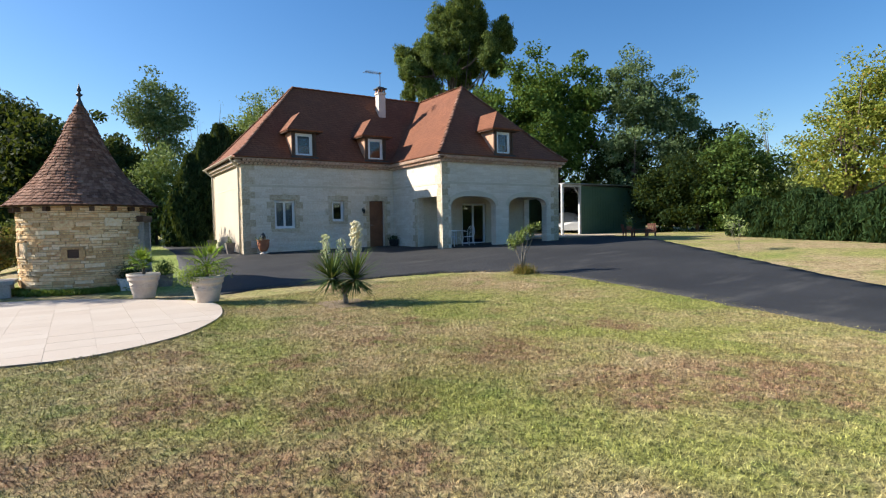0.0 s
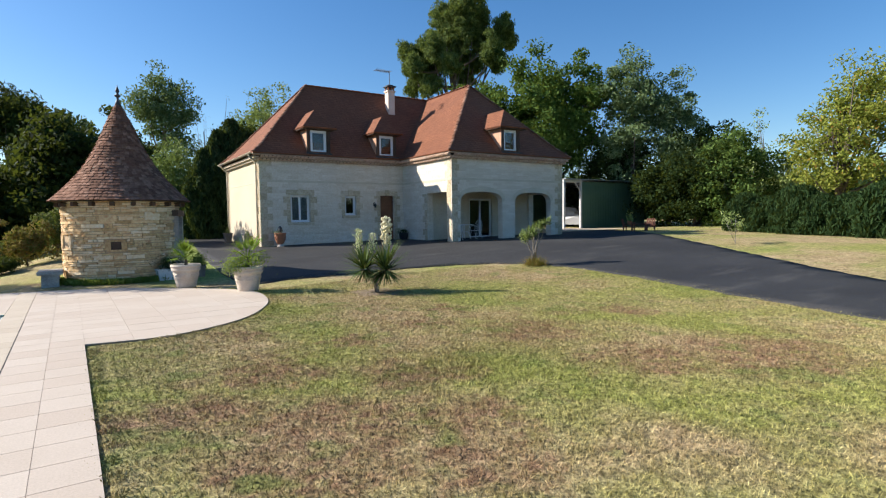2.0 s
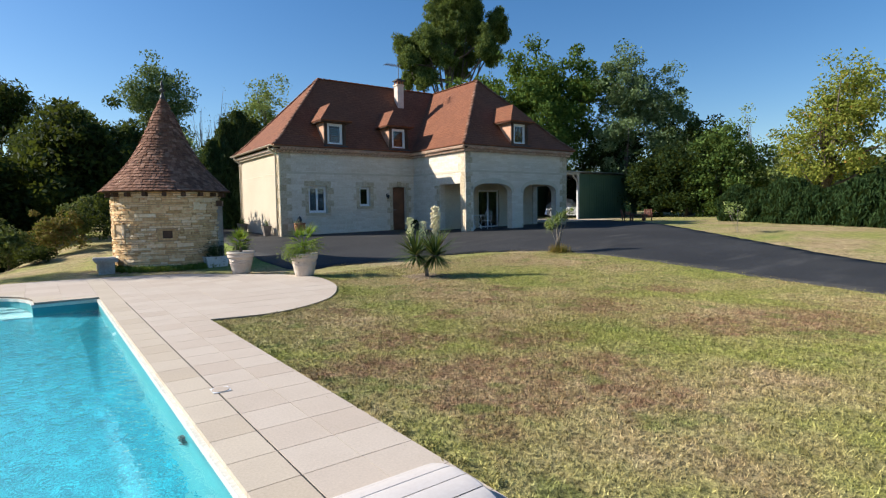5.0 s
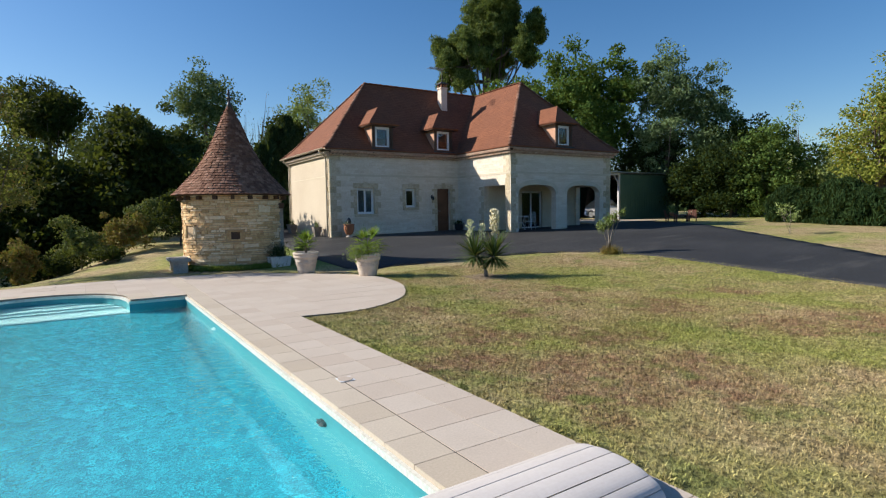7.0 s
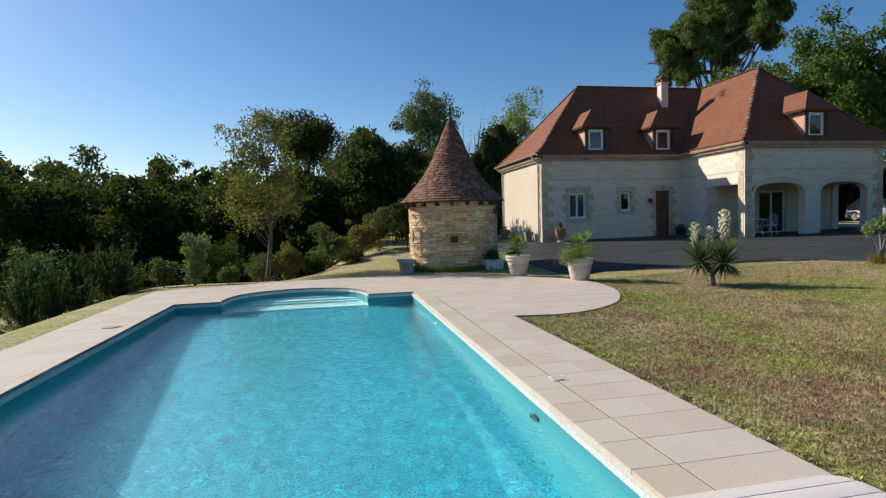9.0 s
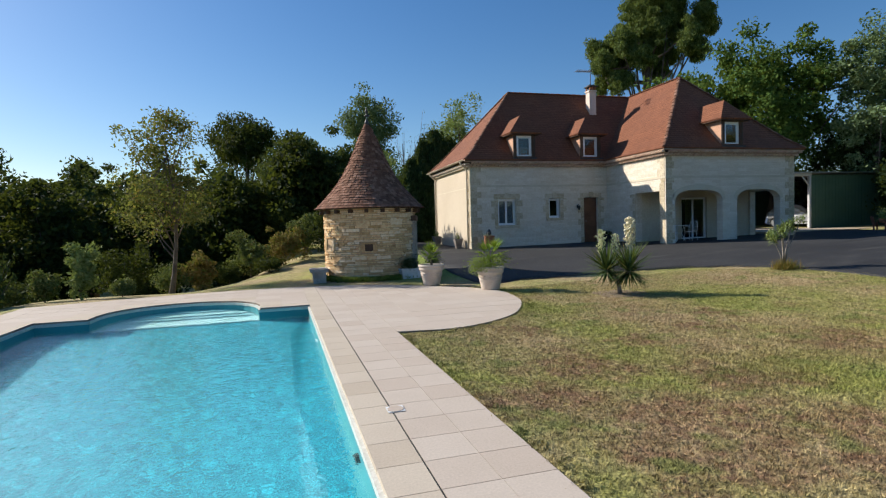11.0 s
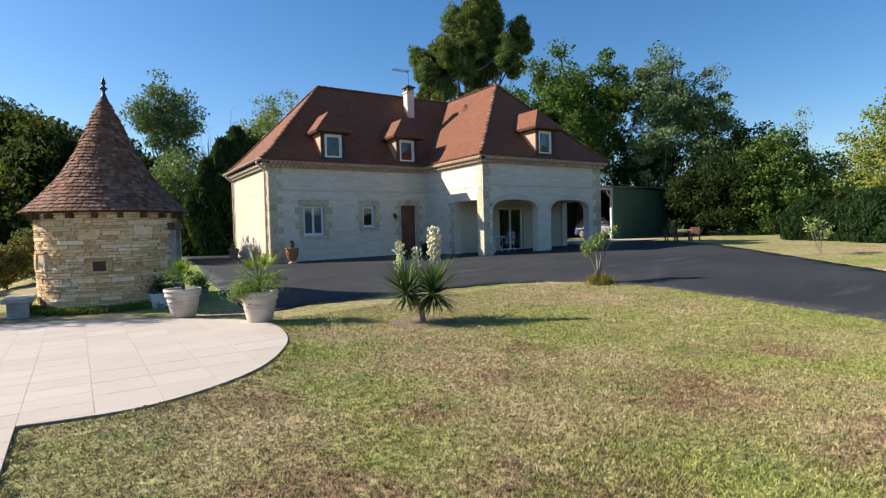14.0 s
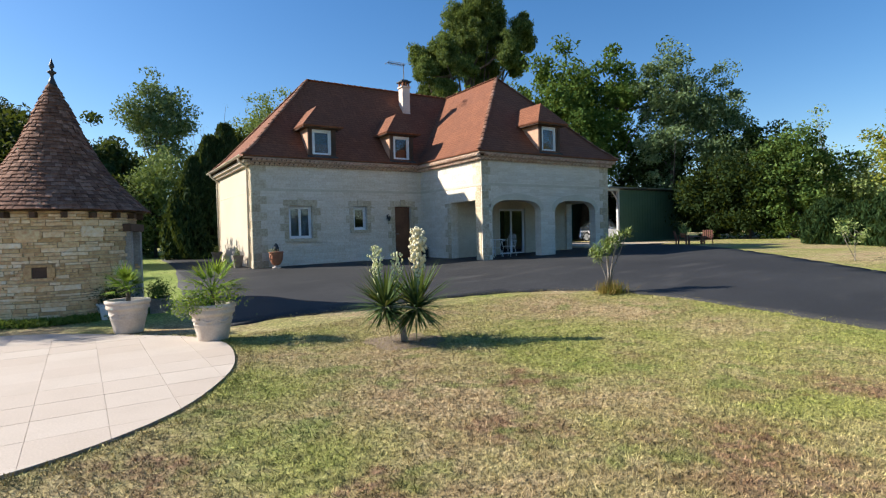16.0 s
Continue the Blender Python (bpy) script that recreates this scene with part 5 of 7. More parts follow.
# ---- foliage helpers ----
def leaf_cards(centres, size, rng, up=0.0, slim=0.5, fold=True):
    """Small diamond leaves at the centres, turned at random; up lifts their tips."""
    n = len(centres)
    d = rng.standard_normal((n, 3))
    d[:, 2] += up
    d /= np.linalg.norm(d, axis=1)[:, None]
    s = np.cross(d, rng.standard_normal((n, 3)))
    s /= np.linalg.norm(s, axis=1)[:, None] + 1e-9
    k = (size * (0.6 + 0.8 * rng.random(n)))[:, None]
    w = k * slim * 0.5
    v = np.empty((n, 4, 3))
    v[:, 0] = centres - d * k * 0.5
    v[:, 1] = centres + s * w + d * k * 0.05
    v[:, 2] = centres + d * k * 0.5
    v[:, 3] = centres - s * w + d * k * 0.05
    return v.reshape(-1, 3)


def crown_points(rng, centre, radii, clumps, per, clump_r, hollow=0.45, lumpy=0.3, flat=0.75):
    """Clump centres through an uneven crown, and leaf places round them."""
    d = rng.standard_normal((clumps, 3))
    d /= np.linalg.norm(d, axis=1)[:, None]
    ph = rng.random(6) * 6.28
    swell = 1 + lumpy * (np.sin(3 * d[:, 0] + ph[0]) * np.sin(3 * d[:, 1] + ph[1]) + 0.7 * np.sin(5 * d[:, 2] + 4 * d[:, 0] + ph[2]))
    r = (hollow + (1 - hollow) * rng.random(clumps) ** 0.6) * swell * 0.88
    c = np.asarray(centre) + d * r[:, None] * np.asarray(radii)
    k = rng.integers(0, clumps, clumps * per)
    size = clump_r * (0.6 + 0.8 * rng.random(clumps))
    way = rng.standard_normal((len(k), 3))
    way /= np.linalg.norm(way, axis=1)[:, None]
    off = way * (rng.random(len(k)) ** 0.45)[:, None] * np.array([1, 1, flat]) * size[k][:, None]
    return c, c[k] + off


def limbs(bm, rng, base, top, r0, targets, sides=6):
    """A tapered trunk with limbs to some of the clumps."""
    base, top = np.asarray(base, float), np.asarray(top, float)
    n = 7
    bend = rng.standard_normal(3) * np.array([1, 1, 0]) * 0.03 * np.linalg.norm(top - base)
    trunk = [base + (top - base) * s + bend * math.sin(math.pi * s) for s in np.linspace(0, 1, n)]
    tube(bm, trunk, [r0 * (1.35 if i == 0 else 1 - 0.8 * i / (n - 1)) for i in range(n)], 8)
    for t in targets:
        s = rng.uniform(0.25, 0.9)
        i = s * (n - 1)
        a = trunk[int(i)] + (trunk[min(int(i) + 1, n - 1)] - trunk[int(i)]) * (i % 1)
        mid = a * 0.45 + t * 0.55 + np.array([0, 0, -0.08]) * np.linalg.norm(t - a)
        tube(bm, [a, mid, t], [r0 * 0.42 * (1 - 0.6 * s), r0 * 0.22, r0 * 0.06], 5)
    return bm


def tree(name, label, x, y, height, crown_low, radius, leaf, size, clumps, per, clump_r, trunk_r=0.18, bark=BARK, seed=1, shape=1.0, hollow=0.45, lumpy=0.3, up=0.0, slim=0.5, lean=(0, 0), branches=16, group="", category="tree", base_z=None, crowns=None):
    rng = np.random.default_rng(seed)
    z0 = gz(x, y) if base_z is None else base_z
    ob = tagged(empty(name, x, y, z0), label, category, group)
    mid = (crown_low + height) / 2
    per, size = int(per * 1.9), size * 0.72
    parts = crowns or [((lean[0], lean[1], mid), (radius, radius, (height - crown_low) / 2 * shape), 1.0)]
    tips, leaves = [], []
    for c, r, share in parts:
        k = max(4, int(clumps * share))
        a, b = crown_points(rng, c, r, k, per, clump_r, hollow, lumpy)
        tips.append(a)
        leaves.append(b)
    tips, leaves = np.concatenate(tips), np.concatenate(leaves)
    leaves = leaves[leaves[:, 2] > 0.05]
    bm = limbs(bmesh.new(), rng, (0, 0, -0.3), (lean[0] * 0.8, lean[1] * 0.8, crown_low + (height - crown_low) * 0.72), trunk_r, tips[rng.permutation(len(tips))[:branches]])
    part("trunk", bm, bark, ob, "", True)
    mpart("crown", quads_mesh("crown", leaf_cards(leaves, size, rng, up, slim), 4, leaf), ob)
    return ob


def blade_leaf(bm, root, way, length, width, droop, segs=5):
    """One long tapered leaf that arches over."""
    way = Vector(way).normalized()
    side = way.cross(Vector((0, 0, 1)))
    side = side.normalized() if side.length > 1e-3 else Vector((1, 0, 0))
    p, d, rows = Vector(root), way.copy(), []
    for i in range(segs + 1):
        s = i / segs
        w = width * (0.7 + 0.6 * s if s < 0.35 else (1 - s) / 0.65 * 0.91 + 0.02)
        rows.append((bm.verts.new(p - side * w * 0.5), bm.verts.new(p + side * w * 0.5)))
        d = (d + Vector((0, 0, -droop / segs))).normalized()
        p = p + d * (length / segs)
    for a, b in zip(rows, rows[1:]):
        bm.faces.new((a[0], a[1], b[1], b[0]))


# ---- yucca on the lawn ----
def build_yucca():
    rng = random.Random(8)
    x, y = 4.34, 10.15
    ob = tagged(empty("yucca", x, y, gz(x, y)), "two-headed yucca with cream flower spikes on the lawn", "plant")
    bm = tube(bmesh.new(), [(0.02, 0, -0.06), (0.0, 0, 0.12), (-0.02, 0.01, 0.30), (-0.20, 0.10, 0.52)], [0.055, 0.046, 0.052, 0.045], 9)
    tube(bm, [(-0.01, 0.0, 0.26), (0.07, -0.06, 0.40), (0.17, -0.12, 0.52)], [0.05, 0.06, 0.05], 9)
    part("trunk", bm, PALE_BARK, ob, "stubby grey-brown forked trunk", True)
    heads = [((-0.22, 0.12, 0.50), 230, 0.66), ((0.17, -0.10, 0.48), 260, 0.72)]
    for root, n, size in heads:
        bm = bmesh.new()
        for i in range(n):
            a = rng.uniform(0, 2 * math.pi)
            tilt = rng.uniform(-0.6, 1.3)
            way = (math.cos(a) * math.cos(tilt), math.sin(a) * math.cos(tilt), math.sin(tilt))
            blade_leaf(bm, Vector(root) + Vector(way) * 0.05, way, size * rng.uniform(0.75, 1.1) * (0.75 if tilt < 0 else 1), 0.040, 0.22 + 0.2 * rng.random(), 4)
        part("leaf_rosette", bm, YUCCA, ob, "rosette of stiff sword leaves")
    spikes = [((-0.30, 0.17, 0.62), (-0.31, 0.18, 1.40), 0.56, GREENISH_FLOWER, 0.095, 150), ((-0.10, 0.05, 0.62), (-0.06, 0.04, 1.30), 0.48, GREENISH_FLOWER, 0.075, 95), ((0.20, -0.10, 0.60), (0.22, -0.08, 1.64), 0.68, FLOWER, 0.105, 300)]
    for a, b, run, mat, spread, n in spikes:
        a, b = Vector(a), Vector(b)
        stem = part("flower_stem", tube(bmesh.new(), [a, a.lerp(b, 0.5), b], [0.014, 0.011, 0.004], 6), GREENISH_FLOWER, ob)
        bm = bmesh.new()
        for i in range(n):
            s = i / n
            c = b - (b - a).normalized() * run * s
            w = spread * (0.25 + 1.0 * math.sin(math.pi * min(1, s * 0.9 + 0.12)) ** 0.7)
            t = rng.uniform(0, 6.28)
            w *= 0.78 + 0.34 * math.sin(s * 34 + 2 * t)
            p = c + Vector((math.cos(t) * w * rng.uniform(0.4, 1.15), math.sin(t) * w * rng.uniform(0.4, 1.15), -0.02))
            r = rng.uniform(0.012, 0.022) * (0.8 if mat is GREENISH_FLOWER else 1.1)
            made = bmesh.ops.create_icosphere(bm, subdivisions=1, radius=r)["verts"]
            for v in made:
                v.co = Vector((v.co.x, v.co.y, v.co.z * 1.6)) + p
        part("flower_spike", bm, mat, ob, "cream bell flowers" if mat is FLOWER else "greenish opening buds")
    bare = tagged(new("bare_soil", link_mesh("bare_soil", *disc_sheet(x, y, 0.55), SOILY, True)), "bare dry earth round the yucca", "soil", kind="stuff")


def disc_sheet(x, y, r, n=20, seed=2):
    rng = random.Random(seed)
    rim = [(x + r * (0.8 + 0.35 * rng.random()) * math.cos(6.283 * k / n), y + r * (0.8 + 0.35 * rng.random()) * math.sin(6.283 * k / n)) for k in range(n)]
    verts = [(x, y, gz(x, y) + 0.014)] + [(a, b, gz(a, b) + 0.004) for a, b in rim]
    return verts, [(0, 1 + k, 1 + (k + 1) % n) for k in range(n)]


SOILY = plain("dry_earth", (0.20, 0.145, 0.10), (0.29, 0.22, 0.15), 0.95, 6, 60, 0.8, 0.02)
build_yucca()


# ---- potted palms ----
def build_palm_pot(x, y, z, seed, tall, silvery):
    rng = random.Random(seed)
    ob = tagged(empty("potted_palm", x, y, z), "cream terracotta pot with a bright green dwarf palm" if not silvery else "cream terracotta pot with a bushy palm and trailing silvery plant", "potted plant", "pots at the terrace edge")
    prof = [(0.0, 0.0), (0.205, 0.0), (0.215, 0.012), (0.235, 0.12), (0.262, 0.24), (0.272, 0.255), (0.262, 0.27), (0.285, 0.37), (0.29, 0.39), (0.31, 0.395), (0.318, 0.41), (0.318, 0.46), (0.308, 0.475), (0.33, 0.485), (0.338, 0.50), (0.335, 0.535), (0.315, 0.545), (0.292, 0.535), (0.285, 0.47), (0.0, 0.47)]
    part("pot", lathe(bmesh.new(), prof, 40, close=False), POT, ob, "round moulded cream terracotta pot", True)
    part("soil", lathe(bmesh.new(), [(0.286, 0.478), (0.2, 0.492), (0.02, 0.50)], 20), SOIL, ob)
    for k in range(8):
        a0 = 2 * math.pi * k / 8
        pts = [(0.265 * math.cos(a0 + t), 0.265 * math.sin(a0 + t), 0.345 - 0.05 * math.sin(math.pi * i / 5)) for i, t in enumerate(np.linspace(0, 2 * math.pi / 8, 6))]
        part("swag", tube(bmesh.new(), [(p[0] * 1.03, p[1] * 1.03, p[2]) for p in pts], [0.008, 0.014, 0.017, 0.017, 0.014, 0.008], 6), POT, ob)
    part("stem", tube(bmesh.new(), [(0, 0, 0.46), (0.01, 0.0, 0.60), (0, 0.01, 0.62 + 0.1 * tall)], [0.04, 0.034, 0.03], 8), BARK, ob)
    bm = bmesh.new()
    for i in range(26):
        a, tilt = rng.uniform(0, 6.283), rng.uniform(-0.05, 1.35)
        way = Vector((math.cos(a) * math.cos(tilt), math.sin(a) * math.cos(tilt), math.sin(tilt)))
        root = Vector((0, 0, 0.60 + 0.1 * tall))
        ln = rng.uniform(0.14, 0.28) * tall
        tip = root + way * ln
        tube(bm, [root, root.lerp(tip, 0.5) + Vector((0, 0, 0.01)), tip], [0.006, 0.005, 0.004], 4)
        side = way.cross(Vector((0, 0, 1)))
        side = side.normalized() if side.length > 1e-3 else Vector((1, 0, 0))
        for j in range(13):
            f = (j - 6) / 6 * 1.25
            d = way * math.cos(f) + side * math.sin(f) + Vector((0, 0, 0.1))
            blade_leaf(bm, tip, d, rng.uniform(0.2, 0.30) * tall, 0.022, 0.45, 3)
    part("fronds", bm, PALM, ob, "fan-shaped green fronds")
    if silvery:
        g = np.random.default_rng(seed)
        c = g.standard_normal((900, 3)) * np.array([0.13, 0.10, 0.07]) + np.array([-0.27, -0.08, 0.56])
        c = np.concatenate([c, g.standard_normal((900, 3)) * np.array([0.2, 0.2, 0.1]) + np.array([0.0, -0.05, 0.66])])
        mpart("trailing_plant", quads_mesh("trailing_plant", leaf_cards(c, 0.045, g, 0.2, 0.4), 4, SILVER_LEAF if silvery == 2 else PALM), ob, "fine filler leaves")
        c = g.standard_normal((700, 3)) * np.array([0.12, 0.1, 0.07]) + np.array([-0.33, -0.10, 0.53])
        tagged(mpart("silvery_plant", quads_mesh("silvery_plant", leaf_cards(c, 0.04, g, 0.1, 0.4), 4, SILVER_LEAF), ob), "silvery trailing stems", kind="stuff")
    return ob


build_palm_pot(1.09, 13.62, PAVE_Z - 0.005, 3, 1.0, 0)
build_palm_pot(2.11, 12.02, PAVE_Z - 0.01, 4, 1.25, 1)


# ---- planters by the tower, bench, pots by the house ----
def build_trough(x, y, turn, w, mat, label, plant):
    ob = tagged(empty("planter_box", x, y, gz(x, y) - 0.01, turn), label, "planter")
    bm = bmesh.new()
    rings = []
    for z, k in ((0.0, 0.86), (0.26, 0.97), (0.265, 1.05), (0.30, 1.05), (0.30, 0.95), (0.22, 0.93)):
        rings.append([bm.verts.new((sx * w / 2 * k, sy * 0.17 * k, z)) for sx, sy in ((-1, -1), (1, -1), (1, 1), (-1, 1))])
    for r, s in zip(rings, rings[1:]):
        for k in range(4):
            bm.faces.new((r[k], r[(k + 1) % 4], s[(k + 1) % 4], s[k]))
    bm.faces.new(rings[0][::-1])
    bm.faces.new(rings[-1])
    part("box", bm, mat, ob)
    part("soil", boxed(-w * 0.44, -0.15, 0.2, w * 0.44, 0.15, 0.26), SOIL, ob)
    g = np.random.default_rng(int(x * 10) + 40)
    c = g.standard_normal((1500, 3)) * np.array([w * 0.27, 0.11, 0.12]) + np.array([0, 0, 0.42])
    mpart("foliage", quads_mesh("foliage", leaf_cards(c, 0.05, g, 0.3, 0.35), 4, plant), ob, "bushy dark plants")


build_trough(0.98, 15.72, 8, 0.62, TROUGH, "white plastic planter with dark bushy plants", DARKLEAF)
build_trough(1.75, 15.9, 80, 0.62, GREY_POT, "grey plastic planter with low green plants", BROADLEAF)


def build_stone_bench():
    x, y = -1.62, 16.35
    ob = tagged(empty("stone_bench", x, y, gz(x, y)), "low grey stone slab bench beside the tower", "bench")
    z = PAVE_Z + 0.37 - gz(x, y)
    part("seat", boxed(-0.26, -0.5, z - 0.09, 0.26, 0.5, z, bevel=0.015), STONE_GREY, ob)
    for yy in (-0.36, 0.36):
        part("leg", boxed(-0.18, yy - 0.08, -0.08, 0.18, yy + 0.08, z - 0.09, bevel=0.012), STONE_GREY, ob)


build_stone_bench()


def build_urn(x, y):
    z = gz(x, y) + 0.012
    ob = tagged(empty("terracotta_urn", x, y, z), "orange terracotta urn with a dark cone and small flowers", "planter")
    part("foot", lathe(bmesh.new(), [(0.15, 0.0), (0.15, 0.04), (0.09, 0.07), (0.085, 0.12)], 24), POT, ob, "pale pedestal foot", True)
    part("bowl", lathe(bmesh.new(), [(0.09, 0.11), (0.15, 0.15), (0.215, 0.30), (0.235, 0.44), (0.225, 0.52), (0.25, 0.54), (0.255, 0.575), (0.235, 0.585), (0.2, 0.56), (0.0, 0.555)], 28, close=False), TERRACOTTA, ob, "bulging terracotta bowl", True)
    for a in (0.6, 3.74):
        c, s = math.cos(a), math.sin(a)
        part("scroll", tube(bmesh.new(), [(0.23 * c, 0.23 * s, 0.5), (0.31 * c, 0.31 * s, 0.44), (0.30 * c, 0.30 * s, 0.33), (0.22 * c, 0.22 * s, 0.30)], [0.02, 0.024, 0.024, 0.018], 7), TERRACOTTA, ob)
    part("cone", lathe(bmesh.new(), [(0.05, 0.56), (0.10, 0.62), (0.105, 0.70), (0.07, 0.80), (0.015, 0.87)], 16), LEAD, ob, "dark pine-cone shape", True)
    g = np.random.default_rng(77)
    c = g.standard_normal((160, 3)) * np.array([0.09, 0.09, 0.04]) + np.array([-0.1, -0.06, 0.61])
    tagged(mpart("flowers", quads_mesh("flowers", leaf_cards(c, 0.05, g, 0.4, 0.6), 4, SILVER_LEAF), ob), "small pale flowers", kind="stuff")


build_urn(5.98, 22.36)


def build_wall_pot(x, y, leafy_top):
    ob = tagged(empty("tapered_pot", x, y, gz(x, y) + 0.012), "tall grey-brown tapered pot against the render", "planter", "pots along the side wall")
    bm = bmesh.new()
    rings = []
    for z, k in ((0.0, 0.11), (0.40, 0.175), (0.41, 0.19), (0.45, 0.19), (0.45, 0.16), (0.40, 0.155)):
        rings.append([bm.verts.new((sx * k, sy * k, z)) for sx, sy in ((-1, -1), (1, -1), (1, 1), (-1, 1))])
    for r, s in zip(rings, rings[1:]):
        for k in range(4):
            bm.faces.new((r[k], r[(k + 1) % 4], s[(k + 1) % 4], s[k]))
    bm.faces.new(rings[0][::-1])
    bm.faces.new(rings[-1])
    part("body", bm, GREY_POT, ob)
    g = np.random.default_rng(int(y * 7))
    c = g.standard_normal((220, 3)) * np.array([0.05, 0.05, 0.09]) + np.array([0, 0, 0.54])
    tagged(mpart("plant", quads_mesh("plant", leaf_cards(c, 0.05, g, 0.8, 0.35), 4, SHRUB), ob), "small upright plant", kind="stuff")


build_wall_pot(4.98, 23.75, True)
build_wall_pot(4.98, 27.6, False)
build_wall_pot(4.86, 26.9, False)


def build_door_planter():
    ob = tagged(empty("round_planter", 11.92, 22.42, gz(11.92, 22.42) + 0.012), "dark round planter with withered plants by the door", "planter")
    part("bowl", lathe(bmesh.new(), [(0.15, 0.0), (0.21, 0.12), (0.22, 0.28), (0.235, 0.29), (0.235, 0.32), (0.2, 0.31), (0.0, 0.28)], 20, close=False), LEAD, ob, "", True)
    g = np.random.default_rng(9)
    c = g.standard_normal((500, 3)) * np.array([0.11, 0.11, 0.07]) + np.array([0, 0, 0.38])
    tagged(mpart("plant", quads_mesh("plant", leaf_cards(c, 0.05, g, 0.4, 0.4), 4, DARKLEAF), ob), "dark leaves", kind="stuff")


build_door_planter()


# ---- porch table and chairs ----
def build_table(x, y):
    ob = tagged(empty("garden_table", x, y, FLOOR), "white metal garden table in the porch", "table")
    part("tabletop", lathe(bmesh.new(), [(0.43, 0.70), (0.45, 0.705), (0.45, 0.725), (0.43, 0.73)], 32), WHITE_PVC, ob)
    for k in range(4):
        a = math.pi / 4 + k * math.pi / 2
        c, s = math.cos(a), math.sin(a)
        part("leg", tube(bmesh.new(), [(0.30 * c, 0.30 * s, 0.70), (0.20 * c, 0.20 * s, 0.40), (0.36 * c, 0.36 * s, 0.0)], [0.014, 0.014, 0.014], 7), WHITE_PVC, ob)
    part("ring", tube(bmesh.new(), [(0.2 * math.cos(t), 0.2 * math.sin(t), 0.40) for t in np.linspace(0, 2 * math.pi, 17)], [0.009] * 17, 6), WHITE_PVC, ob)


def build_chair(x, y, turn):
    ob = tagged(empty("garden_chair", x, y, FLOOR, turn), "white metal garden chair with slatted back", "chair", "chairs round the porch table")
    part("seat", lathe(bmesh.new(), [(0.20, 0.435), (0.215, 0.44), (0.215, 0.455), (0.20, 0.46)], 24), WHITE_PVC, ob)
    for sx in (-1, 1):
        part("leg", tube(bmesh.new(), [(sx * 0.16, -0.14, 0.44), (sx * 0.21, -0.2, 0.0)], [0.012, 0.012], 6), WHITE_PVC, ob)
        part("leg", tube(bmesh.new(), [(sx * 0.16, 0.14, 0.44), (sx * 0.2, 0.22, 0.0)], [0.012, 0.012], 6), WHITE_PVC, ob)
    part("back_frame", tube(bmesh.new(), [(-0.19, 0.15, 0.44), (-0.20, 0.20, 0.72), (-0.13, 0.235, 0.88), (0, 0.245, 0.92), (0.13, 0.235, 0.88), (0.20, 0.20, 0.72), (0.19, 0.15, 0.44)], [0.012] * 7, 7), WHITE_PVC, ob)
    for k in range(5):
        u = -0.12 + 0.06 * k
        part("back_bar", tube(bmesh.new(), [(u, 0.17, 0.46), (u, 0.235, 0.88)], [0.007, 0.007], 5), WHITE_PVC, ob)
    for sx in (-1, 1):
        part("arm", tube(bmesh.new(), [(sx * 0.2, 0.19, 0.66), (sx * 0.24, 0.0, 0.67), (sx * 0.20, -0.14, 0.62), (sx * 0.19, -0.14, 0.45)], [0.010] * 4, 6), WHITE_PVC, ob)


build_table(13.55, 19.75)
build_chair(13.05, 19.55, 75)
build_chair(14.10, 19.55, -75)
build_chair(13.7, 20.35, 5)


# ---- young trees on the lawn ----
def build_oleander():
    x, y = 9.76, 11.05
    z = gz(x, y)
    ob = tagged(empty("young_tree", x, y, z), "young pale-leaved shrub on thin forked stems", "shrub")
    rng = np.random.default_rng(21)
    tips = [np.array(p) * np.array([0.9, 0.9, 0.88]) for p in ((-0.30, 0.10, 1.02), (-0.15, -0.1, 1.05), (0.02, 0.1, 1.12), (0.22, -0.08, 1.30), (0.42, -0.20, 1.42), (0.12, 0.12, 1.22), (-0.36, 0.0, 0.9), (0.30, 0.05, 1.2))]
    bm = bmesh.new()
    for t in tips:
        tube(bm, [(0, 0, -0.02), t * np.array([0.25, 0.25, 0.42]), t * np.array([0.75, 0.75, 0.8]), t], [0.022, 0.016, 0.011, 0.005], 6)
    part("stems", bm, PALE_BARK, ob, "pale thin stems", True)
    bm = bmesh.new()
    r2 = random.Random(4)
    for t in tips:
        for i in range(75):
            a, tilt = r2.uniform(0, 6.283), r2.uniform(-0.4, 1.3)
            p = Vector(t) + Vector((r2.gauss(0, 0.055), r2.gauss(0, 0.055), r2.gauss(0, 0.055) - 0.02))
            blade_leaf(bm, p, (math.cos(a) * math.cos(tilt), math.sin(a) * math.cos(tilt), math.sin(tilt)), r2.uniform(0.12, 0.20), 0.032, 0.4, 3)
    part("leaves", bm, OLEANDER, ob)
    tuft = tagged(empty("rusty_grass_tuft", x - 0.02, y - 0.06, z), "rusty dried ornamental grass at the foot of the shrub", "grass tuft")
    bm = bmesh.new()
    for i in range(650):
        a, tilt = r2.uniform(0, 6.283), r2.uniform(0.6, 1.4)
        blade_leaf(bm, (r2.gauss(0, 0.13), r2.gauss(0, 0.13), 0), (math.cos(a) * math.cos(tilt), math.sin(a) * math.cos(tilt), math.sin(tilt)), r2.uniform(0.18, 0.36), 0.012, 0.5, 3)
    part("blades", bm, RUSTY, tuft)


build_oleander()
tree("sapling", "thin young tree on the lawn by the hedge", 17.4, 9.45, 1.15, 0.45, 0.42, OLEANDER, 0.13, 14, 9, 0.16, 0.016, PALE_BARK, 31, branches=14)


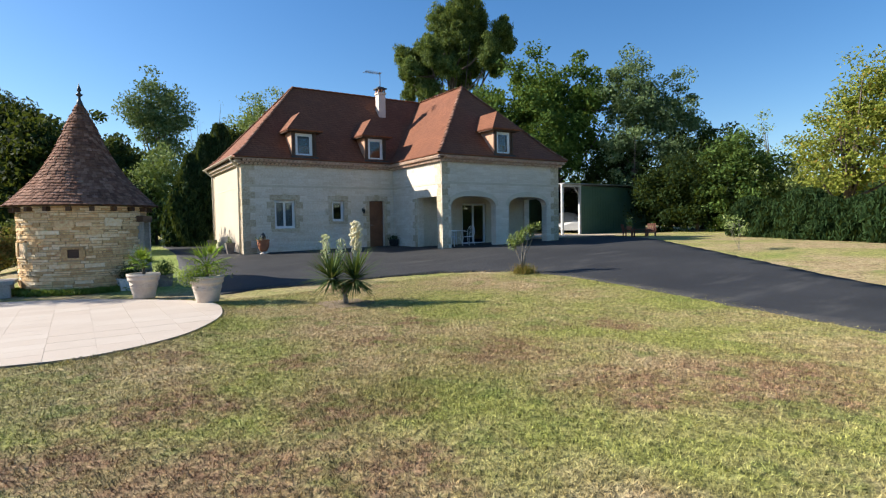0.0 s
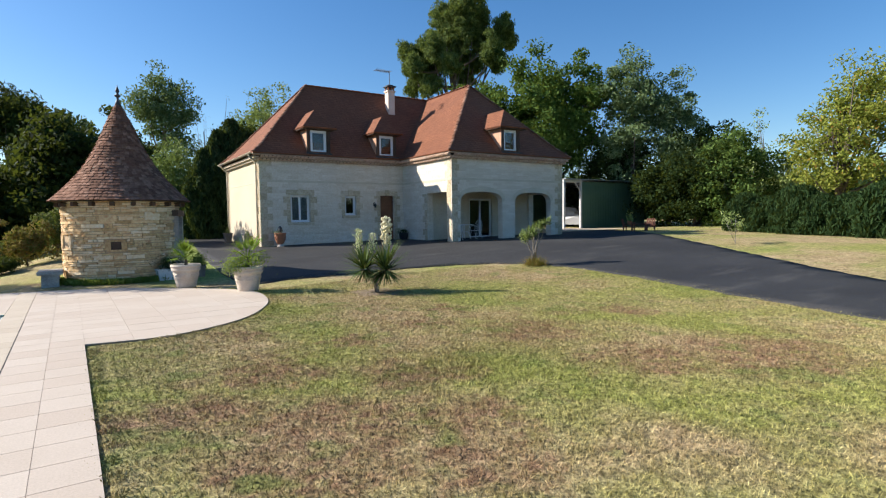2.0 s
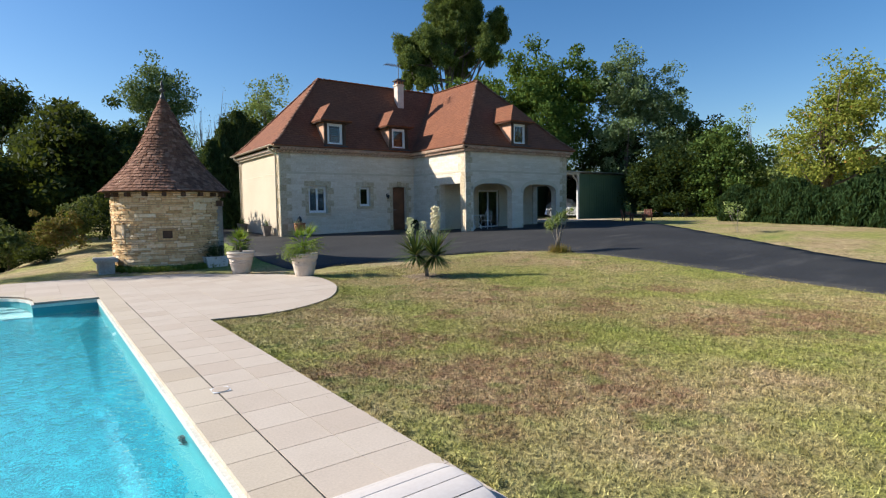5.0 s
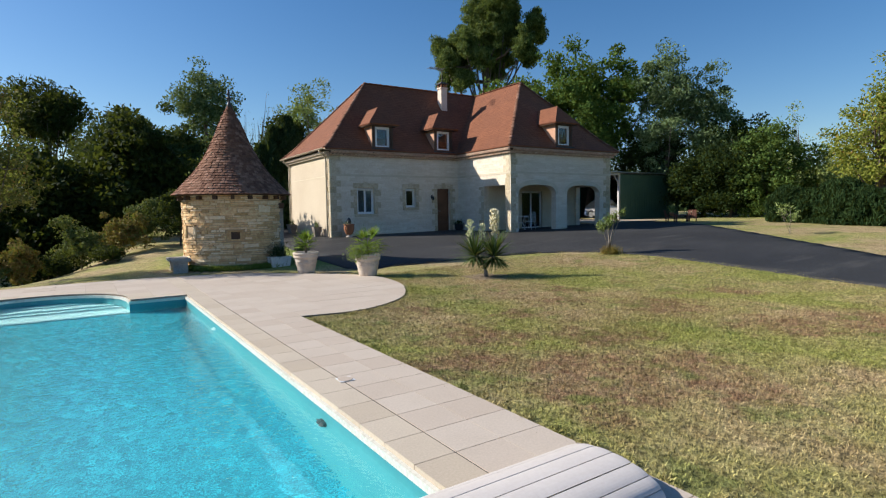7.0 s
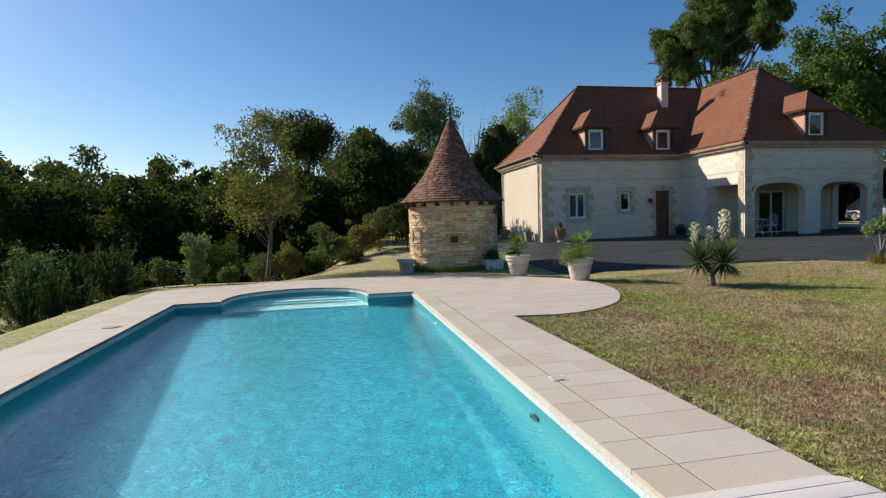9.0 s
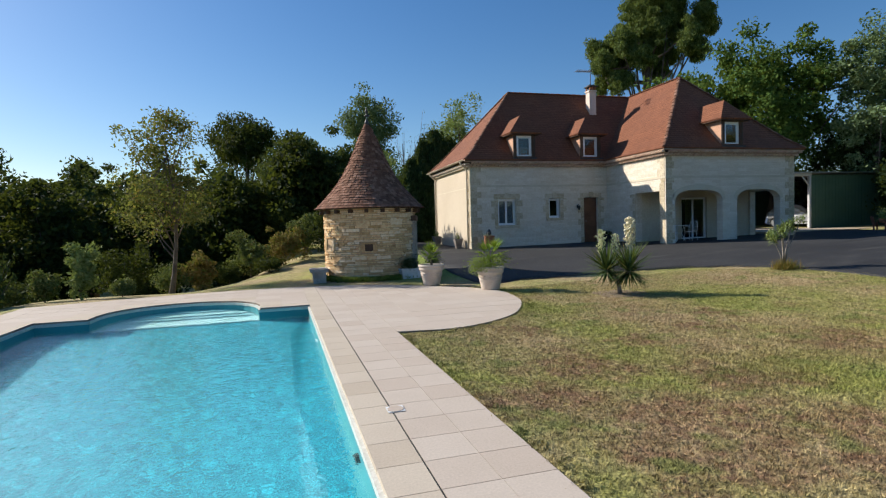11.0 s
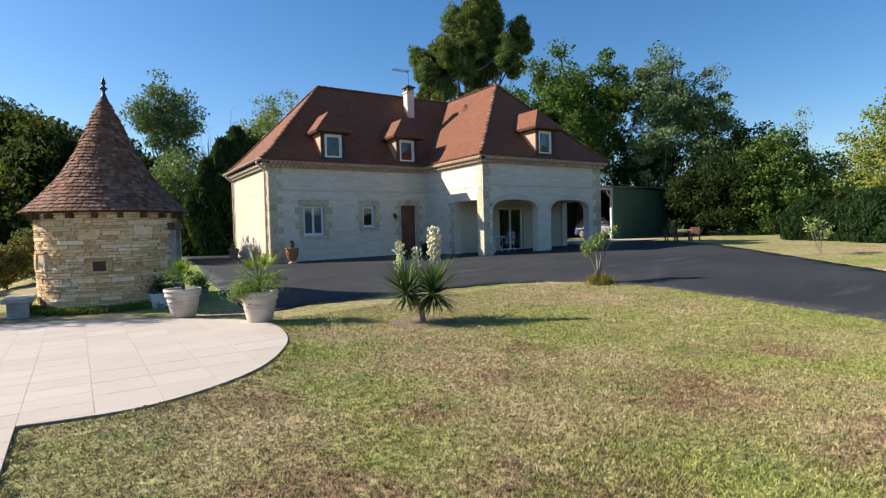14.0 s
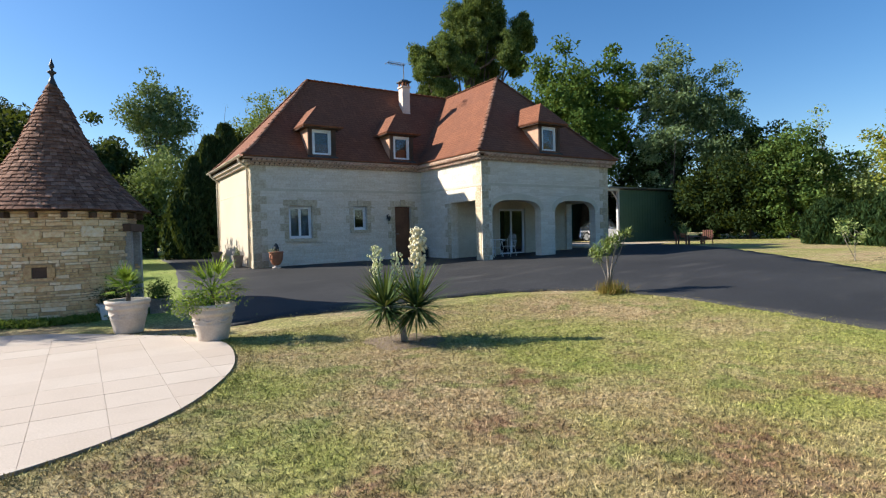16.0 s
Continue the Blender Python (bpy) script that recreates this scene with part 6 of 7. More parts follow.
# ---- carport, car and garden seats ----
def build_carport():
    x, y = 26.2, 24.3
    ob = tagged(empty("carport", x, y, gz(x, y)), "open metal carport with dark green sheet wall", "carport")
    h = 2.98
    part("post", boxed(-0.07, -0.07, -0.1, 0.07, 0.07, h, bevel=0.008), PALE_METAL, ob, "pale steel post")
    part("post", boxed(-1.6, -0.07, -0.1, -1.46, 0.07, h, bevel=0.008), PALE_METAL, ob, "pale steel post")
    part("beam", boxed(-1.6, -0.075, h + 0.002, 0.075, 0.075, h + 0.16, bevel=0.008), PALE_METAL, ob, "pale steel beam")
    bm = tube(bmesh.new(), [(-0.02, 0, h - 0.55), (-0.55, 0, h + 0.02)], [0.04, 0.04], 4)
    part("brace", bm, PALE_METAL, ob, "diagonal brace")
    for i in range(26):
        u = 0.08 + 0.25 * i
        bm = boxed(u, 0.0, -0.1, u + 0.25, 0.012, h + 0.08)
        box(bm, u + 0.10, -0.012, -0.1, u + 0.14, 0.0, h + 0.08, bevel=0.004)
        part("wall_sheet", bm, GREEN_METAL, ob, "ribbed dark green sheet")
    part("roof", boxed(-1.6, -0.25, h + 0.17, 6.7, 7.0, h + 0.23), GREY_METAL, ob, "flat metal roof")
    part("back_wall", boxed(-6.2, 6.8, -0.1, 6.6, 6.86, h + 0.16), GREEN_METAL, ob, "dark green back wall")
    part("side_wall", boxed(6.5, 0.05, -0.1, 6.56, 6.78, h + 0.16), GREEN_METAL, ob, "dark green inner wall")
    part("slab", boxed(-6.3, -1.0, -0.3, 6.5, 6.8, 0.02), JOINT, ob, "sandy concrete floor")
    band = boxed(-6.5, -3.4, -0.3, 3.2, -1.02, 0.018)
    part("apron", band, SANDY, ob, "pale sandy strip before the carport")


SANDY = plain("pale_sand", (0.40, 0.31, 0.21), (0.50, 0.40, 0.28), 0.95, 1.2, 40, 0.5, 0.01)
build_carport()


def build_car():
    x, y = 28.4, 26.65
    ob = tagged(empty("car", x, y, gz(26.2, 24.3) + 0.02, 0), "silver hatchback parked nose-out in the carport", "car")
    prof = [(-2.05, 0.28), (-2.08, 0.50), (-2.02, 0.68), (-1.75, 0.80), (-1.05, 0.93), (-0.40, 1.38), (0.2, 1.50), (1.2, 1.46), (1.85, 1.05), (2.02, 0.95), (2.05, 0.35), (1.9, 0.22), (-1.9, 0.22)]
    bm = bmesh.new()
    rings = []
    for u, k, top in ((-0.86, 0.94, 0.90), (-0.80, 1.0, 0.97), (-0.4, 1.0, 1.0), (0.4, 1.0, 1.0), (0.80, 1.0, 0.97), (0.86, 0.94, 0.90)):
        rings.append([bm.verts.new((u * (1.0 if z < 0.95 else 0.80), p * k, 0.22 + (z - 0.22) * top)) for p, z in prof])
    for r, s in zip(rings, rings[1:]):
        for j in range(len(prof)):
            bm.faces.new((r[j], r[(j + 1) % len(prof)], s[(j + 1) % len(prof)], s[j]))
    bm.faces.new(rings[0])
    bm.faces.new(rings[-1][::-1])
    bmesh.ops.recalc_face_normals(bm, faces=bm.faces)
    body = part("body", bm, CAR_PAINT, ob)
    bm = bmesh.new()
    q = [bm.verts.new(p) for p in ((-0.66, -1.03, 0.965), (0.66, -1.03, 0.965), (0.58, -0.45, 1.375), (-0.58, -0.45, 1.375))]
    bm.faces.new(q)
    bmesh.ops.solidify(bm, geom=bm.faces[:], thickness=-0.012)
    part("windscreen", bm, CAR_GLASS, ob, "dark windscreen")
    for s in (-1, 1):
        bm = lathe(bmesh.new(), [(0.30, -0.09), (0.32, -0.05), (0.32, 0.05), (0.30, 0.09)], 24)
        for yy in (-1.3, 1.3):
            b2 = bm.copy()
            b2.transform(pose(s * 0.76, yy, 0.32, 0, 90, 0))
            w = part("wheel", b2, RUBBER, ob, "black tyre")
            b3 = lathe(bmesh.new(), [(0.20, -0.10), (0.20, 0.10)], 16)
            b3.transform(pose(s * 0.765, yy, 0.32, 0, 90, 0))
            part("rim", b3, GREY_METAL, w)
        bm.free()
        part("headlight", boxed(s * 0.62 - 0.17, -2.06, 0.60, s * 0.62 + 0.17, -1.88, 0.74, bevel=0.03), LAMP_GLASS, ob, "pale headlight")
        part("mirror", boxed(s * 0.93 - 0.09, -0.75, 0.96, s * 0.93 + 0.09, -0.65, 1.08, bevel=0.02), CAR_PAINT, ob)
    part("grille", boxed(-0.42, -2.075, 0.52, 0.42, -1.98, 0.66, bevel=0.02), RUBBER, ob, "dark grille")
    part("lower_grille", boxed(-0.6, -2.09, 0.28, 0.6, -1.98, 0.42, bevel=0.02), RUBBER, ob, "dark lower grille")
    part("number_plate", boxed(-0.26, -2.10, 0.43, 0.26, -2.06, 0.53, bevel=0.005), WHITE_PVC, ob, "white plate")


build_car()


def build_garden_chair(x, y, turn, plant):
    z = gz(x, y)
    k = 0.72
    ob = tagged(empty("wooden_chair", x, y, z, turn), "weathered reddish wooden garden chair with a potted plant on it" if plant else "weathered reddish reclining wooden garden chair", "chair", "chairs by the drive")
    ob.scale = (k, k, k)
    for k in range(5):
        u = -0.24 + 0.11 * k
        part("seat_slat", boxed(-0.30, u, 0.40 - 0.02 * k, 0.30, u + 0.085, 0.42 - 0.02 * k, bevel=0.004), RED_WOOD, ob)
    for k in range(5):
        u = -0.28 + 0.12 * k
        part("back_slat", boxed(u, 0.28, 0.36, u + 0.085, 0.30, 1.0, bevel=0.004, m=pose(0, 0.02, 0, -14)), RED_WOOD, ob)
    for sx in (-1, 1):
        part("leg", boxed(sx * 0.30 - 0.025, -0.30, -0.02, sx * 0.30 + 0.025, -0.22, 0.60, bevel=0.005), RED_WOOD, ob)
        part("leg", boxed(sx * 0.30 - 0.025, 0.30, -0.02, sx * 0.30 + 0.025, 0.38, 0.55, bevel=0.005), RED_WOOD, ob)
        part("arm", boxed(sx * 0.31 - 0.06, -0.36, 0.60, sx * 0.31 + 0.06, 0.36, 0.63, bevel=0.006), RED_WOOD, ob)
    if plant:
        pot = tagged(empty("small_potted_plant", x, y, z + 0.345), "small leafy plant in a clay pot on the chair", "potted plant")
        part("pot", lathe(bmesh.new(), [(0.09, -0.01), (0.13, 0.16), (0.14, 0.2), (0.0, 0.18)], 16, close=False), TERRACOTTA, pot)
        g = np.random.default_rng(6)
        c = g.standard_normal((260, 3)) * np.array([0.09, 0.09, 0.12]) + np.array([0, 0, 0.36])
        mpart("leaves", quads_mesh("leaves", leaf_cards(c, 0.09, g, 0.6, 0.4), 4, OLEANDER), pot)


build_garden_chair(23.55, 18.45, 20, True)
build_garden_chair(24.35, 17.75, -60, False)
tb = tagged(empty("low_wooden_table", 23.95, 18.1, gz(23.95, 18.1), -35), "low reddish wooden garden table", "table")
part("tabletop", boxed(-0.4, -0.22, 0.34, 0.4, 0.22, 0.38, bevel=0.006), RED_WOOD, tb)
for sx in (-1, 1):
    for sy in (-1, 1):
        part("leg", boxed(sx * 0.34 - 0.03, sy * 0.16 - 0.03, -0.02, sx * 0.34 + 0.03, sy * 0.16 + 0.03, 0.34), RED_WOOD, tb)

# ---- trees and shrubs ----
def pine_lobes():
    """Upright tufted lobes of the pine's crown: along its width, height, half width, half height."""
    out = []
    for k, (u, z, r, h) in enumerate(((-4.9, 16.3, 0.85, 1.2), (-3.7, 16.8, 0.75, 1.5), (-4.3, 14.5, 1.0, 1.3), (-2.7, 14.5, 1.2, 1.4), (-1.8, 19.5, 1.0, 1.9), (-0.8, 18.8, 1.0, 2.1), (-2.3, 18.2, 0.9, 1.5), (0.9, 20.5, 1.7, 1.3),
                                      (2.0, 19.9, 1.3, 1.7), (0.0, 16.4, 1.4, 1.5), (-1.0, 15.0, 1.5, 1.2), (1.4, 15.6, 1.2, 1.2), (4.1, 18.7, 1.0, 1.6), (3.3, 17.6, 1.2, 1.5), (5.0, 18.2, 0.6, 1.1), (2.7, 16.0, 1.1, 1.5), (-3.1, 15.6, 1.0, 1.4), (1.2, 18.0, 1.2, 1.2), (0.2, 18.6, 1.6, 1.8), (2.4, 18.2, 1.4, 1.5), (-2.4, 16.6, 1.4, 1.3), (-1.2, 17.0, 1.6, 1.4),
                                      (-4.2, 13.4, 1.0, 1.1), (-2.8, 13.1, 1.1, 1.0), (0.6, 14.3, 1.2, 1.0), (3.4, 15.4, 1.1, 1.2), (0.0, 21.0, 1.2, 1.0))):
        back = 1.6 * math.sin(k * 2.4) - (0.9 if z < 17 else 0.0)
        out.append(((0.84 * u + 0.55 * back, -0.55 * u + 0.84 * back, z), (r * 1.0, r * 1.0, h * 0.96), 0.02 + 0.026 * r * h))
    return out


tree("pine_tree", "tall umbrella pine with dense dark needles behind the house", 29.8, 42.8, 22.0, 11.0, 5.2, PINE, 0.44, 620, 80, 0.46, 0.42, BARK, 101, hollow=0.35, lumpy=0.2, up=1.2, slim=0.2, base_z=0.9, branches=40, crowns=pine_lobes())
tree("oak_tree", "broad green oak behind the porch wing", 30.0, 30.6, 14.2, 3.0, 4.8, BROADLEAF, 0.36, 270, 70, 0.9, 0.32, BARK, 102, hollow=0.3, lumpy=0.28, base_z=1.0)
tree("oak_tree", "green oak behind the house roof", 25.8, 34.5, 12.0, 3.0, 3.6, BROADLEAF, 0.38, 170, 66, 0.9, 0.3, BARK, 112, hollow=0.4, lumpy=0.28, base_z=1.0)
tree("ash_tree", "airy grey-green ash with sky showing through its crown", 32.6, 24.6, 13.3, 2.4, 3.2, ASHLEAF, 0.28, 205, 64, 0.72, 0.2, BARK, 103, hollow=0.25, lumpy=0.3, base_z=1.0, branches=20,
     crowns=[((-0.4, 0.4, 9.6), (2.4, 2.4, 2.8), 0.42), ((1.6, -1.4, 8.0), (2.2, 2.2, 2.4), 0.26), ((-0.6, 0.5, 6.2), (2.6, 2.6, 2.6), 0.28), ((1.5, -1.6, 5.6), (2.0, 2.0, 2.2), 0.22)])
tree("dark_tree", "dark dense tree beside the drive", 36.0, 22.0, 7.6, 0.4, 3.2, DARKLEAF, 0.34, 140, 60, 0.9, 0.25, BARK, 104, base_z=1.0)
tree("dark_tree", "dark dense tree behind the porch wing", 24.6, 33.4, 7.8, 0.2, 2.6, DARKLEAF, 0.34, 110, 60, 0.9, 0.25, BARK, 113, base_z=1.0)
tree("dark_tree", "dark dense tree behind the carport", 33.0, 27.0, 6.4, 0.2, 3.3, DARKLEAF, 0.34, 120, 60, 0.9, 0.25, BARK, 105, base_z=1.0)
tree("dark_tree", "undergrowth tree beside the drive, shade put in its leaf colour", 31.6, 21.6, 5.0, 0.0, 2.5, DARKLEAF, 0.30, 130, 60, 0.8, 0.2, BARK, 106, base_z=1.0)
tree("laurel_bush", "tall glossy laurel with bright green leaves", 32.2, 17.6, 5.9, 0.2, 2.4, LAUREL, 0.27, 150, 60, 0.7, 0.16, BARK, 107, base_z=0.95, lumpy=0.4, hollow=0.55)
tree("laurel_bush", "laurel by the hedge, leaves painted dark as shade", 31.4, 19.6, 5.0, 0.0, 2.0, DARKLEAF, 0.27, 110, 60, 0.7, 0.14, BARK, 108, base_z=0.95, lumpy=0.4)
tree("laurel_bush", "light green bush behind the hedge", 33.6, 15.6, 4.6, 0.2, 1.9, OLEANDER, 0.24, 70, 45, 0.7, 0.1, BARK, 117, base_z=0.95, lumpy=0.4)
tree("slender_sapling", "slender wispy sapling against the sky", 36.2, 17.9, 8.0, 1.5, 0.7, OLEANDER, 0.2, 24, 16, 0.5, 0.06, BARK, 118, base_z=0.95, hollow=0.1)
tree("autumn_tree", "large yellowing tree with a few orange leaves", 28.6, 10.7, 8.0, 1.6, 3.0, AUTUMN, 0.22, 170, 50, 0.62, 0.24, BARK, 109, hollow=0.3, lumpy=0.3, base_z=0.9, branches=30,
     crowns=[((0.0, 0.0, 3.9), (2.7, 2.7, 2.2), 0.6), ((0.5, -0.9, 6.0), (1.7, 1.7, 2.1), 0.4)])
tree("autumn_tree", "yellowing tree beyond the hedge", 28.3, 3.5, 7.6, 1.4, 3.2, AUTUMN, 0.26, 130, 60, 0.8, 0.24, BARK, 119, hollow=0.35, base_z=0.8)


def hedge_bush(x, y, h, seed):
    rng = np.random.default_rng(seed)
    ob = tagged(empty("hedge_conifer", x, y, gz(x, y)), "dark green feathery conifer clipped into the hedge", "hedge", "conifers of the boundary hedge")
    n = 7200
    a, s = rng.random(n) * 6.283, rng.random(n)
    r = 0.95 * np.sqrt(np.clip(1 - s**3, 0, 1)) * (0.55 + 0.45 * rng.random(n)) * (1 + 0.18 * np.sin(5 * a + seed) * np.sin(7 * s + seed))
    c = np.stack([r * np.cos(a), r * np.sin(a), 0.05 + s * h], -1)
    part("trunk", tube(bmesh.new(), [(0, 0, -0.05), (0, 0, h * 0.7)], [0.07, 0.03], 6), BARK, ob)
    mpart("foliage", quads_mesh("foliage", leaf_cards(c, 0.27, rng, 1.8, 0.2), 4, HEDGE), ob)


for k in range(2, 16):
    s = k / 14
    hedge_bush(26.2 - 5.0 * s ** 0.8 + 0.15 * math.sin(k * 2.1), 14.9 - 13.3 * s + 0.2 * math.sin(k * 1.3), 1.75 + 0.25 * math.sin(k * 1.7) - 0.2 * s, 200 + k)

# behind the tower and the house's left end
tree("round_tree", "round-headed green tree beyond the garden", 5.6, 54.6, 15.0, 5.0, 3.2, ASHLEAF, 0.36, 130, 60, 0.95, 0.25, BARK, 121, hollow=0.3, lumpy=0.25, base_z=0.2, crowns=[((0, 0, 11.6), (3.2, 3.2, 3.3), 0.7), ((0.2, 0, 7.4), (2.8, 2.8, 2.4), 0.3)])
tree("yellow_green_tree", "yellow-green tree behind the roof", 11.6, 43.8, 12.2, 3.0, 2.4, OLEANDER, 0.28, 90, 46, 0.8, 0.18, BARK, 122, hollow=0.25, lumpy=0.4, base_z=0.8)
tree("bare_tree", "nearly leafless grey tree", 9.8, 50.5, 12.0, 4.5, 1.8, ASHLEAF, 0.2, 40, 3, 0.4, 0.14, PALE_BARK, 123, hollow=0.4, base_z=0.4, branches=38)
tree("bare_tree", "nearly leafless grey tree", 8.3, 51.5, 11.2, 4.5, 1.5, ASHLEAF, 0.2, 36, 2, 0.4, 0.12, PALE_BARK, 124, hollow=0.4, base_z=0.4, branches=34)


def cypress(x, y, h, r, seed):
    rng = np.random.default_rng(seed)
    ob = tagged(empty("cypress", x, y, gz(x, y)), "narrow dark green cypress", "tree", "cypresses beside the house")
    n = 8200
    a, s = rng.random(n) * 6.283, rng.random(n)
    rr = r * np.clip(1.18 - s**2.6, 0.1, 1) * (0.7 + 0.3 * rng.random(n)) * (1 + 0.22 * np.sin(4 * a + seed + 6 * s))
    c = np.stack([rr * np.cos(a), rr * np.sin(a), 0.1 + s * h], -1)
    part("trunk", tube(bmesh.new(), [(0, 0, -0.1), (0, 0, h * 0.8)], [0.12, 0.03], 7), BARK, ob)
    mpart("foliage", quads_mesh("foliage", leaf_cards(c, 0.34, rng, 2.2, 0.3), 4, CYPRESS), ob)


for k, (x, y, h, r) in enumerate(((6.55, 33.2, 6.7, 1.15), (5.75, 33.0, 6.0, 1.15), (5.0, 32.8, 4.9, 1.1), (4.5, 32.6, 3.6, 0.95), (7.4, 34.2, 5.6, 1.0))):
    cypress(x, y, h, r, 130 + k)
tree("light_bush", "light green bushy tree behind the tower", 3.5, 36.6, 6.0, 0.2, 1.7, OLEANDER, 0.26, 110, 50, 0.75, 0.1, BARK, 133, base_z=0.5)
tree("light_bush", "dark bushy tree behind the tower", 2.4, 38.5, 5.2, 0.2, 2.4, DARKLEAF, 0.28, 100, 50, 0.8, 0.14, BARK, 134, base_z=0.4)
tree("autumn_maple", "slim young maple with browning leaves beyond the pool", -6.15, 19.1, 6.5, 1.4, 1.25, MAPLE, 0.15, 120, 34, 0.42, 0.085, BARK, 135, hollow=0.25, lumpy=0.25, branches=26,
     crowns=[((-0.05, 0, 2.9), (1.7, 1.7, 1.4), 0.55), ((0.05, 0, 5.0), (1.15, 1.15, 1.5), 0.45)])

# far pine and woodland on the falling ground
tree("far_pine", "dark flat-topped pine above the woods", -8.2, 79.6, 21.6, 13.8, 4.7, DARKLEAF, 0.75, 150, 55, 1.4, 0.4, BARK, 141, hollow=0.3, up=0.7, slim=0.3, base_z=-3.9, shape=1.0)
for k, (x, y, h, r, mat) in enumerate(((-3.4, 50, 9.2, 3.4, WOODS), (-2.0, 41, 7.4, 2.6, WOODS), (-7.5, 45, 8.8, 3.2, WOODS), (-11.5, 43, 8.6, 3.0, WOODS), (-15.5, 42.5, 7.8, 3.2, WOODS), (-20.8, 41, 7.6, 3.4, WOODS), (-25.5, 39.5, 8.6, 3.4, WOODS),
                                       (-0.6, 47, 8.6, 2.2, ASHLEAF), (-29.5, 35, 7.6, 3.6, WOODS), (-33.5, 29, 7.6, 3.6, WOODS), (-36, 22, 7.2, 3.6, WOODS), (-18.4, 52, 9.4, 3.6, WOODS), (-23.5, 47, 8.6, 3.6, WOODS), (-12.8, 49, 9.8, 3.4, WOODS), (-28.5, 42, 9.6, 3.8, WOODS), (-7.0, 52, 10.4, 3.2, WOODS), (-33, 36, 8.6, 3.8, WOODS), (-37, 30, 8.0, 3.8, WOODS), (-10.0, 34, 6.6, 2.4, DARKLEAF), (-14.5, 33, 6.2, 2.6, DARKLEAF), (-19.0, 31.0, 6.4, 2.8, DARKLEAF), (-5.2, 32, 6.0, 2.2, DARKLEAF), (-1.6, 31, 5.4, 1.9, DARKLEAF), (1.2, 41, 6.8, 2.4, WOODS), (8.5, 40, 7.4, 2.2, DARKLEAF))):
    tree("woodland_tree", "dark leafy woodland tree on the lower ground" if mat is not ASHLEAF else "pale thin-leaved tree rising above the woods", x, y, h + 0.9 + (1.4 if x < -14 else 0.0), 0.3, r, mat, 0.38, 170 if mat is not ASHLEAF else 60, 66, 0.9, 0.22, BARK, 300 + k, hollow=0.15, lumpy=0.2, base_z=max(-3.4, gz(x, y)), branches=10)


def far_woods():
    """Dense wood that closes the distance all round."""
    rng = np.random.default_rng(55)
    pts = []
    for a in np.arange(-70, 400, 2.2):
        d = 72 + 9 * rng.random()
        t = radians(a)
        x, y = d * math.cos(t), d * math.sin(t)
        low = max(-3.2, gz(x, y))
        h = 5.8 + 2.6 * rng.random() + (5.6 if low < -1 else 0.0)
        if x > 0 and y < 50:
            h -= 2.5
        _, p = crown_points(rng, (x, y, low + h * 0.5), (3.4, 3.4, h * 0.5), 40, 48, 1.3, 0.35, 0.25)
        pts.append(p)
    p = np.concatenate(pts)
    return tagged(new("far_woods", quads_mesh("far_woods", leaf_cards(p, 0.85, rng, 0.0, 0.7), 4, WOODS)), "dense dark green woods in the distance", "woods", kind="stuff")


far_woods()

# shrubs along the edge of the slope
for k, (x, y, h, r, mat, label) in enumerate((
        (-7.7, 16.4, 1.55, 0.26, OLEANDER, "small leafy young shrub at the terrace edge"), (-8.5, 16.2, 0.85, 0.34, SHRUB, "low leafy shrub at the terrace edge"), (-6.9, 16.9, 0.45, 0.3, SHRUB, "low shrub at the terrace edge"),
        (-5.6, 21.6, 1.6, 0.55, RUSTY, "yellowing shrub on the slope"), (-6.7, 21.5, 1.2, 0.6, SHRUB, "grey-green shrub on the slope"), (-4.0, 23.6, 2.0, 0.85, SHRUB, "bushy shrub with yellow tints"), (-2.6, 24.2, 1.7, 0.8, RUSTY, "yellowing bushy shrub on the slope"),
        (-1.8, 25.6, 2.0, 0.8, SHRUB, "bushy green shrub on the slope"), (-4.7, 22.0, 0.8, 0.5, DARKLEAF, "low dark shrub on the slope"), (-3.2, 22.2, 0.7, 0.5, DARKLEAF, "low dark shrub on the slope"), (-16.0, 25.5, 5.0, 2.4, ASHLEAF, "rounded grey-green willow bush"), (-12.5, 24.0, 2.6, 1.4, WOODS, "dark bush on the slope"),
        (-9.0, 25.0, 2.4, 1.4, DARKLEAF, "dark bush on the slope"), (-17.5, 20.0, 3.0, 1.6, WOODS, "dark bush on the slope"), (-0.6, 24.6, 2.4, 0.9, DARKLEAF, "dark bush behind the tower"))):
    tree("shrub", label, x, y, h, 0.05, r, mat, 0.10 if h < 1.5 else 0.15, int(34 + 30 * r), 42, 0.16 + 0.14 * r, 0.02 + 0.01 * h, BARK, 400 + k, hollow=0.2, lumpy=0.35, branches=8, category="shrub")


def juniper(x, y, h, seed):
    rng = np.random.default_rng(seed)
    ob = tagged(empty("juniper", x, y, gz(x, y)), "spiky dark green juniper on the slope", "shrub", "junipers on the slope")
    tips = [np.array([rng.normal(0, 0.32), rng.normal(0, 0.32), h * rng.uniform(0.6, 1.0)]) for _ in range(26)]
    bm = bmesh.new()
    c = []
    for t in tips:
        tube(bm, [(0, 0, -0.05), t * 0.5, t], [0.018, 0.012, 0.004], 4)
        for s in rng.random(60):
            c.append(t * (0.15 + 0.85 * s) + rng.standard_normal(3) * 0.07 * (1.2 - s))
    part("stems", bm, BARK, ob)
    mpart("foliage", quads_mesh("foliage", leaf_cards(np.array(c), 0.16, rng, 1.8, 0.3), 4, CYPRESS), ob)


for k, (x, y, h) in enumerate(((-10.0, 16.4, 1.75), (-9.5, 15.6, 1.35), (-10.5, 15.4, 1.75), (-10.3, 13.9, 1.2), (-11.2, 14.6, 1.9))):
    juniper(x, y, h, 500 + k)


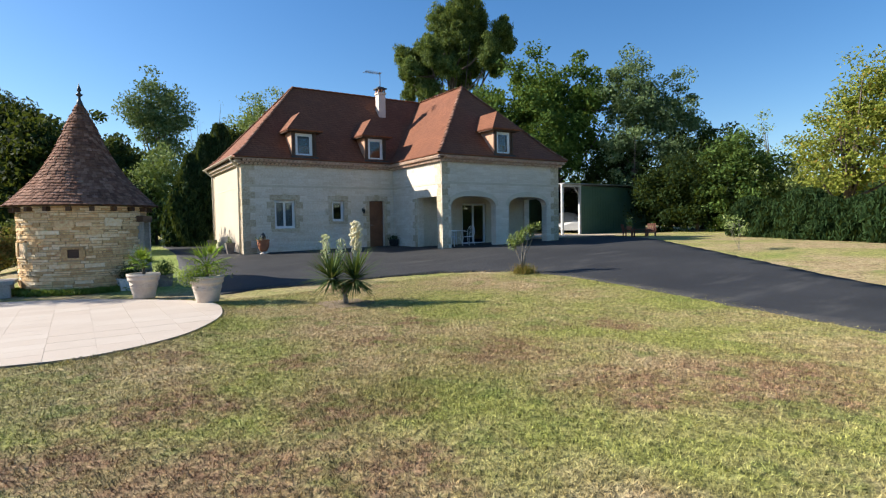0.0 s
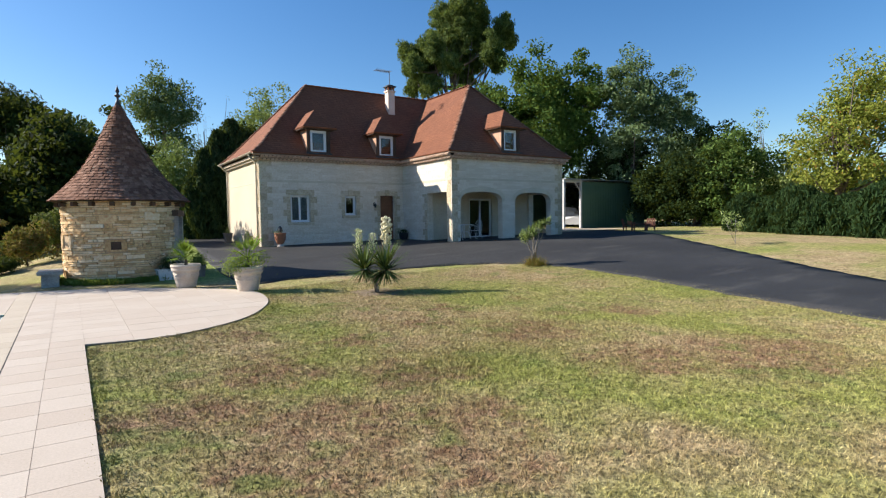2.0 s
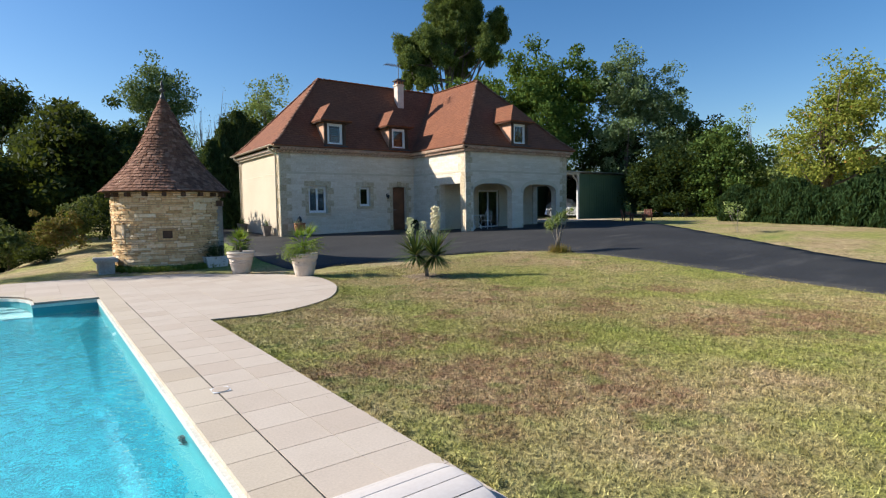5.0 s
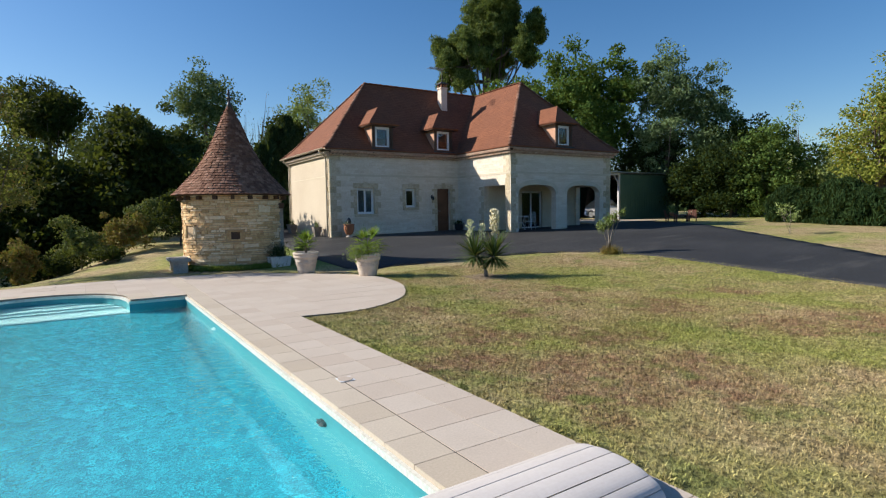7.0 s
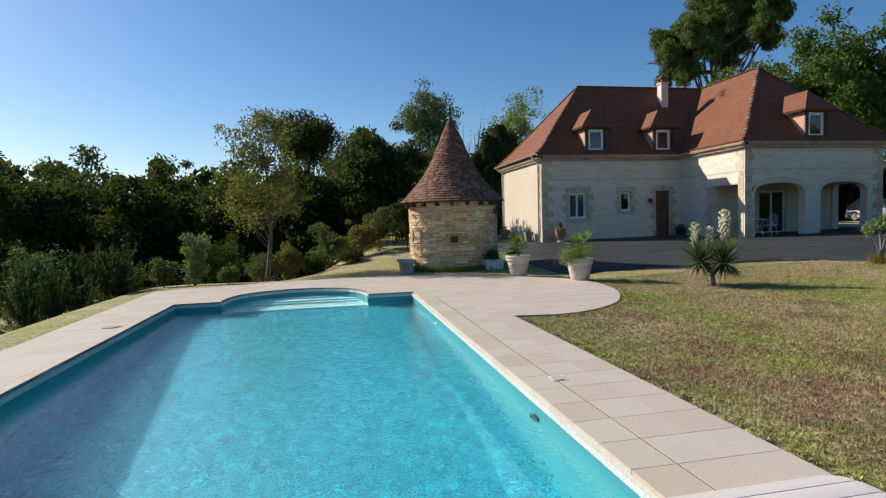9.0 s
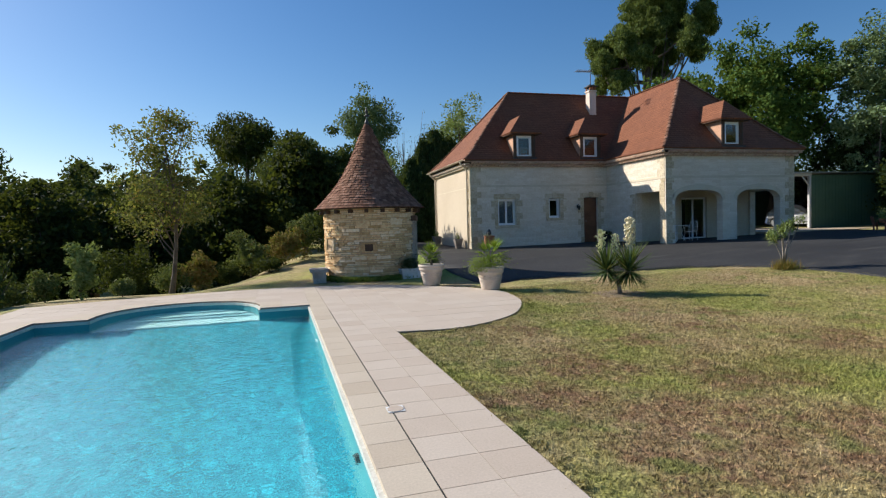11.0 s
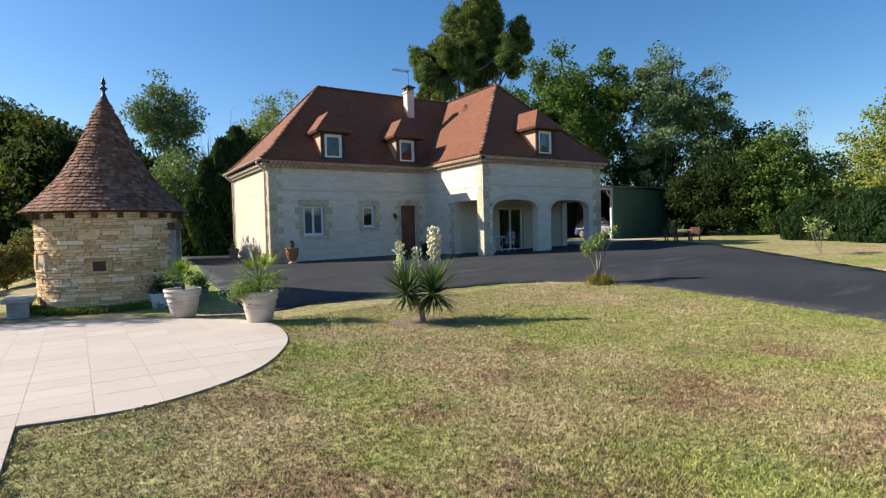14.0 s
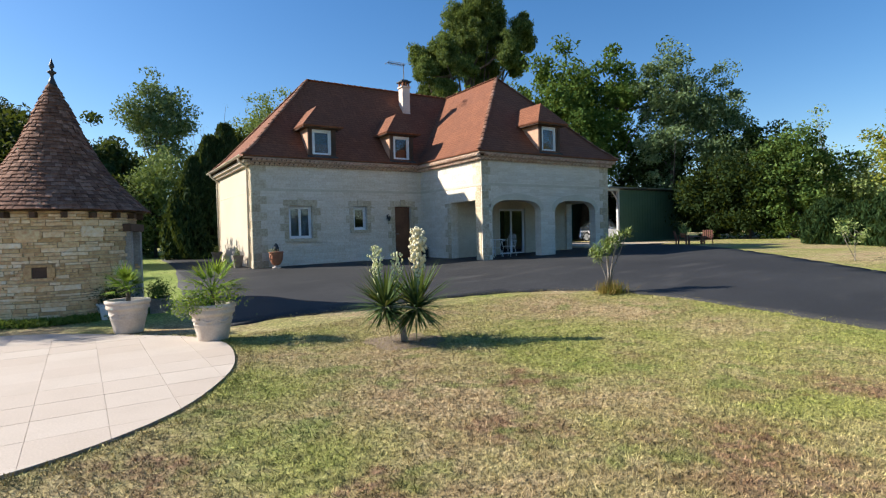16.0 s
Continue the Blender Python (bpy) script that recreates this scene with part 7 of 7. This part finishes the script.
def weeds(name, label, spots, n, size, mat, seed):
    rng = np.random.default_rng(seed)
    c = []
    for x, y, r in spots:
        p = rng.standard_normal((n, 2)) * r * 0.5 + (x, y)
        z = ground_z(p[:, 0], p[:, 1]) + rng.random(n) * size * 1.2
        c.append(np.c_[p, z])
    return tagged(new(name, quads_mesh(name, leaf_cards(np.concatenate(c), size, rng, 1.2, 0.25), 4, mat)), label, "grass", kind="stuff")


weeds("tall_grass", "longer green grass at the foot of the tower", [(TX + (TR + 0.1) * math.cos(radians(a)), TY + (TR + 0.1) * math.sin(radians(a)), 0.24) for a in range(-170, -40, 9)], 420, 0.10, WEED, 61)
weeds("edge_grass", "ragged grass along the paving edge", [(x + 0.13, y - 0.09, 0.10) for x, y in smooth_line(TERRACE_EDGE, 4)[3:28]] + [(-0.93 + 0.018 * (11.3 - y), y, 0.07) for y in np.arange(1.0, 7.6, 0.3)], 80, 0.034, BLADES, 62)
weeds("drive_edge_grass", "ragged grass along the edge of the drive", [(x - 0.08 + 0.1 * math.sin(9 * y + 5 * x), y - 0.05 + 0.1 * math.sin(7 * x), 0.3) for x, y in smooth_line(DRIVE_INNER, 5)[12:85]], 45, 0.03, BLADES, 63)

# ---- paving pieces of the terrace ----
def build_terrace():
    pavement = tagged(empty("pavement", -4.0, 6.0, 0.0), "cream paving stones round the pool", "terrace", kind="structure")
    inv = pavement.matrix_world.inverted()
    # bedding under the stones, open over the pool
    w = 0.025
    grow = [(POOL["x0"] - w, POOL["y0"] - w), (POOL["x1"] + w, POOL["y0"] - w), (POOL["x1"] + w, POOL["y1"] + w), (ARC_X1 + w, POOL["y1"] + w)]
    grow += arc_line(ARC_X0 - w, ARC_X1 + w, POOL["y1"] + 0.14, ARC_TOP + 0.03) + [(ARC_X0 - w, POOL["y1"] + w), (POOL["x0"] - w, POOL["y1"] + w)]
    bm = slab([TERRACE, grow], 0.09, lambda u, w, h: inv @ Vector((u, w, PAVE_Z - 0.006 - h)))
    part("bedding", bm, JOINT, pavement, "recessed paving joints")
    cols = [-2.07, -1.75, -1.37, -1.0] + [round(-1.0 + 0.55 * k, 3) for k in range(1, 7)]
    left = [-2.07 - 0.55 * k for k in range(1, 12)][::-1]
    cols = left + cols
    count = 0
    for i, (x0, x1) in enumerate(zip(cols, cols[1:])):
        coping = abs(x0 + 2.07) < 0.01
        pitch = 0.40 if -2.1 < x0 < -0.9 else 0.55
        rows = np.arange(-2.6, 15.6, pitch)
        for y0 in rows:
            y1 = y0 + pitch
            g = 0.0035 if -2.1 < x0 < -0.9 else 0.002
            loop = clip_cell(TERRACE, x0 + 0.0015, y0 + g, x1 - 0.0015 - (0.012 if coping else 0), y1 - g)
            if len(loop) < 3 or abs(area(loop)) < 0.004:
                continue
            mid = ((x0 + x1) / 2, (y0 + y1) / 2)
            near_pool = any(inside(p, grow) for p in ((x0 + 0.02, y0 + 0.02), (x1 - 0.02, y0 + 0.02), (x0 + 0.02, y1 - 0.02), (x1 - 0.02, y1 - 0.02), mid)) or any(x0 < p[0] < x1 and y0 < p[1] < y1 for p in grow)
            lift = PAVE_Z + 0.0016 * math.sin(i * 12.9898 + y0 * 78.233)
            if near_pool:
                v, tris = fill([loop, grow])
                tris = [t for t in tris if inside(((v[t[0]].x + v[t[1]].x + v[t[2]].x) / 3, (v[t[0]].y + v[t[1]].y + v[t[2]].y) / 3), loop)]
                if not tris:
                    continue
                bm = bmesh.new()
                used = {}
                for t in tris:
                    f = []
                    for k in t:
                        if k not in used:
                            used[k] = bm.verts.new(inv @ Vector((v[k].x, v[k].y, lift)))
                        f.append(used[k])
                    bm.faces.new(f)
                rim = [e for e in bm.edges if e.is_boundary]
                for gm in bmesh.ops.extrude_edge_only(bm, edges=rim)["geom"]:
                    if isinstance(gm, bmesh.types.BMVert):
                        gm.co.z -= 0.035
                bmesh.ops.recalc_face_normals(bm, faces=bm.faces)
            else:
                if area(loop) < 0:
                    loop = loop[::-1]
                bm = bmesh.new()
                a = [bm.verts.new(inv @ Vector((x, y, lift))) for x, y in loop]
                b = [bm.verts.new(inv @ Vector((x, y, lift - 0.035))) for x, y in loop]
                bm.faces.new(a)
                for k in range(len(a)):
                    bm.faces.new((a[k], b[k], b[(k + 1) % len(a)], a[(k + 1) % len(a)]))
            part("paving_stone", bm, COPING if coping or (near_pool and x0 < -2.0) else PAVE, pavement)
            count += 1
    # open expansion joint beside the coping
    part("expansion_joint", boxed(-1.765 + 4.0, -2.6 - 6, PAVE_Z - 0.02, -1.752 + 4.0, 10.4 - 6, PAVE_Z - 0.002), DARK_JOINT, pavement, "dark rubber expansion joint")
    lid = tagged(empty("skimmer_lid", -1.60, 4.47, PAVE_Z + 0.003, 0), "pale plastic skimmer lid set in the paving", "lid")
    part("rim", boxed(-0.075, -0.075, 0, 0.075, 0.075, 0.004, 0.002), TROUGH, lid)
    part("cover", lathe(bmesh.new(), [(0.07, 0.004), (0.07, 0.007), (0.065, 0.008)], 24), PAVE, lid)
    grate = tagged(empty("drain_cover", -7.15, 8.95, PAVE_Z + 0.003), "round sandy drain cover in the paving", "drain cover")
    part("disc", lathe(bmesh.new(), [(0.13, 0.0), (0.13, 0.006), (0.115, 0.009)], 24), JOINT, grate)


build_terrace()
bpy.data.objects["pavement"].matrix_world = POOL_TURN @ bpy.data.objects["pavement"].matrix_world
